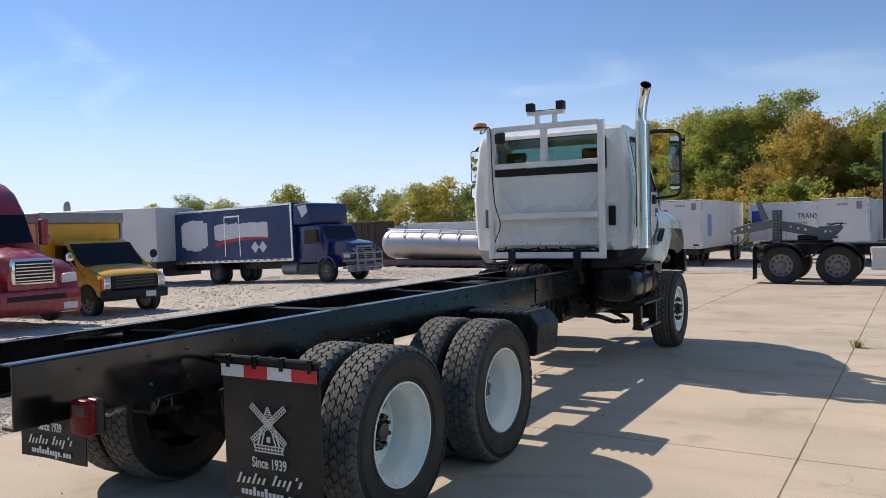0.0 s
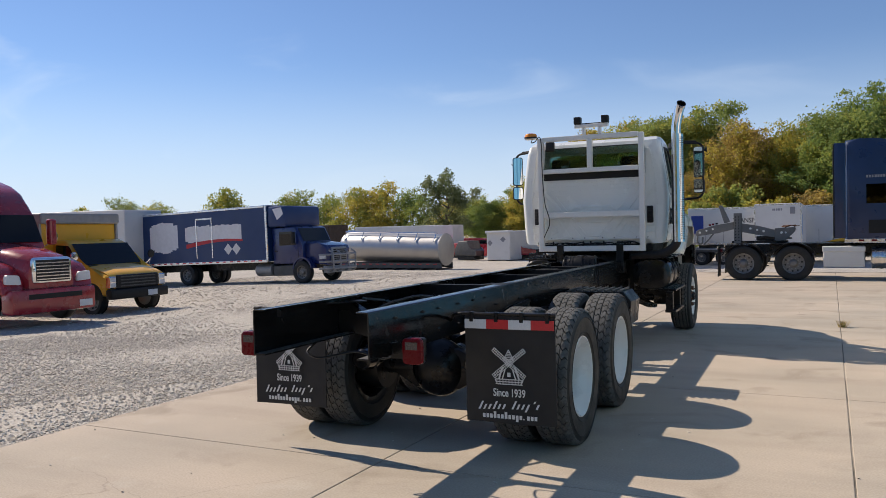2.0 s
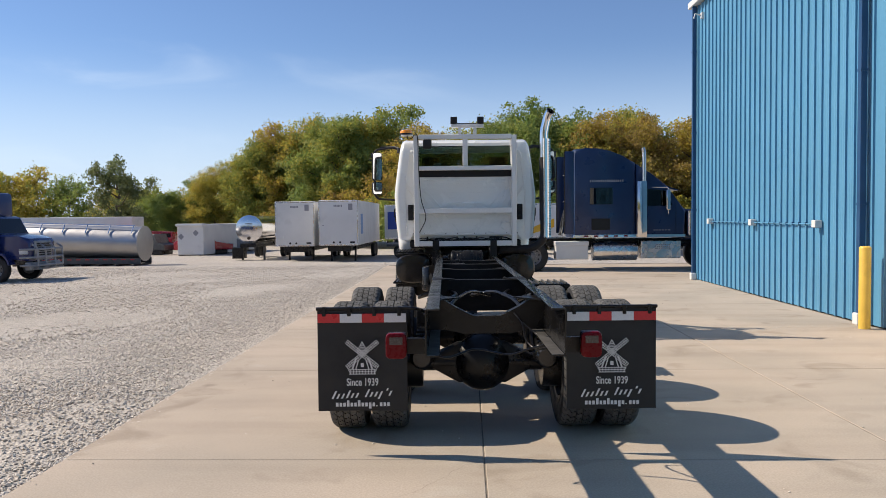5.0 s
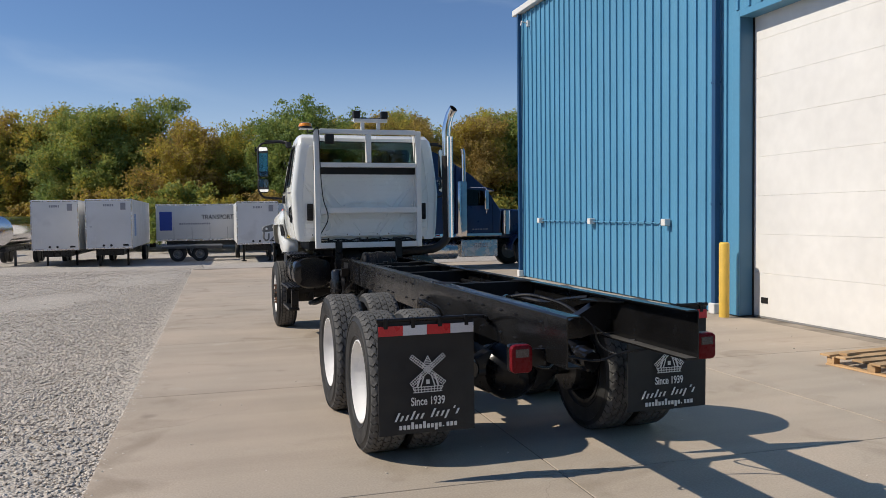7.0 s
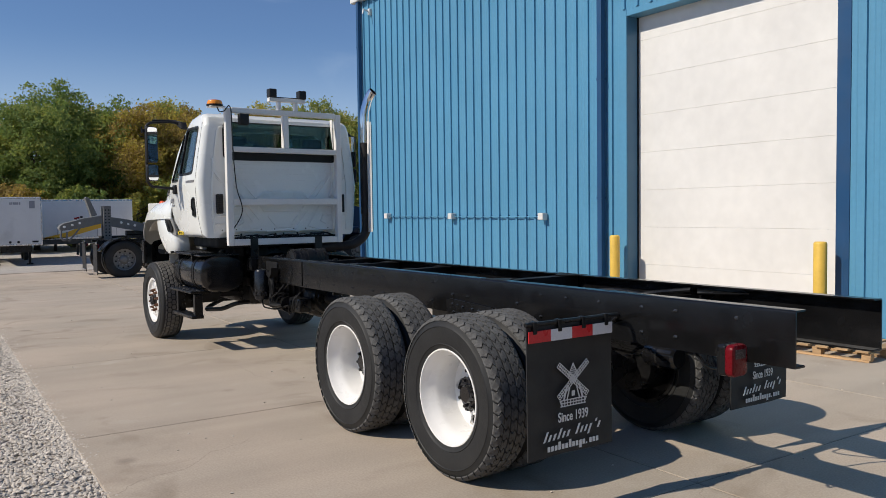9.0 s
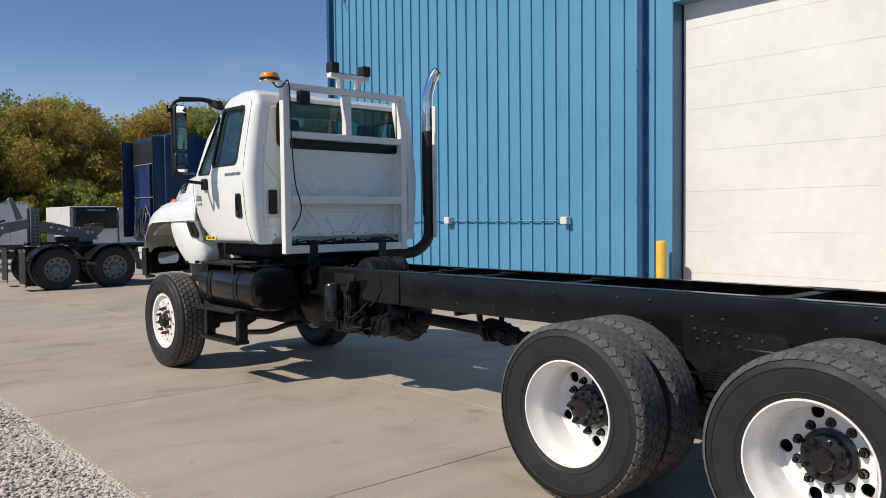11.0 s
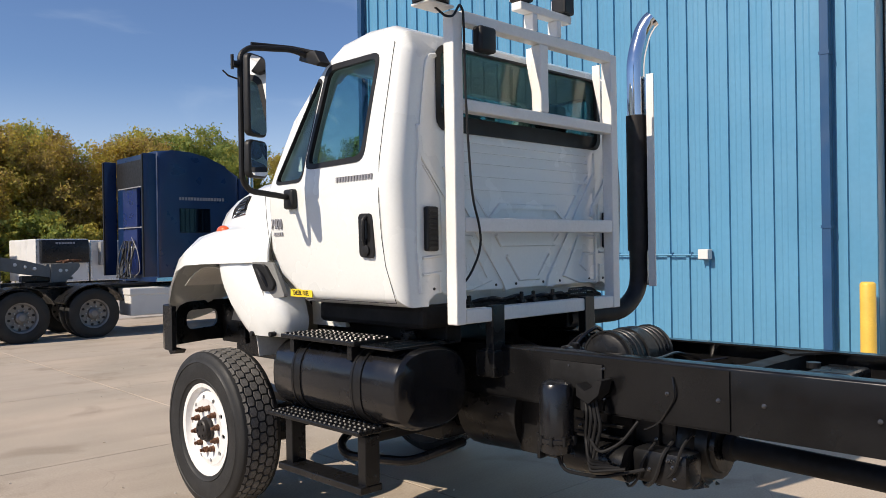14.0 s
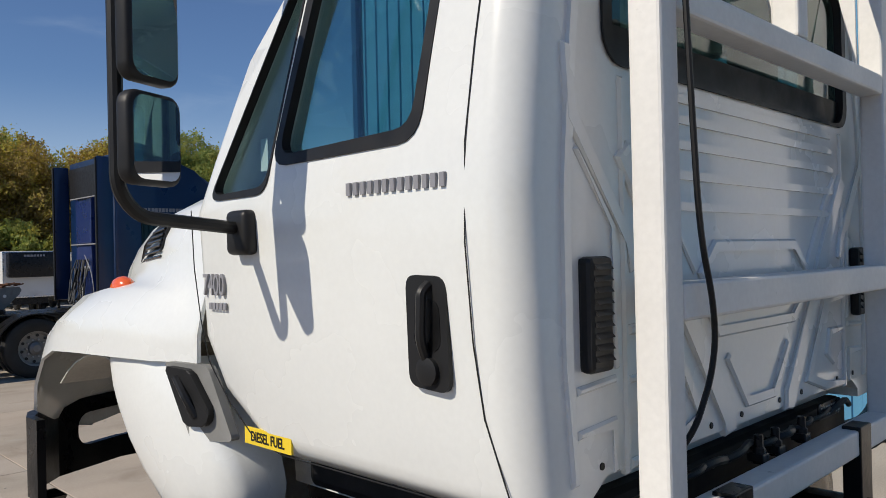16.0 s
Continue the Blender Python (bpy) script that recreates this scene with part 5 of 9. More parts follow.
def checker_step(name, x0, x1, y0, y1, z, label):
    """A step of punched plate with raised dimples and a turned-down edge."""
    b = bmx()
    box(b, x0, x1, y0, y1, z - 0.026, z, 0.006)
    st = part(name, b, M_BLACK, truck, label)
    b = bmx()
    nx, ny = int(abs(x1 - x0) / 0.045), int(abs(y1 - y0) / 0.045)
    for i in range(nx):
        for j in range(ny):
            x, y = x0 + (i + 0.5) * (x1 - x0) / nx, y0 + (j + 0.5 + 0.25 * (i % 2)) * (y1 - y0) / (ny + 0.5)
            lathe(b, [(0.017, 0.0), (0.013, 0.008), (0.008, 0.008), (0.007, 0.001), (0.0, 0.001)], 8, "z", at=(x, y, z))
    tagged(part("grip_surface", b, M_BLACK, st), "worn punched grip dimples", kind="stuff")
    return st


# fuel tank and steps on both sides
for s in (-1, 1):
    bm = bmx()
    yy0, yy1 = (4.86, 6.0) if s < 0 else (5.0, 6.0)
    ring = [(s * 0.80 + 0.275 * math.copysign(abs(math.cos(a)) ** 0.75, math.cos(a)), 0.985 + 0.225 * math.copysign(abs(math.sin(a)) ** 0.75, math.sin(a))) for a in [2 * math.pi * k / 40 for k in range(40)]]
    cen = (s * 0.80, 0.985)
    rings = []
    for y, k in ((yy0 - 0.02, 0.55), (yy0 - 0.015, 0.9), (yy0, 0.97), (yy0 + 0.03, 1.0), (yy1 - 0.03, 1.0), (yy1, 0.97), (yy1 + 0.015, 0.9), (yy1 + 0.02, 0.55)):
        rings.append([(cen[0] + (x - cen[0]) * k, y, cen[1] + (z - cen[1]) * k) for x, z in ring])
    loft(bm, rings, close=True, cap=True)
    tank = part("fuel_tank", bm, M_BLACK_GLOSS, truck, "glossy black round-cornered fuel tank", smooth=True)
    for y in (yy0 + 0.31, yy1 - 0.26):
        bm = bmx()
        loft(bm, [[(cen[0] + (x - cen[0]) * k, y + d, cen[1] + (z - cen[1]) * k) for x, z in ring] for d, k in ((-0.045, 1.0), (-0.045, 1.025), (-0.028, 1.025), (-0.026, 1.01), (0.026, 1.01), (0.028, 1.025), (0.045, 1.025), (0.045, 1.0))], close=True)
        part("tank_strap", bm, M_BLACK, tank, smooth=True)
    bm = bmx()
    cyl(bm, (s * 0.70, yy0 + 0.28, 1.18), (s * 0.70, yy0 + 0.28, 1.255), 0.05, n=16)
    box(bm, s * 0.68, s * 0.72, yy0 + 0.22, yy0 + 0.34, 1.255, 1.27)
    part("filler_cap", bm, M_BLACK, tank)
    bm = bmx()
    for y in (yy0 + 0.30, yy1 - 0.2):
        box(bm, s * 0.44, s * 0.98, y - 0.04, y + 0.04, 0.68, 0.735)
        box(bm, s * 0.441, s * 0.50, y - 0.04, y + 0.04, 0.735, 1.19)
    parts("tank_bracket", bm, M_BLACK, truck)
    checker_step("upper_step", s * 0.80, s * 1.09, yy0 + 0.30, 5.88, 1.238, "black punched-plate cab step on the tank")
    bm = bmx()
    for y in (yy0 + 0.38, 5.8):
        box(bm, s * 0.95, s * 1.06, y - 0.02, y + 0.02, 1.13, 1.212)
    parts("step_bracket", bm, M_BLACK, truck)
    bm = bmx()
    box(bm, s * 0.58, s * 1.06, yy0 + 0.02, yy0 + 0.285, 1.205, 1.222, 0.005)
    for k in range(3):
        box(bm, s * 0.62, s * 1.02, yy0 + 0.05 + 0.085 * k, yy0 + 0.058 + 0.085 * k, 1.2225, 1.228)
    assembly("tank_top_plate", "rib", bm, M_BLACK_GLOSS, truck, "black plate over the rear of the tank")
    checker_step("lower_step", s * 0.87, s * 1.13, 5.08, 5.98, 0.765, "black punched-plate entry step")
    bm = bmx()
    for y in (5.12, 5.82):
        box(bm, s * 0.98, s * 1.08, y - 0.035, y + 0.035, 0.44, 0.732, 0.006)
    box(bm, s * 0.97, s * 1.12, 5.08, 5.88, 0.425, 0.465, 0.006)
    box(bm, s * 0.5, s * 0.98, 5.40, 5.46, 0.70, 0.735)
    assembly("bottom_step", "post", bm, M_BLACK, truck, "black tubular bottom step")
    bm = bmx()
    pipe(bm, [(s * 0.42, 5.0, 0.60), (s * 0.6, 4.96, 0.60), (s * 0.72, 5.12, 0.52), (s * 0.75, 5.7, 0.46), (s * 0.6, 5.95, 0.48), (s * 0.4, 6.0, 0.55)], 0.028, 10, 0.14)
    part("crossover_pipe", bm, M_BLACK, truck, smooth=True)

# spin-on filter canister and its bracket on the left rail
bm = bmx()
lathe(bm, [(0.0, 0.70), (0.05, 0.70), (0.085, 0.715), (0.088, 0.76), (0.096, 0.765), (0.096, 0.785), (0.088, 0.79), (0.088, 1.03), (0.075, 1.055), (0.045, 1.07), (0.0, 1.072)], 24, "z", at=(-0.56, 4.2, 0))
can = part("air_dryer", bm, M_BLACK_GLOSS, truck, "black air dryer canister", smooth=True)
bm = bmx()
box(bm, -0.452, -0.44, 4.00, 4.32, 0.92, 1.15, 0.004)
prism(bm, [(4.09, 1.06), (4.09, 1.00), (4.02, 0.97), (3.96, 1.02), (3.94, 1.09), (3.97, 1.09), (4.0, 1.05), (4.04, 1.03)], "x", -0.545, -0.453)
cyl(bm, (-0.50, 4.06, 0.93), (-0.50, 4.06, 1.03), 0.03, n=12)
for k in range(4):
    pipe(bm, [(-0.50, 4.07 - 0.02 * k, 1.0), (-0.54 + 0.01 * k, 4.03 - 0.02 * k, 0.92 - 0.02 * k), (-0.51, 4.06 - 0.015 * k, 0.80 - 0.03 * k), (-0.55, 4.02, 0.70 - 0.02 * k), (-0.46, 3.96 - 0.03 * k, 0.66)], 0.009, 8, 0.03)
for k in range(9):
    a = k * 40
    cyl(bm, (-0.56 + 0.092 * math.cos(radians(a)), 4.2 + 0.092 * math.sin(radians(a)), 0.755), (-0.56 + 0.092 * math.cos(radians(a)), 4.2 + 0.092 * math.sin(radians(a)), 0.80), 0.011, n=8)
pipe(bm, [(-0.50, 4.05, 0.8), (-0.56, 3.95, 0.74), (-0.52, 3.85, 0.8), (-0.45, 3.8, 0.9)], 0.008, 8, 0.05)
pipe(bm, [(-0.56, 4.2, 0.7), (-0.56, 4.16, 0.62), (-0.48, 4.0, 0.6), (-0.4, 3.8, 0.66)], 0.009, 8, 0.05)
parts("bracket", bm, M_SATIN, can, smooth=True)
bm = bmx()
pipe(bm, [(-0.445, 3.62, 1.13), (-0.455, 3.60, 1.05), (-0.45, 3.64, 0.98), (-0.455, 3.7, 0.9), (-0.46, 3.76, 0.87)], 0.005, 6, 0.04)
part("loose_wire", bm, M_BLACK_GLOSS, truck)

# ---- cab ----
CAB_AHEAD = 0.065
before_cab = set(truck.children)


def cab_x(z):
    if z > 2.1:
        return 1.08 - 0.115 * ((z - 2.1) / 0.85) ** 1.15
    return 1.08 - 0.05 * (max(0.0, 2.1 - z) / 0.67) ** 1.5


def cab_solid(prof, half, bev, round_from):
    b = bmx()
    # the outline is divided so that the sides can lean in
    vs = prism(b, prof, "x", -half, half)
    b.verts.ensure_lookup_table()
    n = len(prof)
    es = []
    for e in b.edges:
        i, j = (v.index % n for v in e.verts)
        if e.verts[0].co.x * e.verts[1].co.x > 0 and (i in round_from and j in round_from):
            es.append(e)
    bmesh.ops.bevel(b, geom=es, offset=bev, segments=5, affect="EDGES", profile=0.45, clamp_overlap=True)
    for z in (1.5, 1.6, 1.7, 2.1, 2.25, 2.4, 2.55, 2.7, 2.8):
        bmesh.ops.bisect_plane(b, geom=b.verts[:] + b.edges[:] + b.faces[:], plane_co=(0, 0, z), plane_no=(0, 0, 1))
    for v in b.verts:
        v.co.x *= cab_x(v.co.z) / 1.05
    return b


PROFILE = [(4.76, 1.43), (5.68, 1.43), (5.90, 1.58), (5.99, 1.74), (5.99, 2.13), (5.72, 2.52), (5.47, 2.86), (5.34, 2.935), (5.12, 2.965), (4.92, 2.955), (4.80, 2.90), (4.76, 2.80)]
INNER = [(4.82, 1.50), (5.64, 1.50), (5.84, 1.62), (5.91, 1.76), (5.91, 2.10), (5.66, 2.48), (5.43, 2.80), (5.32, 2.87), (5.10, 2.90), (4.94, 2.89), (4.86, 2.85), (4.82, 2.78)]
shell = cab_solid(PROFILE, 1.05, 0.075, {0, 5, 6, 7, 8, 9, 10, 11})
cuts = [cab_solid(INNER, 0.985, 0.07, {0, 6, 7, 8, 9, 10, 11})]


def soft_poly(pts, r, k=4):
    pts = [Vector((*p, 0)) for p in pts]
    out = []
    n = len(pts)
    for i in range(n):
        a, b, c = pts[i - 1], pts[i], pts[(i + 1) % n]
        d = min(r, 0.45 * (a - b).length, 0.45 * (c - b).length)
        s0, s1 = b + (a - b).normalized() * d, b + (c - b).normalized() * d
        for q in range(k + 1):
            t = q / k
            p = (1 - t) ** 2 * s0 + 2 * t * (1 - t) * b + t * t * s1
            out.append((p.x, p.y))
    return out


def grow(pts, d):
    c = Vector((sum(p[0] for p in pts) / len(pts), sum(p[1] for p in pts) / len(pts)))
    out = []
    for p in pts:
        v = Vector(p) - c
        out.append(tuple(c + v * (1 + d / v.length)))
    return out


DOOR_WIN = soft_poly([(5.545, 2.225), (5.415, 2.79), (4.965, 2.79), (5.03, 2.235)], 0.06)
QUARTER = soft_poly([(5.865, 2.145), (5.50, 2.745), (5.465, 2.72), (5.585, 2.15)], 0.05)
BACK_WIN = round_rect(-0.755, 0.755, 2.385, 2.845, 0.07)
for s in (-1, 1):
    for poly in (DOOR_WIN, QUARTER):
        c = bmx()
        prism(c, poly, "x", s * 0.8, s * 1.2)
        cuts.append(c)
c = bmx()
prism(c, BACK_WIN, "y", 4.6, 4.95)
cuts.append(c)
c = bmx()
prism(c, [(-0.84, 1.30), (0.84, 1.30), (0.84, 1.46), (0.78, 1.498), (-0.78, 1.498), (-0.84, 1.46)], "y", 4.6, 4.86)
cuts.append(c)
c = bmx()
prism(c, round_rect(-0.86, 0.86, 2.20, 2.80, 0.08), "y", 5.3, 6.4)
cuts.append(c)
cab = part("cab", carve(shell, cuts), M_WHITE, truck, "glossy white steel day cab", smooth=True, angle=28)


def pane(name, poly, axis, at, material, parent, t=0.006):
    """A thin pane that follows the lean of the cab's side or back."""
    b = bmx()
    lo = []
    for off in (0.0, t):
        ring = []
        for p in poly:
            if axis == "x":
                s = 1 if at > 0 else -1
                ring.append(b.verts.new((s * (cab_x(p[1]) - abs(at) - off), p[0], p[1])))
            else:
                ring.append(b.verts.new((p[0], at + off, p[1])))
        lo.append(ring)
    b.faces.new(lo[0])
    b.faces.new(lo[1][::-1])
    n = len(poly)
    for k in range(n):
        b.faces.new((lo[0][k], lo[0][(k + 1) % n], lo[1][(k + 1) % n], lo[1][k]))
    ob = part(name, b, material, parent)
    ob.visible_shadow = False
    return ob


def seal(poly, inner, axis, at, parent, name="window_seal"):
    """A flat rubber ring between two outlines."""
    b = bmx()
    n = len(poly)
    rings = []
    for pts, off in ((poly, 0.0), (poly, -0.006), (inner, -0.006), (inner, 0.02)):
        ring = []
        for p in pts:
            if axis == "x":
                s = 1 if at > 0 else -1
                ring.append(b.verts.new((s * (cab_x(p[1]) - abs(at) - off), p[0], p[1])))
            else:
                ring.append(b.verts.new((p[0], at + off, p[1])))
        rings.append(ring)
    for a, c in zip(rings, rings[1:]):
        for k in range(n):
            b.faces.new((a[k], a[(k + 1) % n], c[(k + 1) % n], c[k]))
    return part(name, b, M_PLASTIC, parent, "black rubber window seal", smooth=True)


for s in (-1, 1):
    pane("side_glass", grow(DOOR_WIN, 0.01), "x", s * 0.028, M_GLASS, cab)
    pane("quarter_glass", grow(QUARTER, 0.01), "x", s * 0.020, M_GLASS, cab)
    seal(grow(DOOR_WIN, 0.022), grow(DOOR_WIN, -0.016), "x", s * 0.002, cab)
    seal(grow(QUARTER, 0.008), grow(QUARTER, -0.012), "x", s * 0.002, cab)
pane("rear_glass", grow(BACK_WIN, 0.01), "y", 4.775, M_REAR_GLASS, cab)
seal(grow(BACK_WIN, 0.015), grow(BACK_WIN, -0.022), "y", 4.757, cab)
bm = bmx()
box(bm, -0.745, 0.745, 4.769, 4.773, 2.39, 2.475)
part("black_glass_band", bm, M_PLASTIC, cab, "black lower band of the rear glass")
bm = bmx()
loft(bm, [[(x, 5.985 - 0.035 * (x / 0.9) ** 2 - (z - 2.13) * 0.715, z) for x in (-0.92, -0.6, -0.3, 0, 0.3, 0.6, 0.92)] for z in (2.17, 2.5, 2.83)])
thicken(bm, 0.005)
wsg = part("windscreen", bm, M_GLASS, cab)
wsg.visible_shadow = False

# pressed ribs and bands on the back wall
def band(bm, line, w, y=4.7505, bev=0.006):
    """A raised flat strip of width w along a line of (x, z)."""
    pts = [Vector(p) for p in line]
    left, right = [], []
    for k, p in enumerate(pts):
        d0 = (p - pts[k - 1]).normalized() if k else (pts[1] - p).normalized()
        d1 = (pts[k + 1] - p).normalized() if k + 1 < len(pts) else d0
        n0, n1 = Vector((-d0.y, d0.x)), Vector((-d1.y, d1.x))
        m = (n0 + n1).normalized()
        m *= w / 2 / max(0.4, m.dot(n0))
        left.append(tuple(p + m))
        right.append(tuple(p - m))
    prism(bm, left + right[::-1], "y", y, 4.775, bev, 1)


bm = bmx()
for z, x in ((2.343, 0.56), (2.292, 0.57), (2.230, 0.58), (2.156, 0.57), (2.080, 0.545)):
    band(bm, [(-x - 0.05, z - 0.004), (-x, z), (x, z), (x + 0.05, z - 0.004)], 0.022, 4.753)
for s in (-1, 1):
    band(bm, [(s * 0.705, 2.20), (s * 0.485, 1.915), (s * 0.435, 1.822), (s * 0.205, 1.535), (s * 0.20, 1.485)], 0.062, 4.748, 0.007)
    band(bm, [(s * 0.63, 2.20), (s * 0.545, 2.13), (s * 0.37, 1.915)], 0.016, 4.752)
    band(bm, [(s * 0.69, 1.505), (s * 0.52, 1.51), (s * 0.355, 1.556), (s * 0.465, 1.707), (s * 0.51, 1.80), (s * 0.69, 1.80)], 0.024, 4.750)
    band(bm, [(s * 0.69, 1.69), (s * 0.56, 1.692), (s * 0.53, 1.62), (s * 0.60, 1.58)], 0.018, 4.752)
    band(bm, [(s * 0.70, 2.36), (s * 0.70, 1.485)], 0.020, 4.752)
    band(bm, [(s * 0.905, 2.40), (s * 0.895, 2.25), (s * 0.68, 2.0), (s * 0.66, 1.93)], 0.030, 4.749)
    band(bm, [(s * 0.875, 2.19), (s * 0.74, 2.03), (s * 0.735, 1.72)], 0.014, 4.752)
    band(bm, [(s * x, z) for x, z in ((0.76, 2.785), (0.81, 2.775), (0.838, 2.74), (0.85, 2.65), (0.885, 2.4), (0.915, 2.1), (0.918, 1.75), (0.90, 1.50))], 0.024, 4.750)
    band(bm, [(s * 0.885, 1.69), (s * 0.74, 1.70)], 0.018, 4.752)
    band(bm, [(s * 0.885, 1.60), (s * 0.75, 1.61), (s * 0.745, 1.50)], 0.018, 4.752)
band(bm, [(-0.35, 1.905), (-0.262, 1.985), (0.268, 1.985), (0.362, 1.905)], 0.026, 4.749)
band(bm, [(-0.300, 1.815), (-0.255, 1.755), (0.25, 1.755), (0.305, 1.81)], 0.024, 4.749)
band(bm, [(-0.205, 1.69), (-0.09, 1.549), (0.092, 1.549), (0.205, 1.69)], 0.024, 4.749)
parts("pressed_rib", bm, M_WHITE, cab)
bm = bmx()
for x in (-0.80, -0.62, -0.30, -0.12, 0.14, 0.31, 0.63, 0.79):
    lathe(bm, [(0.0, 4.757), (0.008, 4.757), (0.009, 4.762)], 10, "y", at=(x, 0, 1.522))
parts("bolt", bm, M_PLASTIC, cab, "small dark bolt head")
# louvred cab vents at the rear corners
for s in (-1, 1):
    bm = bmx()
    box(bm, s * 0.785, s * 0.872, 4.728, 4.765, 1.725, 1.965, 0.012)
    for k in range(9):
        z = 1.75 + k * 0.0235
        prism(bm, [(4.718, z), (4.73, z + 0.014), (4.73, z)], "x", s * 0.80, s * 0.858)
    assembly("cab_vent", "louvre", bm, M_PLASTIC, truck, "black louvred cab air vent")


def seam(pts, parent, r=0.0017):
    b = bmx()
    for s in (-1, 1):
        pipe(b, [(s * (cab_x(z) + 0.0018), y, z) for y, z in pts], r, 6)
    return parts("door_seam", b, M_PLASTIC, parent, "dark door gap")


dense = [(4.84, 2.84), (4.855, 2.6), (4.87, 2.4), (4.88, 2.2), (4.88, 2.0), (4.875, 1.8), (4.86, 1.65), (4.82, 1.52), (4.80, 1.455)]
seam(dense, cab)
seam([(5.975, 2.12), (5.97, 1.95), (5.955, 1.80), (5.93, 1.68), (5.84, 1.57), (5.72, 1.475), (5.60, 1.455), (5.2, 1.455), (4.80, 1.455)], cab)
for s in (-1, 1):
    side = pose(0, 0, 0, 90, 0, -90) if s < 0 else pose(0, 0, 0, 90, 0, 90)
    # door handle: recessed plate, pull and lock
    bm = bmx()
    prism(bm, soft_poly([(4.935, 1.692), (5.055, 1.700), (5.062, 1.935), (4.945, 1.932)], 0.03), "x", s * 1.062, s * 1.073)
    hd = part("door_handle", bm, M_PLASTIC, truck, "black recessed door handle")
    bm = bmx()
    pipe(bm, [(s * 1.073, 4.992, 1.915), (s * 1.093, 4.994, 1.900), (s * 1.095, 4.997, 1.800), (s * 1.073, 5.0, 1.755)], 0.011, 8, 0.02)
    lathe(bm, [(0.03, 0.0), (0.03, 0.012), (0.016, 0.016), (0.0, 0.014)] if s > 0 else [(0.03, 0.0), (0.03, -0.012), (0.016, -0.016), (0.0, -0.014)], 16, "x", at=(s * 1.072, 4.994, 1.735))
    parts("pull", bm, M_PLASTIC, hd, smooth=True)
    bm = bmx()
    prism(bm, soft_poly([(4.958, 1.775), (5.036, 1.775), (5.036, 1.885), (4.962, 1.885)], 0.03), "x", s * 1.0725, s * 1.0742)
    part("finger_recess", bm, M_BLACK, hd)
    word_shapes("TTTTTTTTTTTTT", 0.325, 0.029, cab, M_GREY_DECAL, pose(s * 1.081, 5.085, 2.128) @ side, "badge", "grey raised name badge", 0.004, fill=0.55)
    letters("7400", 0.085, cab, M_GREY_DECAL, pose(s * 1.074, 5.862, 1.90) @ side, "badge", "grey raised model number", 0.004, bold=0.0008, wide=0.70)
    word_shapes("TTTTT", 0.095, 0.019, cab, M_GREY_DECAL, pose(s * 1.071, 5.848, 1.842) @ side, "badge", "grey raised engine badge", 0.003)
    bm = bmx()
    box(bm, s * (cab_x(1.48) - 0.004), s * (cab_x(1.48) + 0.0025), 5.550, 5.775, 1.462, 1.508)
    stk = part("sticker", bm, M_STICKER, truck, "yellow sticker reading DIESEL FUEL")
    letters("DIESEL FUEL", 0.038, stk, M_PLASTIC, pose(s * (cab_x(1.48) + 0.003), 5.6625, 1.484) @ side, "lettering", "", 0.0008, bold=0.0008, wide=0.79)

# inside: lining, seats, dash and steering wheel
bm = bmx()
box(bm, -0.9, 0.9, 5.62, 5.84, 1.55, 2.12, 0.05)
part("dashboard", bm, M_INTERIOR, cab)
for x in (-0.52, 0.52):
    bm = bmx()
    box(bm, x - 0.25, x + 0.25, 4.98, 5.45, 1.75, 1.90, 0.05, 3)
    box(bm, x - 0.2, x + 0.2, 5.0, 5.4, 1.5, 1.76)
    seat = assembly("seat", "base", bm, M_SEAT, truck, "dark cloth driver seat", smooth=True)
    bm = bmx()
    box(bm, x - 0.24, x + 0.24, 4.92, 5.04, 1.86, 2.46, 0.06, 3)
    part("backrest", bm, M_SEAT, seat, smooth=True)
    bm = bmx()
    box(bm, x - 0.14, x + 0.14, 4.93, 5.02, 2.48, 2.70, 0.04, 3)
    part("headrest", bm, M_SEAT, seat, smooth=True)
bm = bmx()
ringc = Matrix.LocRotScale((-0.5, 5.44, 2.27), Euler((radians(-55), 0, 0)), None)
pipe(bm, [ringc @ Vector((0.22 * math.cos(a), 0.22 * math.sin(a), 0)) for a in [2 * math.pi * k / 28 for k in range(29)]], 0.015, 8)
cyl(bm, ringc @ Vector((0, 0, 0)), ringc @ Vector((0, 0, -0.3)), 0.03, n=10)
for k in range(3):
    a = 2 * math.pi * k / 3 + 0.5
    cyl(bm, ringc @ Vector((0, 0, -0.02)), ringc @ Vector((0.21 * math.cos(a), 0.21 * math.sin(a), 0)), 0.012, n=8)
assembly("steering_wheel", "spoke", bm, M_PLASTIC, truck, smooth=True)
bm = bmx()
box(bm, -0.48, -0.36, 4.81, 4.816, 2.47, 2.60)
box(bm, -0.30, -0.23, 4.81, 4.816, 2.49, 2.54)
parts("paper", bm, M_TAPE_WHITE, cab, "papers against the rear glass")
bm = bmx()
box(bm, -0.986, -0.983, 5.71, 5.745, 2.22, 2.31)
part("glass_sticker", bm, M_TAPE_WHITE, cab, "white inspection sticker in the quarter glass")
bm = bmx()
box(bm, -0.85, 0.85, 4.80, 5.75, 1.30, 1.428, 0.03)
for s in (-1, 1):
    box(bm, s * 0.5, s * 0.62, 4.85, 5.9, 1.20, 1.30, 0.01)
assembly("cab_floor_frame", "beam", bm, M_SATIN, truck)
bm = bmx()
for s in (-1, 1):
    prism(bm, [(5.60, 1.26), (5.95, 1.26), (5.99, 1.72), (5.90, 1.56), (5.68, 1.42)], "x", s * 0.72, s * 0.75)
parts("cowl_panel", bm, M_WHITE, cab)

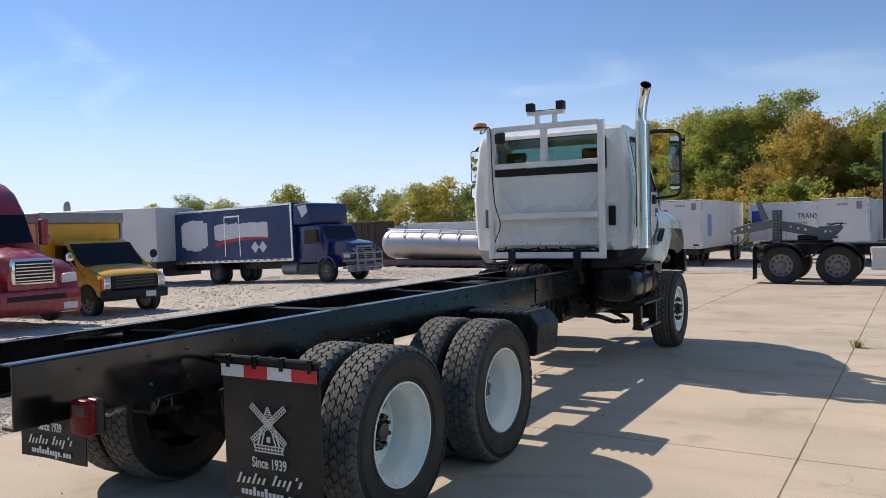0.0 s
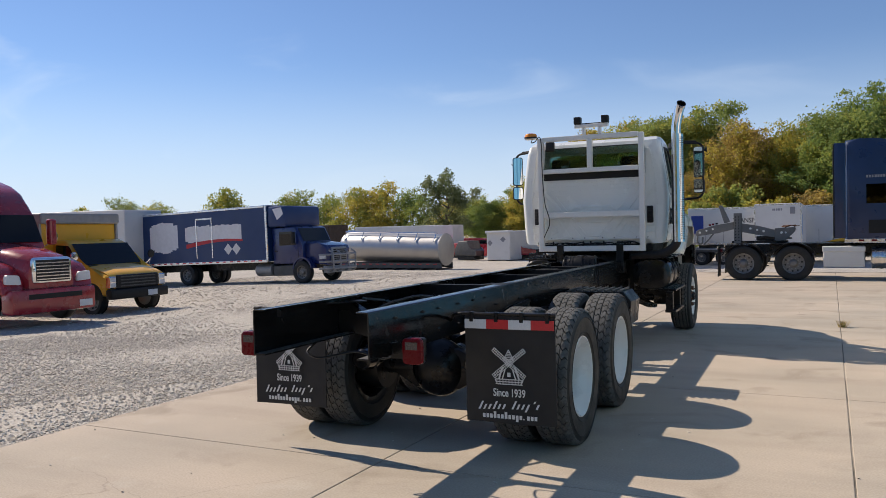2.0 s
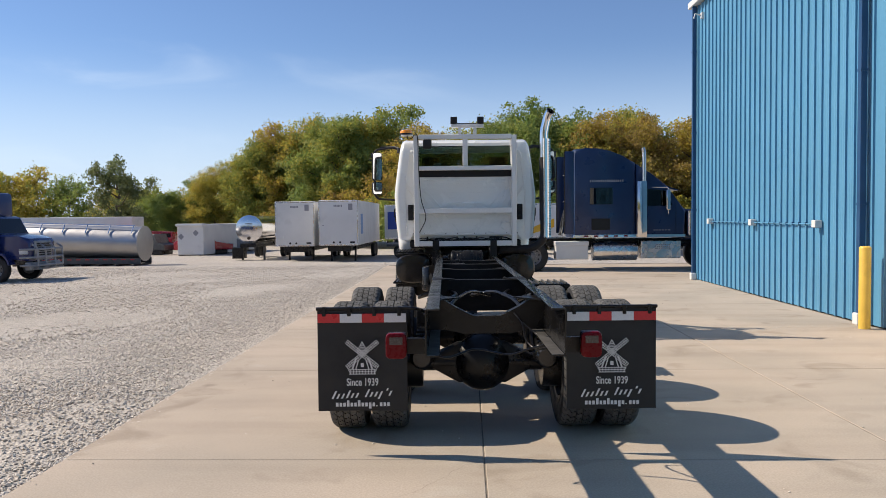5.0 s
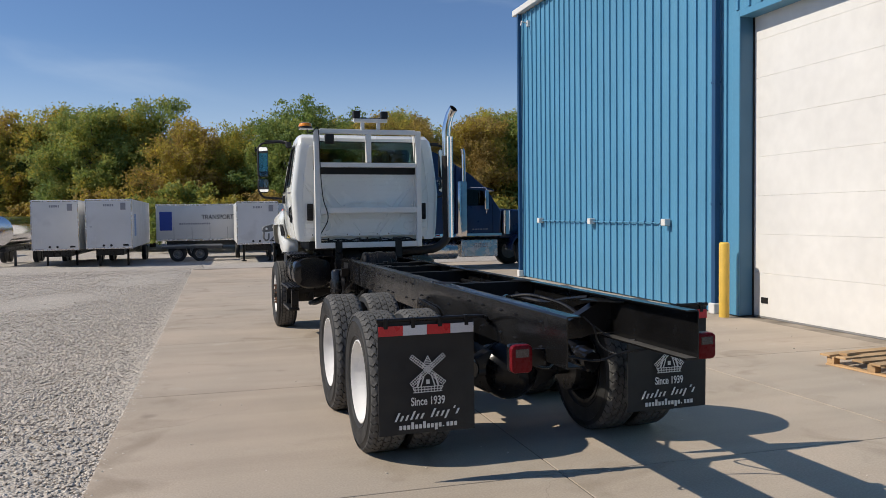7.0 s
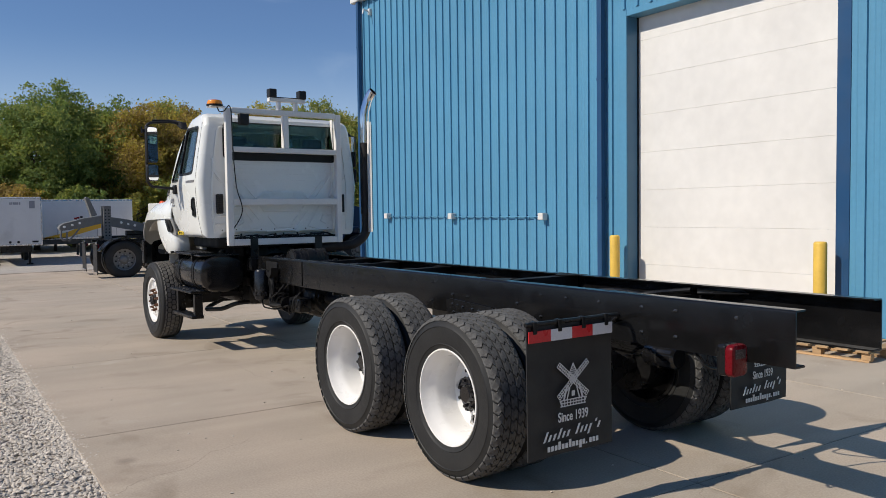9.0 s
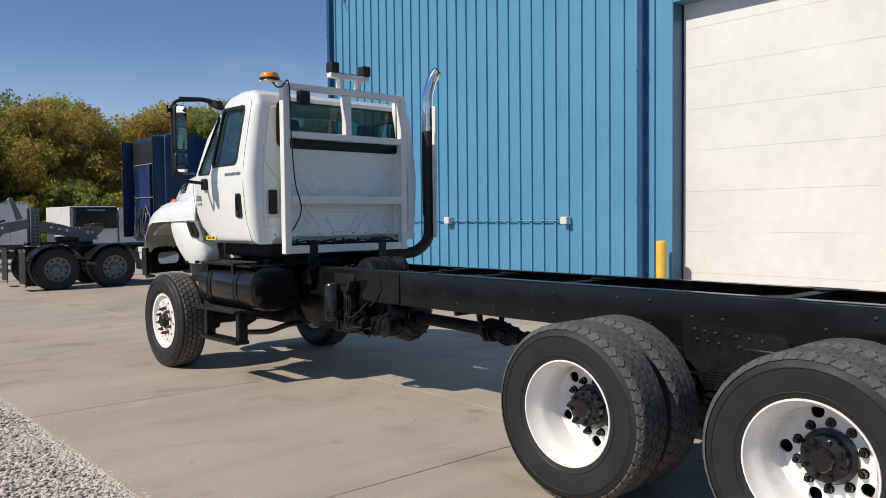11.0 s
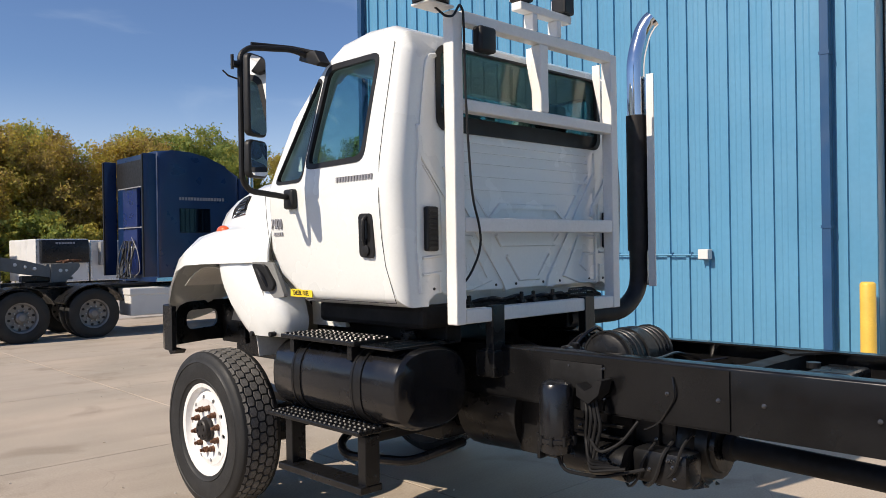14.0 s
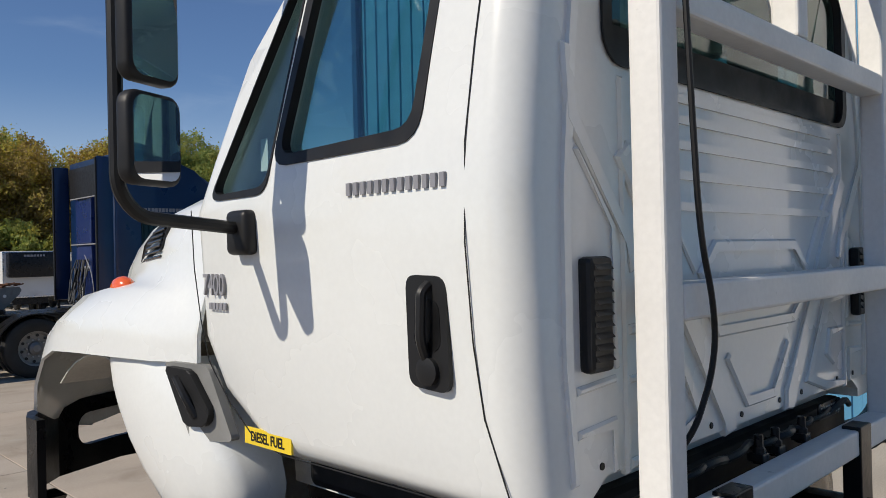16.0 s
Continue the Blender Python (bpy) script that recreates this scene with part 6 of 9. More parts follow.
# hood with fenders
HOOD = [
    (5.972, [(0, 2.195), (0.45, 2.19), (0.82, 2.175), (0.945, 2.125), (0.995, 2.045), (1.024, 1.95), (1.040, 1.88), (1.057, 1.82), (1.072, 1.75), (1.074, 1.67)]),
    (5.995, [(0, 2.20), (0.45, 2.195), (0.82, 2.18), (0.945, 2.13), (0.995, 2.05), (1.022, 1.95), (1.037, 1.88), (1.055, 1.82), (1.07, 1.75), (1.072, 1.67)]),
    (6.20, [(0, 2.225), (0.45, 2.22), (0.81, 2.205), (0.93, 2.15), (0.978, 2.06), (0.998, 1.97), (1.022, 1.905), (1.07, 1.865), (1.112, 1.78), (1.118, 1.665)]),
    (6.45, [(0, 2.215), (0.43, 2.21), (0.79, 2.19), (0.90, 2.135), (0.945, 2.05), (0.962, 1.965), (0.99, 1.91), (1.055, 1.88), (1.122, 1.79), (1.132, 1.66)]),
    (6.70, [(0, 2.18), (0.41, 2.175), (0.75, 2.15), (0.855, 2.09), (0.90, 2.005), (0.915, 1.935), (0.95, 1.895), (1.045, 1.875), (1.127, 1.78), (1.14, 1.655)]),
    (6.95, [(0, 2.125), (0.39, 2.12), (0.70, 2.085), (0.80, 2.02), (0.84, 1.94), (0.855, 1.885), (0.90, 1.862), (1.02, 1.845), (1.12, 1.755), (1.14, 1.645)]),
    (7.10, [(0, 2.075), (0.37, 2.065), (0.65, 2.025), (0.75, 1.95), (0.785, 1.875), (0.80, 1.825), (0.86, 1.81), (0.99, 1.79), (1.105, 1.69), (1.13, 1.60)]),
    (7.22, [(0, 2.025), (0.35, 2.015), (0.60, 1.97), (0.70, 1.89), (0.735, 1.81), (0.75, 1.755), (0.82, 1.74), (0.96, 1.705), (1.085, 1.59), (1.118, 1.49)]),
    (7.32, [(0, 1.97), (0.34, 1.96), (0.56, 1.91), (0.65, 1.83), (0.69, 1.74), (0.70, 1.675), (0.78, 1.65), (0.92, 1.60), (1.05, 1.46), (1.09, 1.37)]),
    (7.48, [(0, 1.87), (0.33, 1.855), (0.50, 1.80), (0.57, 1.72), (0.61, 1.62), (0.64, 1.54), (0.73, 1.50), (0.85, 1.45), (0.95, 1.37), (0.98, 1.30)]),
    (7.66, [(0, 1.70), (0.31, 1.68), (0.44, 1.62), (0.48, 1.54), (0.51, 1.45), (0.56, 1.39), (0.64, 1.36), (0.74, 1.32), (0.82, 1.26), (0.84, 1.22)]),
    (7.72, [(0, 1.40), (0.30, 1.39), (0.42, 1.36), (0.46, 1.33), (0.49, 1.29), (0.52, 1.25), (0.57, 1.23), (0.65, 1.21), (0.70, 1.20), (0.71, 1.19)]),
]
bm = bmx()
loft(bm, [[(-x, y, z) for x, z in reversed(pr)] + [(x, y, z) for x, z in pr[1:]] for y, pr in HOOD])
bmesh.ops.subdivide_edges(bm, edges=bm.edges[:], cuts=1, use_grid_fill=True, smooth=1.0)
thicken(bm, 0.012)
hood = part("hood", bm, M_WHITE, truck, "white sloping hood with flared fenders", smooth=True, angle=50)
for s in (-1, 1):
    # lower rear of the fender
    bm = bmx()
    rings = []
    for z, ya, yb, xo in ((1.682, 6.56, 6.03, 1.105), (1.62, 6.53, 5.99, 1.115), (1.56, 6.50, 5.95, 1.12), (1.50, 6.465, 5.90, 1.12), (1.40, 6.395, 5.84, 1.115), (1.31, 6.315, 5.81, 1.105), (1.24, 6.245, 5.825, 1.09), (1.205, 6.21, 5.86, 1.08)):
        rings.append([(s * 0.80, ya, z), (s * (xo - 0.05), ya, z), (s * (xo - 0.01), ya - 0.02, z), (s * xo, ya - 0.07, z), (s * (xo - 0.005), (ya + yb) / 2, z), (s * (xo - 0.03), yb + 0.08, z), (s * (xo - 0.06), yb + 0.02, z), (s * (xo - 0.10), yb, z), (s * 0.88, yb, z)])
    loft(bm, rings)
    thicken(bm, 0.012)
    fs = part("fender_skirt", bm, M_WHITE, truck, "white lower fender panel", smooth=True, angle=50)
    def follow(b):
        for v in b.verts:
            d = max(0.0, 6.17 - v.co.y)
            v.co.x -= s * (0.13 * d + 0.34 * d * d)

    # plate on the white skirt, the recess's shade put into its grey
    bm = bmx()
    prism(bm, soft_poly([(6.095, 1.672), (5.915, 1.668), (5.83, 1.455), (5.985, 1.445)], 0.02), "x", s * 1.10, s * 1.1265)
    follow(bm)
    part("splash_recess", bm, M_RECESS_SHADE, fs, "grey plate with the shade of the fender's recess in its colour")
    bm = bmx()
    prism(bm, soft_poly([(6.068, 1.662), (5.965, 1.655), (5.89, 1.54), (5.905, 1.495), (5.985, 1.49)], 0.014), "x", s * 1.126, s * 1.146, 0.008)
    follow(bm)
    part("hood_latch", bm, M_PLASTIC, fs, "black rubber hood latch")
    bm = bmx()
    pipe(bm, [(s * 1.143, 6.02, 1.63), (s * 1.153, 5.965, 1.57), (s * 1.140, 5.945, 1.52)], 0.012, 8, 0.02)
    follow(bm)
    part("latch_strap", bm, M_BLACK, fs)
    bm = bmx()
    for y, z in ((6.14, 1.215), (5.92, 1.225)):
        cyl(bm, (s * 1.06, y, z), (s * 1.10, y, z), 0.016, n=10)
    parts("bolt", bm, M_PLASTIC, fs)
    # inner fender liner
    bm = bmx()
    loft(bm, [[(s * x, 6.72 + 0.62 * math.cos(a), 0.98 + 0.66 * math.sin(a)) for a in [radians(52 + 120 * k / 14) for k in range(15)]] for x in (0.58, 0.8, 1.06)])
    thicken(bm, 0.006)
    part("wheel_liner", bm, M_FIBRE, truck, smooth=True)
    bm = bmx()
    prism(bm, [(6.2, 1.2), (7.3, 1.2), (7.1, 1.6), (6.4, 1.6)], "x", s * 0.56, s * 0.58)
    part("inner_panel", bm, M_FIBRE, truck)
    # louvred side vent of the hood, following its taper
    def lean(b):
        for v in b.verts:
            v.co.x -= s * (0.19 * (v.co.y - 6.40) + 0.35 * max(0.0, v.co.z - 2.03))

    VENT = soft_poly([(6.395, 2.115), (6.405, 2.015), (6.70, 1.955), (6.62, 2.045), (6.51, 2.10)], 0.02)
    bm = bmx()
    prism(bm, VENT, "x", s * 0.85, s * 0.966)
    lean(bm)
    hv = part("hood_vent", bm, M_PLASTIC, truck, "black louvred hood side vent")
    for k in range(6):
        bm = bmx()
        z = 2.085 - k * 0.019
        pipe(bm, [(s * 0.969, 6.412, z), (s * 0.969, 6.545 + 0.014 * k, z - 0.012)], 0.005, 6)
        lean(bm)
        part("louvre", bm, M_BLACK_GLOSS, hv)
    bm = bmx()
    lathe(bm, [(0.0, 0.05), (0.02, 0.046), (0.038, 0.03), (0.046, 0.01), (0.046, 0.0)], 18, "z", at=(0, 0, 0))
    part("marker_lamp", bm, M_ORANGE, truck, "orange turn signal on the fender", smooth=True, m=pose(s * 0.985, 6.67, 1.872) @ pose(0, 0, 0, -6, s * 22, 0) @ Matrix.Diagonal((0.9, 1.5, 1, 1)))
    # black wiper-side mirror set
    bm = bmx()
    pipe(bm, [(s * 1.02, 5.50, 2.87), (s * 1.12, 5.53, 2.905), (s * 1.375, 5.58, 2.885), (s * 1.43, 5.585, 2.84), (s * 1.43, 5.585, 2.14), (s * 1.375, 5.60, 2.08), (s * 1.06, 5.655, 2.055)], 0.017, 10, 0.05)
    ma = part("mirror_arm", bm, M_PLASTIC, truck, "black tubular mirror arm", smooth=True, m=pose(s * 0.02, 0.03, 0))
    bm = bmx()
    box(bm, s * 1.045, s * 1.095, 5.60, 5.70, 1.985, 2.105, 0.018, 3)
    part("base", bm, M_PLASTIC, ma, smooth=True)
    bm = bmx()
    prism(bm, [(5.36, 2.815), (5.40, 2.80), (5.58, 2.86), (5.56, 2.905), (5.42, 2.895)], "x", s * 0.97, s * 1.05, 0.012)
    pipe(bm, [(s * 1.0, 5.42, 2.88), (s * 1.10, 5.56, 2.925), (s * 1.34, 5.62, 2.92)], 0.011, 8)
    parts("upper_base", bm, M_PLASTIC, ma, smooth=True)
    for z0, z1, nm, w in ((2.375, 2.83, "flat_mirror", 0.082), (2.145, 2.355, "convex_mirror", 0.084)):
        zc = (z0 + z1) / 2
        mm = pose(s * 1.405, 5.54, zc) @ pose(0, 0, 0, 0, 0, -24 if s > 0 else 22) @ pose(0, 0, -zc)
        bm = bmx()
        prism(bm, round_rect(-w, w, z0, z1, 0.035), "y", -0.02, 0.022, 0.012, 3)
        hd = part(nm, bm, M_PLASTIC, truck, "black mirror head", smooth=True, m=mm, angle=50)
        bm = bmx()
        prism(bm, round_rect(-w + 0.012, w - 0.012, z0 + 0.012, z1 - 0.012, 0.03), "y", -0.0225, -0.0185)
        part("mirror_glass", bm, M_MIRROR, hd, "mirror glass")
    bm = bmx()
    cyl(bm, (s * 1.445, 5.585, 2.78), (s * 1.48, 5.585, 2.78), 0.02, n=10)
    cyl(bm, (s * 1.48, 5.585, 2.75), (s * 1.48, 5.585, 2.83), 0.009, n=8)
    pipe(bm, [(s * 1.45, 5.585, 2.70), (s * 1.50, 5.59, 2.71), (s * 1.525, 5.61, 2.74)], 0.005, 6)
    parts("antenna_mount", bm, M_PLASTIC, ma)
bm = bmx()
prism(bm, [(6.0, 2.19), (6.1, 2.2), (6.1, 2.225), (6.0, 2.225)], "x", -0.8, 0.8)
part("wiper_cowl", bm, M_PLASTIC, truck)

# front bumper
bm = bmx()
outer = [(-1.12, 7.20), (-1.12, 7.32), (-1.08, 7.43), (-0.95, 7.56), (-0.6, 7.70), (0.6, 7.70), (0.95, 7.56), (1.08, 7.43), (1.12, 7.32), (1.12, 7.20)]
inner = [(x * 0.97, y - 0.03 if abs(x) < 1.10 else y) for x, y in outer]
prism(bm, outer + inner[::-1], "z", 1.02, 1.345)
cut = []
for s in (-1, 1):
    c = bmx()
    prism(c, round_rect(min(s * 0.50, s * 0.82), max(s * 0.50, s * 0.82), 1.125, 1.275, 0.06), "y", 7.3, 8.0)
    cut.append(c)
part("bumper", carve(bm, cut), M_BLACK, truck, "black steel front bumper with cut-outs")
bm = bmx()
for s in (-1, 1):
    prism(bm, [(7.22, 1.02), (7.36, 1.02), (7.32, 0.98), (7.25, 0.99)], "x", s * 1.0, s * 1.08)
    box(bm, s * 0.40, s * 0.46, 7.3, 7.66, 1.0, 1.3)
parts("bumper_bracket", bm, M_BLACK, truck)

# the cab and hood stand a hand's width ahead of the rack
for o in truck.children:
    if o not in before_cab:
        o.matrix_basis = pose(0, CAB_AHEAD, 0) @ o.matrix_basis

# lines and fittings lying in the gap under the cab's back wall
rc = random.Random(21)
for k in range(9):
    bm = bmx()
    x = -0.62 + 0.145 * k + rc.uniform(-0.03, 0.03)
    pipe(bm, [(x - 0.10, 4.80, 1.435), (x - 0.03, 4.785 - rc.uniform(0, 0.03), 1.445 + rc.uniform(0, 0.02)), (x + 0.05, 4.79, 1.44 + rc.uniform(0, 0.02)), (x + 0.12, 4.805, 1.43)], rc.uniform(0.006, 0.012), 6, 0.04)
    part("air_line", bm, M_PLASTIC, truck, smooth=True)
for x in (-0.58, -0.13, -0.02, 0.17):
    bm = bmx()
    lathe(bm, [(0.0, 1.40), (0.018, 1.40), (0.018, 1.44), (0.012, 1.445), (0.012, 1.475), (0.0, 1.478)], 10, "z", at=(x, 4.775, 0))
    box(bm, x - 0.022, x + 0.022, 4.755, 4.80, 1.405, 1.428, 0.004)
    part("air_fitting", bm, M_CAST, truck)
bm = bmx()
prism(bm, round_rect(0.36, 0.56, 1.425, 1.475, 0.015), "y", 4.792, 4.797)
grid = part("step_grid", bm, M_CAST, truck, "small perforated black plate")
for q in range(3):
    for k in range(8):
        bm = bmx()
        box(bm, 0.378 + 0.022 * k, 0.391 + 0.022 * k, 4.7905, 4.7925, 1.4345 + 0.0125 * q, 1.4395 + 0.0125 * q)
        part("slot", bm, M_GREY, grid)

# headache rack behind the cab
RY = 4.68
rack = []


def tube(name, x0, x1, z0, z1, y0=RY, y1=RY + 0.075, lab="white square steel tube"):
    b = bmx()
    box(b, x0, x1, y0, y1, z0, z1, 0.008)
    return part(name, b, M_RACK, truck, lab)


for s in (-1, 1):
    tube("rack_post", s * 0.775, s * 0.70, 1.33, 3.0)
tube("rack_rail", -0.699, 0.699, 2.945, 3.012)
tube("rack_rail", -0.699, 0.699, 2.475, 2.54)
tube("rack_rail", -0.699, 0.699, 1.825, 1.905)
tube("rack_rail", -0.699, 0.699, 1.332, 1.41)
tube("rack_post", -0.035, 0.04, 2.541, 2.944)
bm = bmx()
for x in (-0.699, 0.0, 0.689):
    prism(bm, [(RY + 0.076, 2.94), (RY + 0.135, 2.94), (RY + 0.135, 2.86), (RY + 0.076, 2.56)], "x", x - 0.004, x + 0.004)
parts("rack_gusset", bm, M_RACK, truck, "white folded rack gusset")
for x in (-0.45, 0.42):
    bm = bmx()
    box(bm, x - 0.05, x + 0.05, RY - 0.006, RY + 0.05, 1.16, 1.42, 0.004)
    box(bm, x - 0.06, x + 0.06, RY - 0.02, RY + 0.12, 1.02, 1.17, 0.01)
    parts("rack_foot", bm, M_BLACK, truck)
# lamps on the rack
tube("lamp_stand", -0.10, -0.055, 3.013, 3.115)
tube("lamp_stand", 0.13, 0.175, 3.013, 3.115)
tube("lamp_bar", -0.21, 0.28, 3.115, 3.165)
for x in (-0.165, 0.235):
    bm = bmx()
    box(bm, x - 0.05, x + 0.05, RY - 0.02, RY + 0.085, 3.166, 3.272, 0.012)
    lampb = part("work_lamp", bm, M_PLASTIC, truck, "black work lamp")
    bm = bmx()
    box(bm, x - 0.04, x + 0.04, RY + 0.0852, RY + 0.092, 3.176, 3.262, 0.004)
    part("lens", bm, M_TAPE_WHITE, lampb)
bm = bmx()
pipe(bm, [(-0.165, RY + 0.03, 3.17), (0.0, RY + 0.08, 3.175), (0.235, RY + 0.03, 3.17)], 0.012, 8)
part("lamp_wire", bm, M_PLASTIC, truck)
tube("beacon_bracket", -0.965, -0.776, 3.0, 3.014, RY - 0.02, RY + 0.12)
bm = bmx()
lathe(bm, [(0.0, 3.015), (0.095, 3.015), (0.098, 3.035), (0.0, 3.035)], 24, "z", at=(-0.885, RY + 0.05, 0))
bc = part("beacon", bm, M_PLASTIC, truck)
bm = bmx()
lathe(bm, [(0.092, 3.036), (0.09, 3.06), (0.078, 3.082), (0.05, 3.09), (0.0, 3.091)], 24, "z", at=(-0.885, RY + 0.05, 0))
part("amber_dome", bm, M_AMBER, bc, "low amber beacon dome", smooth=True)
bm = bmx()
box(bm, -0.63, -0.50, RY - 0.07, RY + 0.0, 2.795, 2.935, 0.018, 3)
part("rear_work_lamp", bm, M_PLASTIC, truck, "black work lamp below the top tube", smooth=True)
bm = bmx()
pipe(bm, [(-0.86, RY + 0.04, 3.0), (-0.86, RY - 0.03, 2.94), (-0.80, RY - 0.03, 2.95), (-0.74, RY - 0.02, 3.03), (-0.715, RY - 0.02, 3.0), (-0.705, RY - 0.015, 2.9), (-0.702, RY - 0.015, 2.6), (-0.69, RY - 0.02, 2.3), (-0.672, RY - 0.02, 2.08), (-0.655, RY - 0.02, 1.98), (-0.615, RY - 0.02, 1.87), (-0.595, RY - 0.015, 1.78), (-0.61, RY - 0.01, 1.70), (-0.665, RY + 0.0, 1.60), (-0.70, RY + 0.03, 1.54)], 0.0068, 8, 0.05)
part("cable", bm, M_PLASTIC, truck, "black cable hanging down the rack", smooth=True)

# exhaust stack with shield, right side
EX, EY = 1.20, 4.80
bm = bmx()
pipe(bm, [(0.55, EY + 0.15, 1.26), (1.02, EY + 0.02, 1.28), (EX, EY, 1.42), (EX, EY, 1.75)], 0.062, 18, 0.2, False)
cyl(bm, (EX, EY, 1.70), (EX, EY, 2.66), 0.072, n=24)
stack = assembly("exhaust_pipe", "muffler", bm, M_STACK, truck, "dark heat-stained upright exhaust pipe", smooth=True)
bm = bmx()
line = rounded([(EX, EY, 2.64), (EX, EY, 3.06), (EX + 0.045, EY - 0.03, 3.25), (EX + 0.075, EY - 0.065, 3.325), (EX + 0.09, EY - 0.09, 3.35)], 0.12, 8)
pipe(bm, line, 0.064, 24, caps=False)
thicken(bm, 0.004)
part("chrome_tip", bm, M_CHROME, stack, "curved chrome exhaust tip", smooth=True)
bm = bmx()
pipe(bm, line[-3:], lambda q: 0.0605, 20, caps=False)
thicken(bm, 0.001)
part("sooty_bore", bm, M_STACK, stack, "dark lining inside the exhaust tip", smooth=True)
bm = bmx()
loft(bm, [[(EX + 0.098 * math.sin(a), EY - 0.098 * math.cos(a), z) for a in [radians(-6 + 106 * k / 14) for k in range(15)]] for z in (1.45, 2.2, 2.94)])
thicken(bm, 0.003)
sh = part("heat_shield", bm, M_CHROME, truck, "bright perforated steel heat shield", smooth=True)
bm = bmx()
for k in range(58):
    z = 1.49 + k * 0.0246
    for a in (40, 55, 70, 85):
        c = Vector((EX + 0.1 * math.sin(radians(a)), EY - 0.1 * math.cos(radians(a)), z))
        d = Vector((math.sin(radians(a)), -math.cos(radians(a)), 0))
        cyl(bm, c, c + d * 0.0015, 0.0075, n=6)
tagged(part("perforation", bm, M_STACK, sh), "rows of round holes", kind="stuff")
bm = bmx()
box(bm, EX - 0.020, EX - 0.012, EY - 0.150, EY - 0.094, 1.45, 2.94)
part("shield_edge", bm, M_RACK, sh)
# ---- vehicles round the yard ----
M_RIMGREY = mat("dull_alloy_rim", (0.19, 0.187, 0.183), 0.5, metal=0.5, vary=0.15, scale=6)
def plain_wheel(R=0.52, W=0.28, rim=M_ALU, dish=0.02):
    b = bmx()
    h = W / 2
    prof = [(0.29, -h * 0.8), (0.34, -h * 0.92), (0.42, -h), (R - 0.05, -h * 0.95), (R - 0.012, -h * 0.82), (R, -h * 0.6)]
    lathe(b, prof + [(r, -x) for r, x in reversed(prof)], 36, "y")
    tyre = mesh_of(b, "tyre", M_TYRE, True, 40)
    b = bmx()
    lathe(b, [(0.29, -h * 0.8), (0.30, -h * 0.86), (0.27, -h * 0.74), (0.255, -h * 0.2 - dish), (0.20, -h * 0.1 - dish), (0.12, -h * 0.1 - dish), (0.11, -h * 0.5 - dish), (0.06, -h * 0.75 - dish), (0.0, -h * 0.75 - dish)], 28, "y")
    lathe(b, [(0.29, h * 0.8), (0.0, h * 0.6)], 16, "y")
    disc = mesh_of(b, "rim", rim, True, 30)
    b = bmx()
    cyl(b, (0, -h * 0.2 - dish - 0.012, 0), (0, -h * 0.2, 0), 0.026, n=10)
    hole = mesh_of(b, "rim_hole", M_PLASTIC)
    b = bmx()
    cyl(b, (0, -h * 0.1 - dish - 0.045, 0), (0, -h * 0.1 - dish, 0), 0.015, n=6)
    nut = mesh_of(b, "lug_nut", M_GREY)
    return tyre, disc, hole, nut


W_ALU, W_STEEL = plain_wheel(rim=M_RIMGREY), plain_wheel(rim=M_RIMGREY)
W_VAN = plain_wheel(R=0.40, W=0.24, rim=M_GREY)


def add_wheel(parent, x, y, R, set_, flip=False, sc=1.0):
    """A wheel whose face looks to -y, or to +y if flipped, in the frame of its vehicle."""
    m = pose(x, y, R, 0, 0, 180 if flip else 0) @ Matrix.Diagonal((sc, sc, sc, 1))
    w = part("wheel", set_[0], M_TYRE, parent, m=m)
    part("rim", set_[1], M_ALU, w)
    for hx, hz in ring_of(10, 0.225, 0.3):
        part("rim_hole", set_[2], M_PLASTIC, w, m=pose(hx, 0, hz))
    for hx, hz in ring_of(10, 0.15):
        part("lug_nut", set_[3], M_GREY, w, m=pose(hx, 0, hz))


def slab_part(name, parent, material, x0, x1, y0, y1, z0, z1, bev=0.01, lab="", smooth=False):
    b = bmx()
    box(b, x0, x1, y0, y1, z0, z1, bev)
    return part(name, b, material, parent, lab, smooth=smooth)


def side_prism(name, parent, material, pts, y0, y1, bev=0.03, lab="", seg=3):
    b = bmx()
    prism(b, pts, "y", y0, y1, bev, seg)
    return part(name, b, material, parent, lab, smooth=True, angle=40)


def bars(parent, material, x0, x1, y, z, h, n, name="lettering", rows=1, gap=1.6):
    """Writing that cannot be read: plain bars on a face that looks to -y."""
    b = bmx()
    rb = random.Random(int(abs(x0 * 100)) + n)
    for r in range(rows):
        w = (x1 - x0) / n
        for k in range(n):
            box(b, x0 + k * w, x0 + k * w + w * rb.uniform(0.6, 0.85), y - 0.003, y, z - r * h * gap, z + h - r * h * gap)
    return parts(name, b, material, parent)[0]


# blue sleeper tractor standing across the far end of the apron; its frame: x ahead, near side at y = 0
semi = thing("semi_tractor", "dark blue sleeper tractor with a grey towing boom", "truck", pose(-0.10, 22.7, -0.02))
for x in (-2.98, -1.62):
    for y, f in ((0.14, False), (0.48, True), (1.92, False), (2.26, True)):
        add_wheel(semi, x, y, 0.515, W_ALU, f)
side_prism("sleeper", semi, M_NAVY, [(-0.26, 1.10), (1.72, 1.10), (1.72, 3.50), (1.35, 3.72), (0.9, 3.90), (0.53, 3.98), (0.1, 4.0), (-0.26, 3.96)], 0.06, 2.38, 0.10)
cabp = side_prism("cab", semi, M_NAVY, [(1.725, 1.10), (3.30, 1.10), (3.34, 1.95), (2.98, 2.42), (2.74, 2.76), (2.35, 3.07), (1.95, 3.35), (1.725, 3.49)], 0.10, 2.34, 0.08)
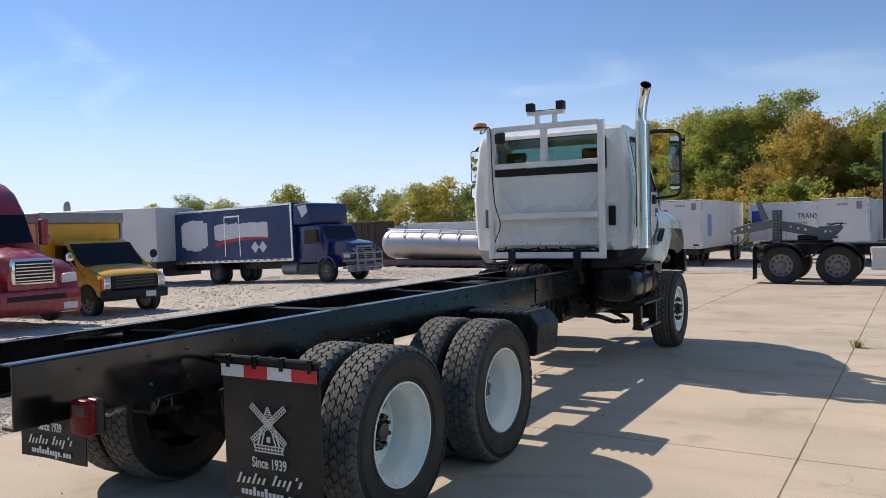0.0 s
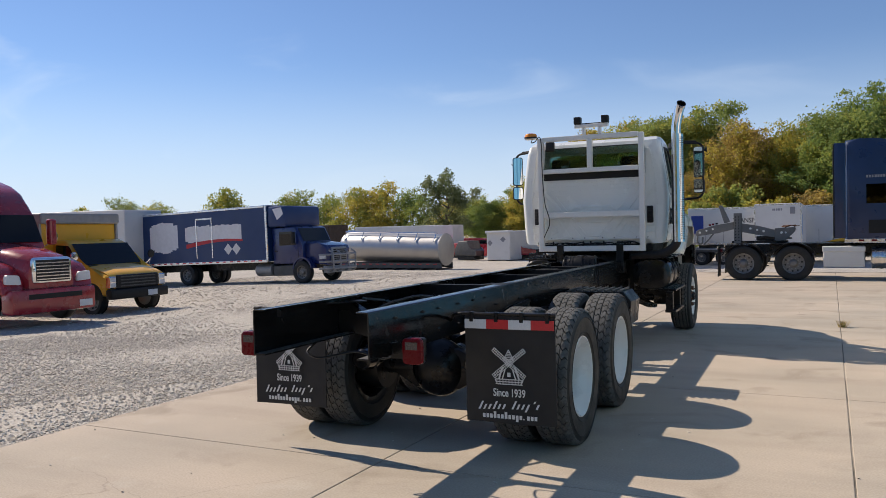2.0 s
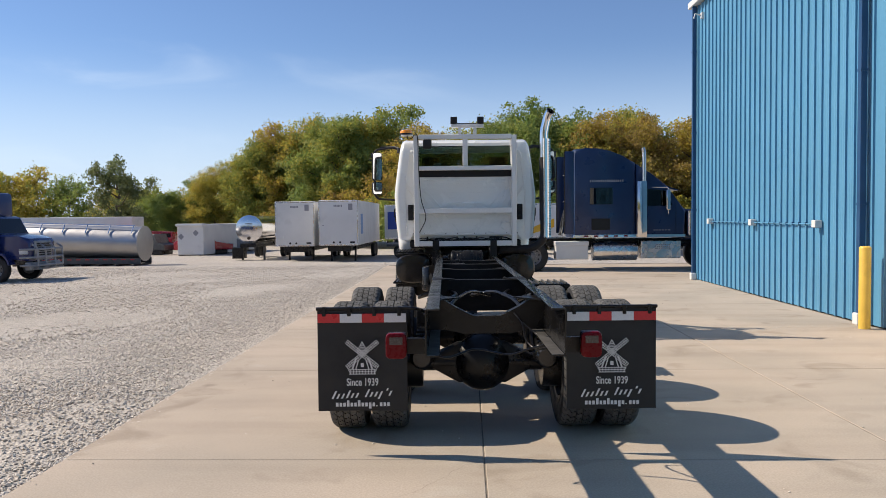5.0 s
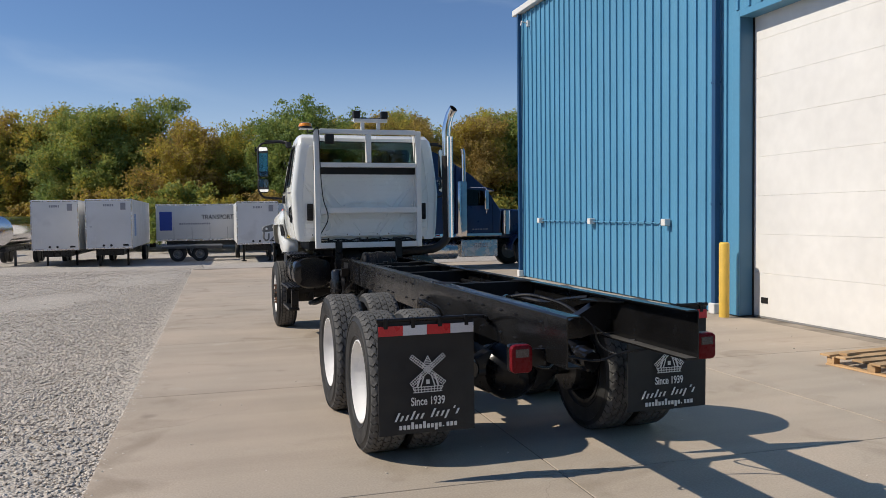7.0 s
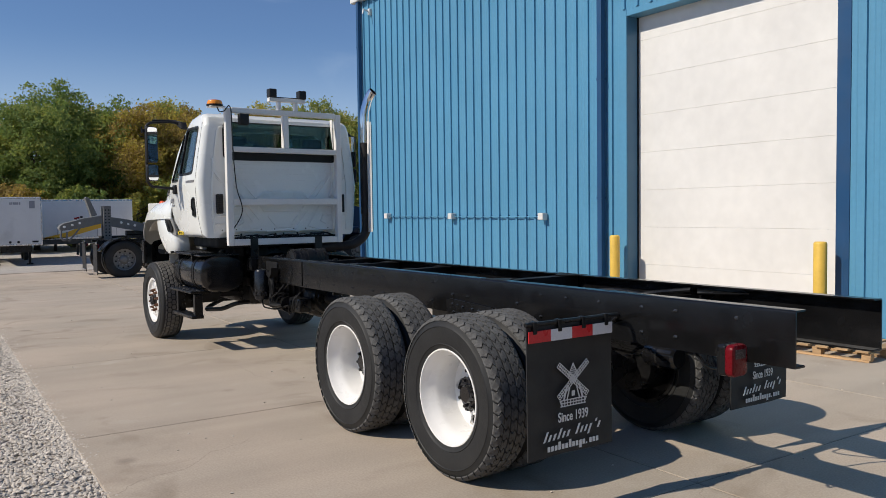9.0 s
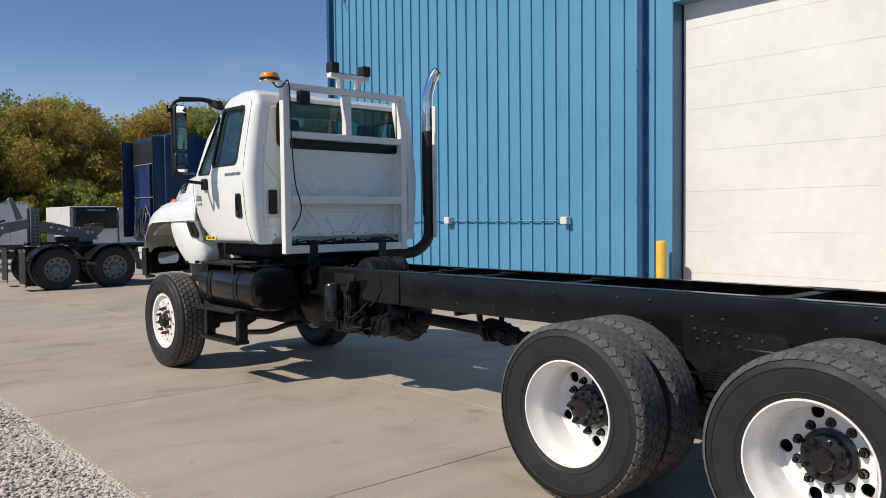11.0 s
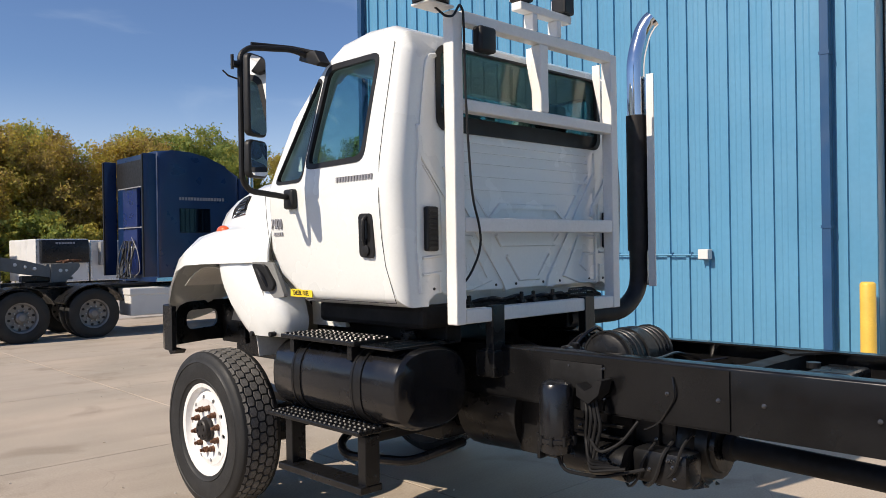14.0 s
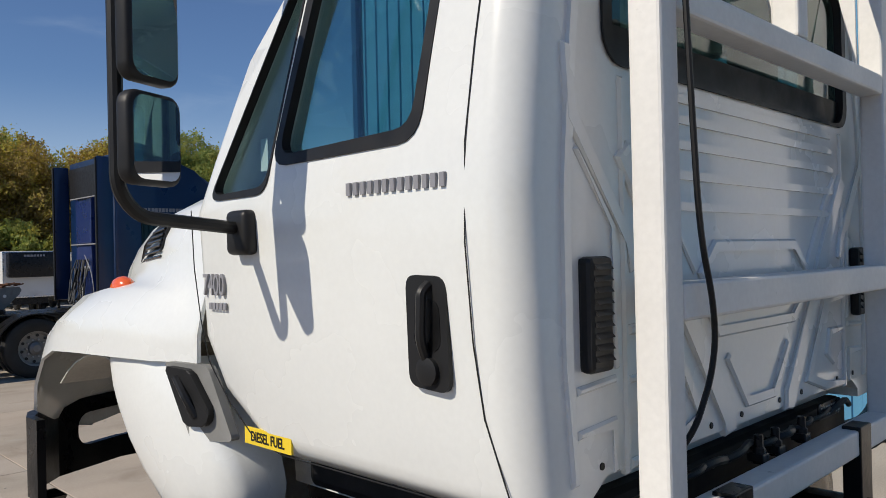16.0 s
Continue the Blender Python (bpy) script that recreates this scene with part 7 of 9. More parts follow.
side_prism("hood", semi, M_NAVY, [(3.35, 1.0), (5.7, 1.0), (5.75, 1.55), (5.5, 1.80), (4.4, 1.96), (3.35, 2.02)], 0.45, 2.0, 0.10)
b = bmx()
arch = [(4.35 + 0.72 * math.cos(radians(a)), 0.62 + 0.66 * math.sin(radians(a))) for a in range(0, 181, 15)]
prism(b, arch + [(x * 0.94 + 4.35 * 0.06, z * 0.94 + 0.03) for x, z in reversed(arch)], "y", 0.02, 0.6)
part("fender", b, M_NAVY, semi, smooth=True)
add_wheel(semi, 4.35, 0.18, 0.515, W_ALU)
add_wheel(semi, 4.35, 2.22, 0.515, W_ALU, True)
for y in (0.78, 1.62):
    slab_part("frame_rail", semi, M_BLACK, -3.55, 5.4, y, y + 0.08, 0.78, 1.04)
for x0, x1, z0, z1 in ((0.25, 0.98, 2.18, 2.72),):
    slab_part("sleeper_window", semi, M_DARK_GLASS, x0, x1, 0.045, 0.058, z0, z1, 0.004)
slab_part("vent_panel", semi, M_PLASTIC, 0.30, 0.90, 0.045, 0.058, 1.35, 1.72, 0.004)
b = bmx()
prism(b, soft_poly([(1.98, 2.12), (2.92, 2.12), (2.66, 2.62), (2.1, 2.66)], 0.05), "y", 0.082, 0.098)
part("door_window", b, M_DARK_GLASS, cabp)
b = bmx()
pipe(b, [(1.80, 0.094, 1.2), (1.80, 0.094, 2.75)], 0.006, 6)
pipe(b, [(3.02, 0.094, 1.2), (3.02, 0.094, 2.2)], 0.006, 6)
parts("door_seam", b, M_PLASTIC, cabp)
bars(semi, M_GREY_DECAL, 0.25, 1.35, 0.058, 2.90, 0.07, 16)
bars(semi, M_GREY_DECAL, 2.3, 2.85, 0.098, 1.32, 0.03, 6)
slab_part("fairing_strip", semi, M_CHROME, -0.30, 3.3, 0.02, 0.055, 1.11, 1.20, 0.005, "bright trim strip with red marker lamps")
for k in range(5):
    slab_part("marker_lamp", semi, M_RED_LENS, 0.05 + k * 0.32, 0.19 + k * 0.32, 0.012, 0.02, 1.13, 1.18, 0.004)
b = bmx()
cyl(b, (0.38, 0.42, 0.66), (1.80, 0.42, 0.66), 0.31, n=28)
ft = part("fuel_tank", b, M_ALU, semi, "polished aluminium fuel tank", smooth=True)
for x in (0.62, 1.52):
    b = bmx()
    lathe(b, [(0.312, -0.03), (0.322, -0.03), (0.322, 0.03), (0.312, 0.03)], 28, "x", at=(x, 0.42, 0.66))
    part("tank_strap", b, M_CHROME, ft, smooth=True)
tb = slab_part("tool_box", semi, M_TRAILER, -0.85, 0.20, 0.10, 0.75, 0.40, 0.98, 0.03, "pale grey metal tool box")
slab_part("box_lid", tb, M_TRAILER, -0.87, 0.22, 0.08, 0.77, 0.84, 0.99, 0.02)
bb2 = slab_part("battery_box", semi, M_ALU, 1.90, 3.18, 0.10, 0.75, 0.42, 0.98, 0.02, "aluminium step box")
bars(bb2, M_GREY_DECAL, 2.35, 2.85, 0.098, 0.84, 0.035, 8, rows=3)
slab_part("stack_shield", semi, M_CHROME, 1.74, 2.06, -0.10, 0.02, 1.10, 2.92, 0.03, "chrome exhaust shield", True)
b = bmx()
pipe(b, [(1.97, -0.03, 2.6), (1.97, -0.03, 3.85), (1.93, -0.03, 3.98)], 0.065, 14, 0.1)
part("exhaust_pipe", b, M_CHROME, semi, smooth=True)
for x, z0, z1 in ((2.70, 1.98, 2.62),):
    b = bmx()
    box(b, x - 0.08, x + 0.06, -0.28, -0.06, z0, z1, 0.03)
    part("mirror", b, M_CHROME, semi, smooth=True)
    b = bmx()
    pipe(b, [(x - 0.45, 0.1, 2.72), (x, -0.2, 2.70), (x, -0.2, 1.86), (x, 0.1, 1.80)], 0.014, 8, 0.05)
    parts("mirror_arm", b, M_CHROME, semi)
b = bmx()
prism(b, [(2.62, 2.72), (3.12, 2.60), (3.12, 2.64), (2.62, 2.80)], "y", 0.2, 2.2)
part("sun_visor", b, M_NAVY, semi)
b = bmx()
cyl(b, (3.55, 0.30, 1.15), (3.55, 0.30, 1.95), 0.17, n=20)
part("air_cleaner", b, M_CHROME, semi, smooth=True)
# back of the sleeper: black sheet as dark recess, lit panels in lighter blue, hanging lines
slab_part("back_wall", semi, M_PLASTIC, -0.275, -0.262, 0.14, 2.30, 3.25, 3.85, 0.004, "flat black sheet standing in for the dark recess under the roof fairing")
slab_part("back_panel", semi, M_BLUE_CAB, -0.36, -0.262, 0.92, 1.72, 1.25, 2.30, 0.02, "lower back panel, its lit look put into a lighter blue")
slab_part("back_panel", semi, M_BLUE_CAB, -0.36, -0.262, 0.92, 1.72, 2.33, 3.22, 0.02, "upper back panel, its lit look put into a lighter blue")
slab_part("side_fairing", semi, M_NAVY, -0.55, -0.262, 0.06, 0.10, 1.22, 3.90, 0.015, "blue side fairing", True)
slab_part("side_fairing", semi, M_NAVY, -0.55, -0.262, 2.34, 2.38, 1.22, 3.90, 0.015, "blue side fairing", True)
slab_part("fairing_edge", semi, M_PLASTIC, -0.58, -0.551, 0.05, 0.11, 1.22, 3.88, 0.008, "black rubber fairing edge")
slab_part("fairing_edge", semi, M_PLASTIC, -0.58, -0.551, 2.33, 2.39, 1.22, 3.88, 0.008, "black rubber fairing edge")
slab_part("grab_bar", semi, M_GREY, -0.40, -0.37, 0.5, 1.9, 3.20, 3.225, 0.006)
slab_part("grab_bar", semi, M_GREY, -0.40, -0.37, 0.5, 1.9, 2.30, 2.325, 0.006)
for y in (1.05, 1.18):
    b = bmx()
    lathe(b, [(0.0, -0.03), (0.04, -0.03), (0.045, 0.0)], 12, "x", at=(-0.362, y, 1.85))
    part("coupling", b, M_TAPE_WHITE, semi)
rb = random.Random(8)
for k in range(9):
    b = bmx()
    y = 0.95 + k * 0.08
    pipe(b, [(-0.40, y, 2.02), (-0.48, y + rb.uniform(-0.15, 0.15), 1.7), (-0.55, y + rb.uniform(-0.35, 0.35), 1.22), (-0.6, y + rb.uniform(-0.35, 0.35), 1.16), (-0.5, y + rb.uniform(-0.2, 0.2), 1.45), (-0.42, y + 0.05, 1.85)], 0.013, 6, 0.15)
    part("air_hose", b, M_PLASTIC if k % 4 else M_DARKGREY, semi)
b = bmx()
pipe(b, [(-0.42, 0.95, 1.2), (-0.5, 0.4, 1.35), (-0.5, 0.55, 1.8), (-0.42, 1.1, 2.1)], 0.010, 6, 0.25)
part("air_hose", b, M_GREY, semi, "pale grey air hose")
for x in (-2.98, -1.62):
    b = bmx()
    arc2 = [(x + 0.66 * math.cos(radians(a)), 0.5 + 0.62 * math.sin(radians(a))) for a in range(25, 156, 13)]
    prism(b, arc2 + [(p * 0.985 + x * 0.015, q - 0.02) for p, q in reversed(arc2)], "y", -0.02, 0.64)
    part("quarter_fender", b, M_BLACK, semi, smooth=True)
slab_part("deck_plate", semi, M_BLACK, -2.3, -0.3, 0.5, 1.95, 1.045, 1.08)
for y in (0.0, 1.80):
    slab_part("mud_flap", semi, M_FLAP, -3.70, -3.68, y, y + 0.58, 0.12, 1.0, 0.004)
    slab_part("flap_weight", semi, M_CHROME, -3.715, -3.702, y, y + 0.58, 0.12, 0.20, 0.004)
    slab_part("flap_bracket", semi, M_CHROME, -3.72, -3.68, y, y + 0.58, 0.95, 1.02, 0.004)
for y in (0.2, 0.4, 2.0, 2.2):
    b = bmx()
    lathe(b, [(0.0, -0.02), (0.055, -0.02), (0.055, 0.02), (0.0, 0.02)], 12, "x", at=(-3.62, y, 0.9))
    part("tail_lamp", b, M_RED_LENS, semi)
# towing boom: cranked side plates, pin post, tilt arm, hook and heaped chain
BOOM_ARM = [(-4.48, 1.40), (-4.46, 1.47), (-4.38, 1.53), (-3.84, 1.67), (-3.34, 1.75), (-3.34, 1.53), (-3.84, 1.41), (-4.20, 1.36), (-4.44, 1.33)]
BOOM_TAIL = [(-3.12, 1.70), (-2.66, 1.62), (-2.17, 1.48), (-2.17, 1.26), (-2.66, 1.34), (-3.12, 1.44)]
BOOM_END = [(-2.165, 1.53), (-1.62, 1.56), (-1.58, 1.50), (-1.62, 1.42), (-1.92, 1.12), (-2.165, 1.12)]
b = bmx()
prism(b, BOOM_ARM, "y", 0.98, 1.36, 0.012)
boom = part("boom_arm", b, M_BOOM, semi, "grey steel towing boom")
for y in (0.98, 1.30):
    b = bmx()
    prism(b, BOOM_TAIL, "y", y, y + 0.06)
    part("tail_plate", b, M_BOOM, boom)
    b = bmx()
    prism(b, BOOM_END, "y", y - 0.03, y + 0.09)
    part("end_plate", b, M_BOOM, boom)
    b = bmx()
    box(b, -3.33, -3.125, y - 0.06, y + 0.04, 1.082, 2.02, 0.008)
    part("pin_post", b, M_BOOM, boom)
slab_part("floor_plate", boom, M_BOOM, -2.16, -1.70, 1.07, 1.27, 1.20, 1.26, 0.004)
slab_part("base_bar", boom, M_BLACK, -3.4, -1.95, 0.99, 1.35, 1.09, 1.16, 0.006)
slab_part("tail_block", boom, M_BLACK, -2.70, -2.15, 1.05, 1.29, 1.17, 1.30, 0.02)
for k in range(9):
    for dx in (0.0, 0.09):
        b = bmx()
        lathe(b, [(0.0, 0.916), (0.020, 0.916), (0.020, 0.9195)], 10, "y", at=(-3.275 + dx, 0, 1.18 + k * 0.09))
        part("pin_hole", b, M_PLASTIC, semi)
for x, z, r in ((-4.34, 1.44, 0.035), (-4.14, 1.49, 0.03), (-3.95, 1.54, 0.03), (-2.85, 1.54, 0.035), (-2.66, 1.49, 0.03), (-2.48, 1.45, 0.035), (-1.98, 1.40, 0.04), (-1.86, 1.40, 0.03)):
    b = bmx()
    lathe(b, [(0.0, 0.944), (r * 0.7, 0.944), (r, 0.95), (r, 0.979)], 12, "y", at=(x, 0, z))
    part("boom_hole", b, M_PRINT, semi, "pale worn pin hole")
b = bmx()
prism(b, [(-3.78, 2.24), (-3.74, 2.28), (-3.68, 2.27), (-3.47, 1.76), (-3.62, 1.72)], "y", 1.05, 1.29, 0.01)
part("tilt_arm", b, M_BOOM, boom)
b = bmx()
prism(b, [(-3.90, 1.42), (-3.96, 1.40), (-4.26, 1.05), (-4.21, 1.03)], "y", 1.0, 1.08)
part("brace", b, M_BOOM, boom)
b = bmx()
pipe(b, [(-4.42, 1.05, 1.36), (-4.44, 1.05, 1.15), (-4.36, 1.05, 1.06), (-4.28, 1.05, 1.10), (-4.27, 1.05, 1.30)], 0.028, 8, 0.05)
part("hook", b, M_BOOM, boom)
rh = random.Random(3)
for k in range(8):
    b = bmx()
    x = -2.02 + rh.uniform(0, 0.42)
    pipe(b, [(x + rh.uniform(-0.14, 0.14), 1.0 + rh.uniform(0, 0.32), 1.56 + rh.uniform(0, 0.06)) for _ in range(3)], 0.018, 6)
    part("chain", b, M_RUST, boom, "rusty chain")
for k, (x, mt) in enumerate(((-4.08, M_RED_LENS), (-4.0, M_RED_LENS), (-3.9, M_PLASTIC))):
    slab_part("boom_lamp", boom, mt, x, x + 0.07, 1.0 + 0.1 * k, 1.08 + 0.1 * k, 1.645 + 0.02 * k, 1.70 + 0.02 * k, 0.012)
b = bmx()
lathe(b, [(0.0, 1.09), (0.5, 1.09), (0.5, 1.16), (0.0, 1.17)], 20, "z", at=(-2.3, 1.2, 0))
part("fifth_wheel", b, M_BLACK, semi)


def box_trailer(name, label, x0, x1, y0, y1, zg, top, nose_detail, group="white box trailers"):
    """A box trailer along y whose nose looks to -y."""
    t = thing(name, label, "trailer", pose(0, 0, 0), group=group)
    fl = zg + 1.13
    body = slab_part("body", t, M_TRAILER, x0, x1, y0, y1, fl, top, 0.05)
    for x in (x0 - 0.012, x1 - 0.05):
        slab_part("corner_post", body, M_ALU, x, x + 0.062, y0 - 0.012, y0 + 0.05, fl, top - 0.02, 0.01)
    slab_part("top_rail", body, M_ALU, x0 + 0.05, x1 - 0.05, y0 - 0.012, y0 + 0.03, top - 0.10, top - 0.03, 0.01)
    slab_part("bottom_rail", body, M_ALU, x0 + 0.05, x1 - 0.05, y0 - 0.012, y0 + 0.03, fl, fl + 0.09, 0.01)
    n = int((y1 - y0) / 1.2)
    b = bmx()
    for k in range(n):
        for x in (x0 - 0.004, x1 - 0.004):
            box(b, x, x + 0.008, y0 + 0.6 + k * 1.2, y0 + 0.64 + k * 1.2, fl + 0.1, top - 0.1)
    parts("side_seam", b, M_TRAILER, body)
    for x in (x0 + 0.45, x1 - 0.45):
        b = bmx()
        box(b, x - 0.06, x + 0.06, y0 + 2.0, y0 + 2.12, zg + 0.05, fl)
        box(b, x - 0.16, x + 0.16, y0 + 1.9, y0 + 2.22, zg, zg + 0.06)
        parts("landing_gear", b, M_BLACK, t)
    for y in (y1 - 1.4, y1 - 2.7):
        for x in (x0 + 0.18, x1 - 0.18):
            b = bmx()
            lathe(b, [(0.0, -0.14), (0.3, -0.14), (0.48, -0.13), (0.51, -0.08), (0.51, 0.08), (0.48, 0.13), (0.0, 0.13)], 24, "x", at=(x, y, zg + 0.51))
            part("wheel", b, M_TYRE, t, smooth=True)
    slab_part("underframe", t, M_BLACK, x0 + 0.5, x1 - 0.5, y0 + 0.3, y1 - 0.3, fl - 0.38, fl - 0.005, 0.02)
    if nose_detail:
        cx = (x0 + x1) / 2
        bars(body, M_GREY_DECAL, cx - 0.28, cx + 0.28, y0 - 0.001, top - 0.42, 0.13, 6)
        slab_part("placard", body, M_GREY_DECAL, x1 - 0.60, x1 - 0.32, y0 - 0.012, y0 - 0.002, top - 0.62, top - 0.22, 0.002)
        slab_part("box", body, M_TRAILER, x0 + 0.28, x0 + 0.52, y0 - 0.05, y0 - 0.001, fl + 0.40, fl + 0.68, 0.01)
        b = bmx()
        for k, x in enumerate((cx - 0.3, cx + 0.1)):
            lathe(b, [(0.0, -0.03), (0.06, -0.03), (0.07, 0.0)], 12, "y", at=(x, y0 - 0.004, fl + 0.2))
        parts("air_coupling", b, M_PLASTIC, body)
        slab_part("sign_plate", body, M_PLASTIC, x1 - 0.5, x1 - 0.2, y0 - 0.012, y0 - 0.002, fl + 0.16, fl + 0.26, 0.002)
    return t, body, fl


_, b1, f1 = box_trailer("box_trailer", "weathered white box trailer parked nose out on gravel", -16.28, -13.75, 48.0, 60.0, -1.10, 2.95, True)
_, b2, f2 = box_trailer("box_trailer", "white box trailer with light blue stripe on its side", -13.17, -10.70, 46.6, 59.0, -1.02, 2.97, True)
slab_part("stripe", b2, M_LIGHTBLUE_DECAL, -10.696, -10.690, 48.0, 49.0, f2 + 0.7, f2 + 2.0, 0.001, "light blue printed stripe")
bars(b2, M_GREY_DECAL, -12.95, -12.8, 46.599, f2 + 1.25, 0.05, 1)
_, b3, f3 = box_trailer("box_trailer", "white box trailer parked alone, nose out", -4.80, -2.27, 48.0, 57.6, -0.98, 2.80, True)
slab_part("stripe", b3, M_LIGHTBLUE_DECAL, -2.266, -2.260, 49.2, 50.0, f3 + 0.8, f3 + 2.0, 0.001, "light blue printed stripe")
t4, b4, f4 = box_trailer("box_trailer", "white refrigerated trailer with a black cooling unit", 5.98, 8.79, 54.0, 59.4, -1.05, 2.56, False)
slab_part("cooling_unit", t4, M_BLACK, 6.12, 8.68, 53.45, 53.99, f4 + 1.09, 2.50, 0.08, "black cooling unit on the nose", True)
bars(t4, M_GREY_DECAL, 6.85, 7.95, 53.449, 2.26, 0.11, 7)
t5, b5, f5 = box_trailer("box_trailer", "white refrigerated trailer beside another", 9.0, 11.5, 54.2, 66.0, -1.05, 2.48, False)
slab_part("cooling_unit", t5, M_GREY, 9.4, 11.1, 53.7, 54.19, f5 + 0.9, 2.4, 0.08, "grey cooling unit on the nose", True)

# long trailer seen from its side
lt = thing("box_trailer", "long white freight trailer with blue lettering, side on", "trailer", pose(0, 0, 0), group="white box trailers")
zl = -1.02
lb = slab_part("body", lt, M_TRAILER, -10.2, 4.6, 58.0, 60.6, zl + 1.2, 2.85, 0.05)
slab_part("bottom_rail", lb, M_ALU, -10.2, 4.6, 57.985, 58.0, zl + 1.2, zl + 1.33, 0.002)
slab_part("top_rail", lb, M_ALU, -10.2, 4.6, 57.985, 58.0, 2.74, 2.84, 0.002)
slab_part("blue_panel", lb, M_BLUE_DECAL, -9.95, -9.1, 57.985, 57.999, 0.95, 2.3, 0.001, "dark blue printed panel")
letters("TRANSPORTATION", 0.47, lb, M_DARKGREY, pose(-5.3, 57.99, 1.88) @ pose(0, 0, 0, 90, 0, 0), depth=0.002, bold=0.008, wide=0.85)
bars(lb, M_GREY_DECAL, -8.6, -6.4, 57.999, 1.36, 0.13, 14)
b = bmx()
prism(b, [(-1.9, 0.20), (-1.0, 0.19), (0.24, 0.26), (1.52, 0.62), (2.9, 1.02), (2.9, 1.68), (1.53, 1.14), (0.42, 0.66), (-1.0, 0.32)], "y", 57.985, 57.999)
part("swoosh", b, M_GOLD, lb, "gold printed swoosh")
b = bmx()
for k in range(11):
    box(b, -9.0 + k * 1.25, -8.97 + k * 1.25, 57.99, 58.0, zl + 1.34, zl + 2.2)
parts("side_seam", b, M_GREY, lb)
slab_part("underframe", lt, M_DARKGREY, -9.5, 4.2, 58.4, 60.2, zl + 0.85, zl + 1.195, 0.02)
for x in (-8.9, -7.6):
    add_wheel(lt, x, 58.3, zl + 0.51, W_STEEL)
slab_part("landing_gear", lt, M_DARKGREY, 1.2, 1.35, 58.6, 58.75, zl, zl + 0.9, 0.01)
slab_part("landing_gear", lt, M_DARKGREY, 1.2, 1.35, 59.9, 60.05, zl, zl + 0.9, 0.01)
# flatbed frame standing before it
fbt = thing("trailer_chassis", "low dark steel trailer frame on gravel", "trailer", pose(-7.6, 53.5, lot_height(-7.6, 53.5)))
slab_part("deck", fbt, M_DARKGREY, -1.9, 1.9, -1.0, 1.0, 0.85, 1.08, 0.02)
slab_part("rub_rail", fbt, M_GREY, -1.95, 1.95, -1.02, -1.001, 1.0, 1.09, 0.01)
for x in (-0.9, 0.5):
    add_wheel(fbt, x, -0.75, 0.5, W_STEEL)
    add_wheel(fbt, x, 0.75, 0.5, W_STEEL, True)

# white box body standing on the ground
wb = thing("cargo_container", "white truck box body standing on gravel", "container", pose(-26.25, 60.0, -1.07, 0, 0, -6))
bd = slab_part("body", wb, M_TRAILER, -0.98, 1.25, 0, 11.5, 0.08, 2.55, 0.06)
slab_part("cap", wb, M_TRAILER, -1.01, 1.28, -0.25, 0.6, 2.38, 2.60, 0.05)
slab_part("skid", wb, M_DARKGREY, -0.9, -0.75, 0, 11.5, 0, 0.08)
slab_part("skid", wb, M_DARKGREY, 0.85, 1.0, 0, 11.5, 0, 0.08)
for x, z in ((-0.66, 1.55), (0.6, 1.85)):
    b = bmx()
    prism(b, [(x, z - 0.26), (x + 0.26, z), (x, z + 0.26), (x - 0.26, z)], "y", -0.006, -0.001)
    part("placard", b, M_GREY_DECAL, bd)
# polished tank trailer behind it
tk = thing("tank_trailer", "polished round tank trailer among white trailers", "trailer", pose(-18.56, 50.0, lot_height(-18.56, 52.0)) @ Matrix.Diagonal((1.08, 1.08, 1.08, 1)))
b = bmx()
lathe(b, [(0.0, -0.06), (0.4, -0.045), (0.72, 0.0), (0.80, 0.02), (0.855, 0.03), (0.855, 0.07), (0.835, 0.09), (0.835, 8.0), (0.0, 8.1)], 40, "y", at=(0, 0, 2.0))
part("tank", b, M_TANK_BRIGHT, tk, smooth=True, angle=40)
b = bmx()
for k in range(5):
    box(b, -0.22 + k * 0.09, -0.15 + k * 0.09, -0.05, -0.035, 2.28, 2.36)
parts("lettering", b, M_DARKGREY, tk)
b = bmx()
cyl(b, (0, -0.1, 1.42), (0, -0.02, 1.42), 0.10, n=14)
part("valve", b, M_BROWN, tk, smooth=True)
slab_part("subframe", tk, M_BLACK, -0.5, 0.5, -0.3, 7.5, 0.85, 1.1, 0.02)
for x in (-0.7, 0.7):
    slab_part("landing_leg", tk, M_DARKGREY, x - 0.06, x + 0.06, 0.9, 1.02, 0.0, 0.9, 0.01)
slab_part("cabinet", tk, M_BLACK, -1.0, -0.3, -0.3, 0.5, 0.15, 0.85, 0.02)
for y in (5.4, 6.7):
    for x in (-0.9, 0.9):
        b = bmx()
        lathe(b, [(0.0, -0.14), (0.48, -0.13), (0.51, -0.08), (0.51, 0.08), (0.48, 0.13), (0.0, 0.13)], 20, "x", at=(x, y, 0.51))
        part("wheel", b, M_TYRE, tk, smooth=True)

# long polished tank body lying on a rail
at = thing("storage_tank", "dented polished aluminium tank body on steel runners", "tank", pose(-26.95, 44.0, -0.87, 0, 0, -3) @ Matrix.Diagonal((1.07, 1.07, 1.05, 1)))
b = bmx()
ring = [(0.98 * math.cos(a), 0.95 * math.sin(a)) for a in [2 * math.pi * k / 36 for k in range(36)]]
rings = []
for x, k in ((-3.9, 0.55), (-3.82, 0.82), (-3.6, 0.97), (-3.4, 1.0), (-1.5, 1.0), (0.0, 1.01), (1.5, 0.99), (3.3, 0.99), (3.52, 0.99), (3.53, 1.06), (3.58, 1.06), (3.59, 0.9), (3.61, 0.4)):
    rings.append([(x, y * k, 1.36 - 0.034 * x + z * k) for y, z in ring])
loft(b, rings, close=True, cap=True)
part("tank", b, M_TANK, at, smooth=True, angle=50)
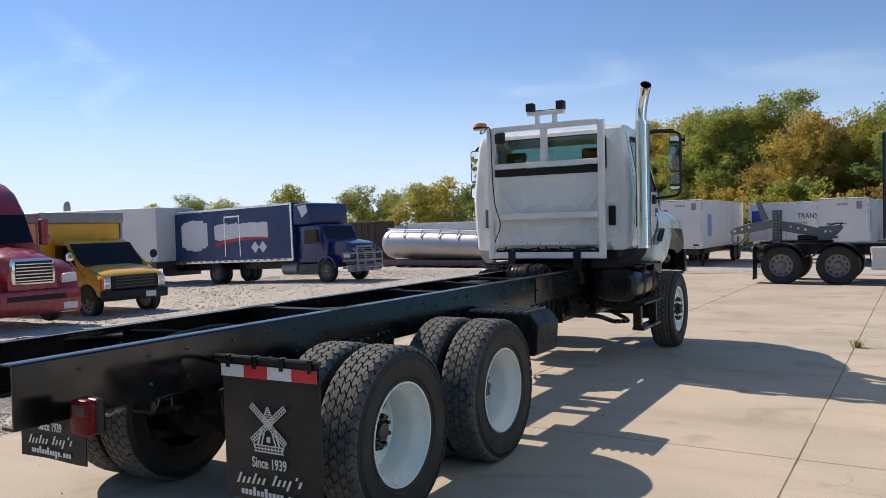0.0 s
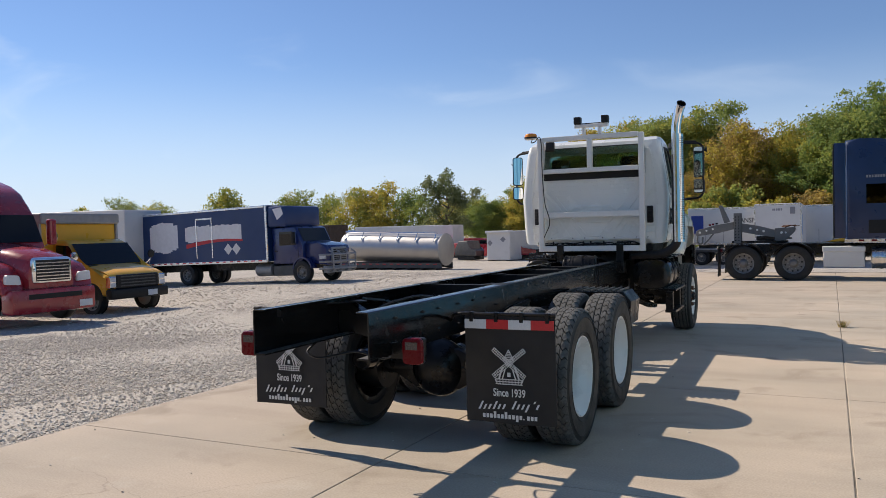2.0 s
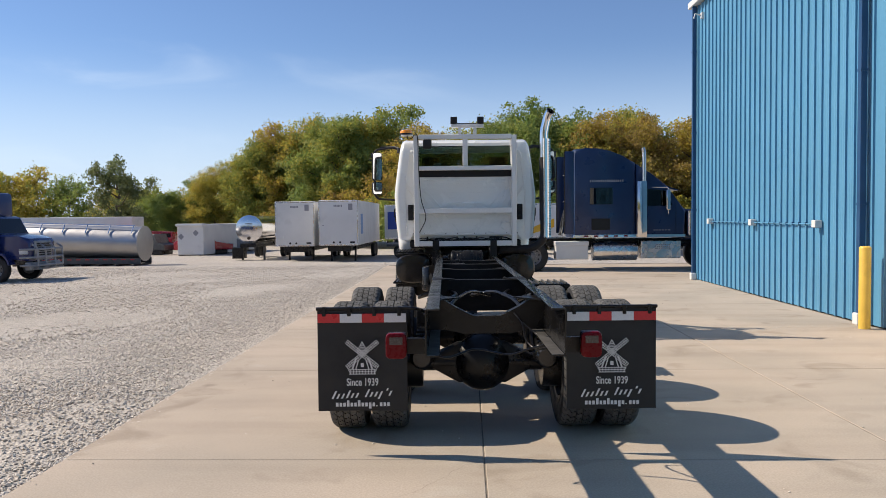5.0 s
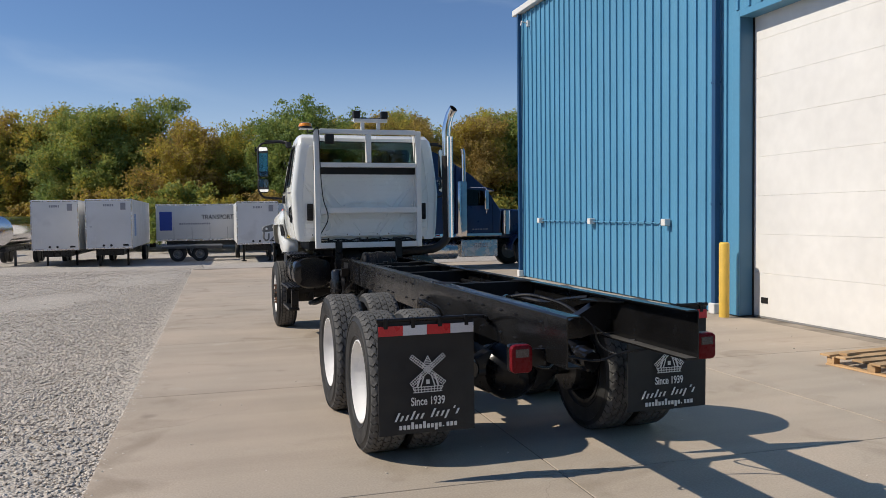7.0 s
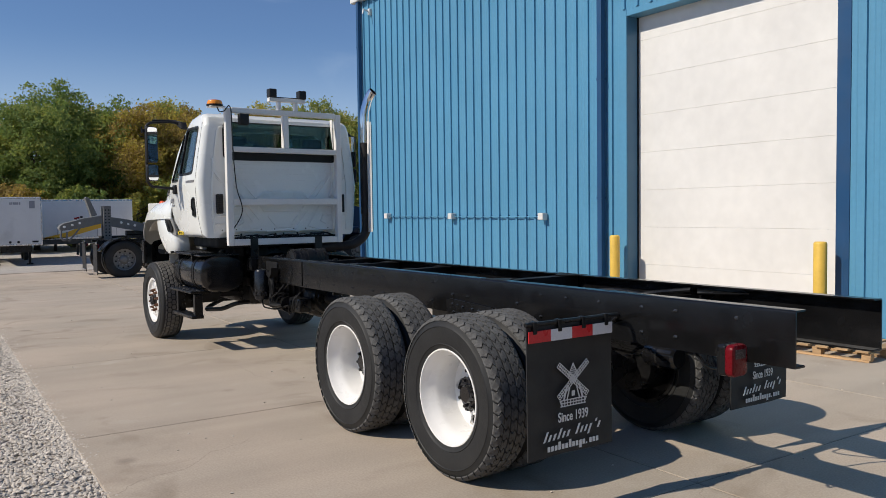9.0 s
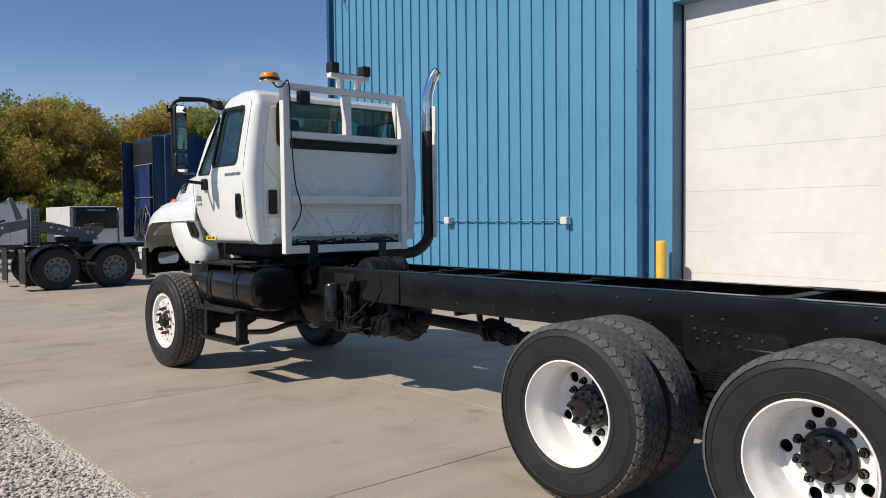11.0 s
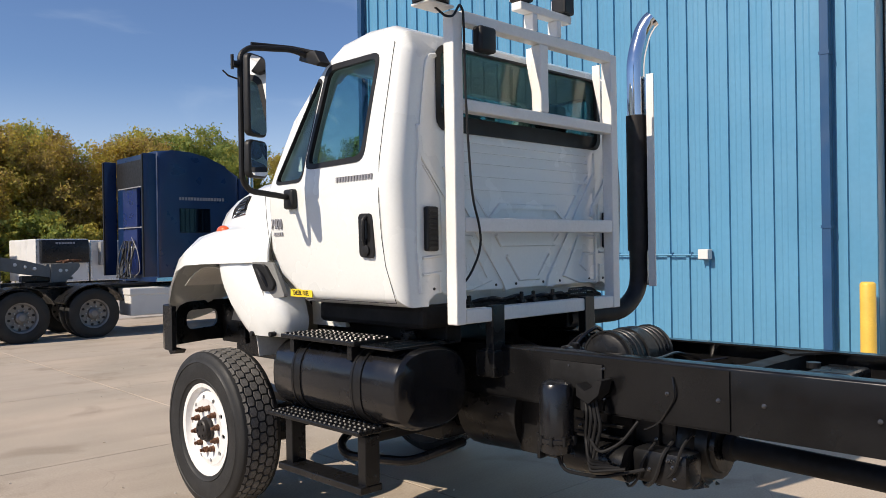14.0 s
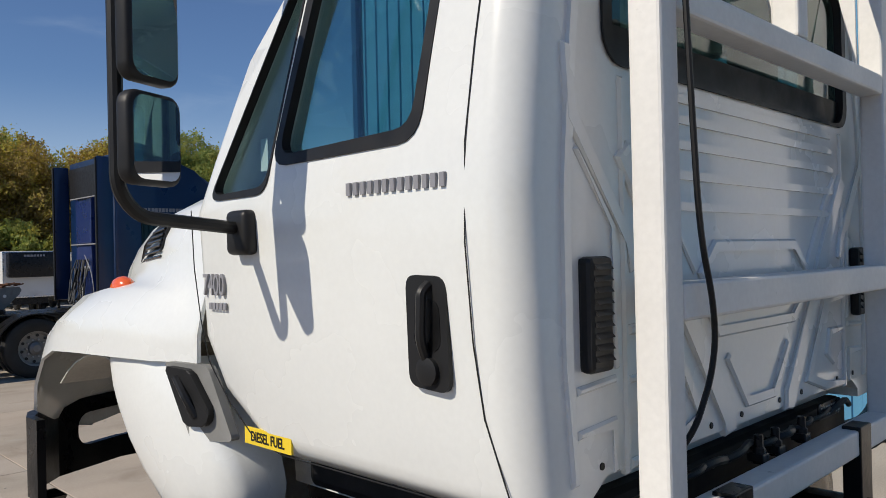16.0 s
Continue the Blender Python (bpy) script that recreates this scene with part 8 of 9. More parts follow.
b = bmx()
pipe(b, [(-3.5, -0.55, 2.47), (3.3, -0.55, 2.24)], 0.04, 8)
for k in range(6):
    x = -3.4 + k * 1.32
    cyl(b, (x, -0.55, 2.47 - 0.034 * (x + 3.5)), (x, -0.88, 1.86 - 0.034 * x), 0.028, n=8)
parts("top_rail", b, M_CHROME, at)
slab_part("runner", at, M_DARKGREY, -3.9, 3.6, -0.75, -0.6, 0.1, 0.45, 0.02)
slab_part("runner", at, M_DARKGREY, -3.9, 3.6, 0.6, 0.75, 0.1, 0.45, 0.02)
for k in range(8):
    slab_part("sleeper_block", at, M_BROWN, -3.7 + k, -3.5 + k, -0.9, 0.9, 0.0, 0.1, 0.01)
b = bmx()
for k in range(14):
    box(b, -3.7 + k * 0.52, -3.45 + k * 0.52, -0.756, -0.751, 0.33, 0.38)
parts("reflector", b, M_TAPE_RED, at)
bars(at, M_GREY_DECAL, 2.3, 2.75, -0.94, 1.35, 0.06, 5)

# blue box truck
bt = thing("box_truck", "blue box truck with white painted-over lettering", "truck", pose(-23.0, 25.62, -0.46, 0, 0, -3) @ pose(2.6, 0, 0, 0, -1.6, 0) @ pose(-2.6, 0, 0))
bx = slab_part("cargo_box", bt, M_BOXBLUE, -9.65, 0, 0, 2.5, 1.0, 3.50, 0.03)
for x in (-9.67, -0.10):
    slab_part("corner_post", bx, M_ALU, x, x + 0.12, -0.02, 0.03, 1.02, 3.49, 0.02)
slab_part("top_rail", bx, M_ALU, -9.54, -0.12, -0.02, 0.02, 3.40, 3.49, 0.015)
slab_part("bottom_rail", bx, M_ALU, -9.65, -0.02, -0.02, 0.03, 0.97, 1.10, 0.015)
b = bmx()
for k in range(21):
    box(b, -9.15 + k * 0.43, -8.95 + k * 0.43, -0.024, -0.02, 1.03, 1.08)
parts("reflector", b, M_TAPE_RED, bx)
rb = random.Random(12)


def patch(parent, x0, x1, z0, z1, n, curve=0.0):
    """White paint rolled over lettering, with a ragged edge."""
    b = bmx()
    w = (x1 - x0) / n
    lo, hi = [], []
    for k in range(n):
        c = curve * ((k + 0.5) / n * 2 - 1) ** 2 * (z1 - z0) * 0.5
        p, q = z0 + c + rb.uniform(0, 0.08), z1 - c - rb.uniform(0, 0.08)
        lo += [(x0 + k * w + 0.002, p), (x0 + (k + 1) * w, p)]
        hi += [(x0 + k * w + 0.002, q), (x0 + (k + 1) * w, q)]
    prism(b, lo + hi[::-1], "y", -0.006, -0.001)
    return part("paint_patch", b, M_PATCH, parent, "white rolled-on paint patch")


patch(bx, -7.45, -5.55, 1.55, 3.10, 14, 0.30)
patch(bx, -5.05, -1.5, 2.0, 2.80, 20)
b = bmx()
arc = [(-5.0 + 3.55 * k / 10, 1.78 + 0.34 * math.sin(math.pi * (0.15 + 0.55 * k / 10))) for k in range(11)]
prism(b, arc + [(x, z - 0.20 + 0.012 * k) for k, (x, z) in reversed(list(enumerate(arc)))], "y", -0.008, -0.001)
part("red_stripe", b, M_BRIGHT_RED, bx, "red brush-stroke stripe")
for x in (-2.35, -1.85):
    b = bmx()
    prism(b, [(x, 1.38), (x + 0.25, 1.64), (x, 1.90), (x - 0.25, 1.64)], "y", -0.006, -0.001)
    part("placard", b, M_TAPE_WHITE, bx)
b = bmx()
for x in (-4.35, -3.35):
    box(b, x, x + 0.05, -0.02, -0.002, 1.27, 3.1)
box(b, -4.35, -3.30, -0.02, -0.002, 3.05, 3.12)
parts("side_door_frame", b, M_ALU, bx)
patch(bx, -0.05, -0.0, 1.5, 1.6, 1)
nose = slab_part("nose_box", bt, M_BOXBLUE, 0.002, 1.05, 0.02, 2.48, 2.50, 3.42, 0.12, "blue box nose over the cab", True)
b = bmx()
prism(b, [(0.35, 3.3), (0.85, 3.35), (0.95, 3.05), (0.6, 2.8)], "y", 0.012, 0.019)
part("paint_patch", b, M_PATCH, nose)
side_prism("cab", bt, M_BLUE_CAB, [(0.12, 0.85), (2.15, 0.85), (2.2, 1.76), (1.78, 2.44), (1.62, 2.49), (0.12, 2.49)], 0.2, 2.3, 0.08)
side_prism("hood", bt, M_BLUE_CAB, [(2.12, 0.85), (3.50, 0.75), (3.60, 1.45), (3.50, 1.60), (3.10, 1.70), (2.12, 1.82)], 0.42, 2.08, 0.10)
b = bmx()
prism(b, soft_poly([(0.62, 1.68), (1.78, 1.68), (1.52, 2.28), (0.66, 2.28)], 0.06), "y", 0.185, 0.198)
part("door_window", b, M_DARK_GLASS, bt)
b = bmx()
loft(b, [[(1.80 + (2.42 - z) * 0.625 + 0.015, y, z) for y in (0.32, 1.25, 2.18)] for z in (1.84, 2.40)])
thicken(b, 0.01)
part("windscreen", b, M_DARK_GLASS, bt)
b = bmx()
arch = [(2.16 + 0.66 * math.cos(radians(a)), 0.55 + 0.60 * math.sin(radians(a))) for a in range(10, 171, 16)]
prism(b, arch + [(x * 0.9 + 2.16 * 0.1, z * 0.9 + 0.05) for x, z in reversed(arch)], "y", 0.12, 0.5)
part("fender", b, M_BLUE_CAB, bt, smooth=True)
gr = slab_part("grille", bt, M_GREY, 3.52, 3.64, 0.70, 1.80, 0.80, 1.52, 0.05)
for k in range(7):
    slab_part("grille_slot", gr, M_BLACK, 3.637, 3.648, 0.80, 1.70, 0.87 + k * 0.085, 0.915 + k * 0.085, 0.002)
b = bmx()
for y in (0.45, 0.95, 1.55, 2.05):
    pipe(b, [(3.66, y, 0.48), (3.95, y, 0.55), (3.95, y, 1.25), (3.7, y, 1.38)], 0.04, 8, 0.1)
for z in (0.6, 0.9, 1.2):
    pipe(b, [(3.3, 0.15, z), (3.75, 0.22, z), (3.96, 0.45, z), (3.96, 2.05, z), (3.75, 2.28, z)], 0.04, 8, 0.1)
assembly("grille_guard", "tube", b, M_GREY, bt, "tubular grey grille guard")
slab_part("bumper", bt, M_GREY, 3.45, 3.7, 0.25, 2.25, 0.42, 0.72, 0.03)
slab_part("headlamp", bt, M_TAPE_WHITE, 3.1, 3.50, 0.36, 0.46, 1.02, 1.20, 0.03)
slab_part("door_seam", bt, M_BLACK, 1.88, 1.90, 0.192, 0.199, 0.95, 1.70, 0.001)
slab_part("door_handle", bt, M_BLACK, 0.30, 0.48, 0.17, 0.199, 1.42, 1.47, 0.005)
b = bmx()
cyl(b, (-0.95, 0.45, 0.62), (-0.05, 0.45, 0.62), 0.27, n=22)
part("fuel_tank", b, M_GREY, bt, smooth=True)
slab_part("step_box", bt, M_DARKGREY, 0.1, 1.6, 0.22, 0.6, 0.35, 0.80, 0.02)
slab_part("underframe", bt, M_BLACK, -9.3, 2.0, 0.8, 1.7, 0.62, 0.965, 0.02)
slab_part("tail_lift", bt, M_DARKGREY, -9.5, -8.9, 0.3, 2.2, 0.40, 0.96, 0.03)
slab_part("mirror", bt, M_PLASTIC, 1.70, 1.82, -0.08, 0.12, 1.75, 2.25, 0.03)
for o in list(bt.children):
    if o.name.split(".")[0] in ("cab", "hood", "door_window", "windscreen", "fender", "grille", "grille_guard", "bumper", "headlamp", "mirror", "door_seam", "door_handle"):
        o.matrix_basis = Matrix.Diagonal((0.82, 1, 1, 1))
for x, y, f in ((-5.1, 0.16, False), (-5.1, 0.5, True), (-5.1, 2.0, False), (-5.1, 2.34, True), (1.77, 0.22, False), (1.77, 2.25, True)):
    add_wheel(bt, x, y, 0.49, W_STEEL, f, 0.95)

# amber box van, facing the apron
vn = thing("box_van", "amber yellow box van with a dark grille", "van", pose(-19.46, 14.12, -0.44, 0, 0, -2))
side_prism("cab", vn, M_SPORANGE, [(-1.25, 0.55), (0.95, 0.50), (1.02, 1.05), (0.93, 1.10), (0.06, 1.33), (-0.55, 1.98), (-0.8, 2.08), (-1.25, 2.08)], -1.0, 1.0, 0.10)
bx2 = slab_part("cargo_box", vn, M_SPORANGE, -5.6, -1.26, -1.42, 1.2, 0.75, 2.55, 0.03)
slab_part("box_cap", bx2, M_GREY, -5.62, -1.12, -1.44, 1.22, 2.55, 2.86, 0.05, "grey roof cap of the box")
for y in (-1.435, 1.135):
    slab_part("corner_post", bx2, M_GREY, -1.30, -1.2, y, y + 0.08, 0.75, 2.62, 0.02)
slab_part("bumper", vn, M_PLASTIC, 0.92, 1.16, -1.0, 1.0, 0.42, 0.70, 0.05, "black plastic front bumper", True)
b = bmx()
loft(b, [[(x, y, z - 0.035 * (y / 0.9) ** 2 + (0.015 if abs(y) == 0.5 else 0.0)) for y in (-0.93, -0.75, -0.5, 0.0, 0.5, 0.75, 0.93)] for x, z in ((0.10, 1.365), (0.45, 1.30), (0.80, 1.205), (0.97, 1.13), (1.03, 1.06))])
thicken(b, 0.02)
part("hood", b, M_SPORANGE, vn, smooth=True)
slab_part("cowl", vn, M_PLASTIC, 0.02, 0.14, -0.92, 0.92, 1.325, 1.358, 0.01)
gr = slab_part("grille", vn, M_PLASTIC, 0.98, 1.06, -0.72, 0.72, 0.70, 1.09, 0.03)
b = bmx()
for k in range(4):
    box(b, 1.06, 1.075, -0.6, 0.6, 0.76 + k * 0.085, 0.79 + k * 0.085)
parts("grille_bar", b, M_DARKGREY, gr)
for y in (-0.96, 0.74):
    hl = slab_part("headlamp", vn, M_CHROME, 0.95, 1.05, y, y + 0.24, 0.72, 1.05, 0.03, "bright framed headlamp")
    for z in (0.755, 0.91):
        slab_part("lens", hl, M_TAPE_WHITE, 1.045, 1.056, y + 0.03, y + 0.21, z, z + 0.115, 0.01)
slab_part("marker_lamp", vn, M_ORANGE, 0.94, 1.045, -1.0, -0.9, 0.74, 1.02, 0.02)
b = bmx()
loft(b, [[(0.05 - (z - 1.36) * 0.92 + 0.03, y * (1 - 0.06 * (z - 1.3)), z) for y in (-0.985, -0.4, 0.4, 0.985)] for z in (1.38, 1.70, 1.97)])
thicken(b, 0.01)
part("windscreen", b, M_DARK_GLASS, vn)
b = bmx()
prism(b, soft_poly([(-1.1, 1.32), (-0.08, 1.34), (-0.55, 1.92), (-1.1, 1.94)], 0.05), "y", -1.012, -1.001)
part("door_window", b, M_DARK_GLASS, vn)
slab_part("number_plate", vn, M_TAPE_WHITE, 1.16, 1.17, 0.25, 0.58, 0.46, 0.62, 0.002)
b = bmx()
arch = [(0.35 + 0.48 * math.cos(radians(a)), 0.40 + 0.48 * math.sin(radians(a))) for a in range(0, 181, 18)]
prism(b, arch, "y", -1.008, -0.999)
part("wheel_arch", b, M_PLASTIC, vn)
for y, f in ((-0.9, False), (0.9, True)):
    add_wheel(vn, 0.35, y, 0.40, W_VAN, f)
    add_wheel(vn, -4.0, y, 0.40, W_VAN, f)
b = bmx()
for y in (-1, 1):
    pipe(b, [(0.05, y * 1.0, 1.20), (0.1, y * 1.3, 1.45), (0.1, y * 1.32, 1.6)], 0.015, 6)
    pipe(b, [(0.25, y * 1.0, 1.05), (0.12, y * 1.3, 1.5)], 0.012, 6)
parts("mirror_arm", b, M_GREY, vn)
for y in (-1.32, 1.32):
    b = bmx()
    lathe(b, [(0.0, -0.03), (0.10, -0.025), (0.13, 0.0), (0.11, 0.03), (0.0, 0.04)], 16, "x", at=(0.1, y, 1.62))
    part("mirror", b, M_CHROME if y < 0 else M_PLASTIC, vn, smooth=True)

# dark red tractor beside the van, facing the apron
rt = thing("semi_tractor", "dark red conventional tractor with a chrome grille", "truck", pose(-18.50, 10.62, -0.33, 0, 0, -2))
b = bmx()
hood = [(-1.6, 1.0, 1.62), (-0.8, 0.92, 1.55), (0.2, 0.75, 1.42), (0.9, 0.62, 1.30), (1.05, 0.58, 1.2)]
rings = []
for x, w, z in hood:
    rings.append([(x, -w, 0.7), (x, -w, z - 0.28), (x, -w * 0.93, z - 0.1), (x, -w * 0.7, z), (x, 0, z + 0.04), (x, w * 0.7, z), (x, w * 0.93, z - 0.1), (x, w, z - 0.28), (x, w, 0.7)])
loft(b, rings)
bm_cap = [v for v in b.verts if abs(v.co.x - 1.05) < 1e-4]
b.faces.new(bm_cap)
part("hood", b, M_MAROON, rt, smooth=True, angle=50)
for y in (-1, 1):
    b = bmx()
    prof = [(-0.95, 0.62), (-0.8, 1.0), (-0.4, 1.22), (0.2, 1.24), (0.62, 1.12), (0.92, 0.86), (0.98, 0.62), (0.6, 0.58), (0.48, 0.85), (0.1, 1.02), (-0.3, 1.02), (-0.6, 0.85), (-0.72, 0.6)]
    prism(b, prof, "y", y * 0.62, y * 1.2, 0.06, 3)
    part("fender", b, M_MAROON, rt, smooth=True, angle=50)
    b = bmx()
    prism(b, soft_poly([(y * 0.72, 0.78), (y * 1.12, 0.80), (y * 1.10, 0.98), (y * 0.78, 0.96)], 0.05), "x", 0.93, 1.0)
    part("headlamp", b, M_TAPE_WHITE, rt)
    add_wheel(rt, 0.0, y * 1.02, 0.50, W_STEEL, y > 0)
gm = slab_part("grille", rt, M_CHROME, 0.98, 1.12, -0.52, 0.52, 0.78, 1.28, 0.07, "chrome grille surround", True)
slab_part("grille_mesh", gm, M_PLASTIC, 1.118, 1.124, -0.44, 0.44, 0.83, 1.23, 0.002, "dark grille mesh")
b = bmx()
for k in range(6):
    box(b, 1.124, 1.134, -0.43, 0.43, 0.855 + k * 0.062, 0.875 + k * 0.062)
parts("grille_bar", b, M_CHROME, gm)
slab_part("bumper", rt, M_MAROON, 0.75, 1.22, -1.1, 1.1, 0.28, 0.86, 0.08, "dark red painted bumper", True)
slab_part("air_intake", rt, M_PLASTIC, 1.215, 1.226, -0.7, 0.7, 0.62, 0.74, 0.01)
slab_part("number_plate", rt, M_TAPE_WHITE, 1.22, 1.23, 0.62, 0.98, 0.36, 0.52, 0.002)
side_prism("cab", rt, M_MAROON, [(-3.1, 0.8), (-1.58, 0.8), (-1.55, 1.66), (-1.95, 2.35), (-2.2, 2.62), (-3.1, 2.62)], -1.08, 1.08, 0.10)
side_prism("roof_fairing", rt, M_MAROON, [(-5.2, 0.8), (-3.105, 0.8), (-3.105, 2.60), (-2.25, 2.60), (-2.5, 2.86), (-2.9, 3.06), (-3.4, 3.20), (-5.2, 3.26)], -1.14, 1.14, 0.14)
b = bmx()
loft(b, [[(-1.60 - (z - 1.66) * 0.57 + 0.10, y, z) for y in (-0.98, 0, 0.98)] for z in (1.72, 2.34)])
thicken(b, 0.01)
part("windscreen", b, M_DARK_GLASS, rt)
b = bmx()
prism(b, soft_poly([(-2.85, 1.62), (-1.75, 1.62), (-2.1, 2.3), (-2.85, 2.35)], 0.05), "y", -1.095, -1.081)
part("door_window", b, M_DARK_GLASS, rt)
b = bmx()
pipe(b, [(-1.1, 1.0, 1.35), (-0.8, 1.35, 1.55), (-0.75, 1.38, 1.66)], 0.015, 6)
parts("mirror_arm", b, M_GREY, rt)
b = bmx()
lathe(b, [(0.0, -0.03), (0.10, -0.025), (0.13, 0.0), (0.11, 0.03), (0.0, 0.04)], 16, "x", at=(-0.75, 1.38, 1.68))
part("mirror", b, M_CHROME, rt, smooth=True)
slab_part("side_mirror", rt, M_MAROON, -1.75, -1.55, 1.22, 1.42, 1.65, 2.25, 0.05)
for x in (-6.2, -7.5):
    for y, f in ((-0.95, False), (0.95, True)):
        add_wheel(rt, x, y, 0.51, W_STEEL, f)
for o in list(rt.children):
    if o.name.split(".")[0] not in ("wheel", "bumper", "number_plate", "air_intake"):
        o.matrix_basis = pose(0.9, 0, 0) @ Matrix.Diagonal((1, 1, 1.13, 1)) if o.name.split(".")[0] in ("cab", "roof_fairing", "windscreen", "door_window", "side_mirror") else Matrix.Diagonal((1, 1, 1.24, 1))
slab_part("frame_rail", rt, M_BLACK, -8.0, -1.0, -0.5, -0.4, 0.75, 1.0)
slab_part("frame_rail", rt, M_BLACK, -8.0, -1.0, 0.4, 0.5, 0.75, 1.0)
b = bmx()
cyl(b, (-4.9, -0.85, 0.6), (-3.2, -0.85, 0.6), 0.3, n=22)
part("fuel_tank", b, M_ALU, rt, smooth=True)

# grey trailer between the van and the box truck, brown container, far trailers and clutter
gt = thing("box_trailer", "plain grey box trailer behind the yellow van", "trailer", pose(-34.5, 24.6, -0.7, 0, 0, 4), group="white box trailers")
slab_part("body", gt, M_TRAILER, -9.0, 3.6, 0, 2.5, 1.1, 3.7, 0.05)
slab_part("underframe", gt, M_DARKGREY, -8.5, 3.2, 0.3, 2.2, 0.75, 1.095, 0.02)
for x in (0.8, 2.1):
    add_wheel(gt, x, 0.2, 0.5, W_STEEL)
slab_part("landing_gear", gt, M_DARKGREY, -6.1, -5.9, 0.4, 2.1, 0.0, 0.75, 0.01)
cn = thing("open_top_container", "dark brown steel open-top container on gravel", "container", pose(-35.0, 49.0, -0.92, 0, 0, -4))
slab_part("body", cn, M_BROWN, -3.6, -0.8, 0, 2.4, 0.1, 3.2, 0.04)
for k in range(5):
    slab_part("side_rib", cn, M_BROWN, -3.5 + k * 0.63, -3.4 + k * 0.63, -0.06, -0.001, 0.15, 3.1, 0.01)
slab_part("skid", cn, M_DARKGREY, -3.5, -0.9, 0.1, 2.3, 0, 0.1)
for k, (x, y, w, h, mt, lab) in enumerate(((-41, 70, 12, 2.9, M_TRAILER, "far white box trailer by the trees"), (-54, 66, 13, 2.9, M_TRAILER, "far white box trailer by the trees"), (-50, 75, 9, 2.6, M_LIGHTBLUE_DECAL, "far light blue container by the trees"), (-70, 58, 13, 3.0, M_TRAILER, "far white box trailer by the trees"))):
    ft_ = thing("far_trailer", lab, "trailer", pose(x, y, -1.0, 0, 0, 2 * k - 3), group="far trailers")
    slab_part("body", ft_, mt, -w / 2, w / 2, 0, 2.4, 1.0, h + 0.3, 0.04)
    slab_part("underframe", ft_, M_DARKGREY, -w / 2 + 0.4, w / 2 - 0.4, 0.3, 2.1, 0.0, 0.995, 0.02)
rs = random.Random(21)
for k in range(9):
    x, y = -30 + rs.uniform(-6, 7), 66 + rs.uniform(-6, 6)
    w, h = rs.uniform(1.2, 2.4), rs.uniform(0.9, 1.8)
    cl = thing("scrap_vehicle", "small far wrecked vehicle in the scrap row", "vehicle", pose(x, y, -1.0, 0, 0, rs.uniform(-30, 30)), group="scrap row")
    mt = (M_BRIGHT_RED, M_TRAILER, M_DARKGREY, M_MAROON, M_GREY)[k % 5]
    side_prism("body", cl, mt, [(-w, 0.35), (w, 0.35), (w, 0.8), (w * 0.4, 0.95), (w * 0.25, h), (-w * 0.6, h), (-w, 0.95)], -0.8, 0.8, 0.08)
    slab_part("undercarriage", cl, M_BLACK, -w * 0.8, w * 0.8, -0.7, 0.7, 0.0, 0.345, 0.05)
rv = thing("stake_truck", "far red truck body beyond the white box body", "truck", pose(-34.6, 75.0, -1.1, 0, 0, 4))
side_prism("body", rv, M_MAROON, [(-1.6, 0.55), (1.6, 0.55), (1.6, 1.75), (0.5, 1.85), (-1.6, 1.85)], -1.0, 1.0, 0.06)
slab_part("window", rv, M_DARK_GLASS, 0.55, 1.45, -1.012, -1.001, 1.25, 1.65, 0.003)
slab_part("undercarriage", rv, M_BLACK, -1.5, 1.5, -0.8, 0.8, 0.0, 0.545, 0.05)
silo = thing("silo", "far grey domed silo", "silo", pose(-305, 200, -1.0))
b = bmx()
lathe(b, [(1.4, 0), (1.4, 14.4), (1.3, 15.6), (0.95, 16.6), (0.45, 17.1), (0.0, 17.2)], 24, "z")
part("shell", b, M_GREY, silo, smooth=True)

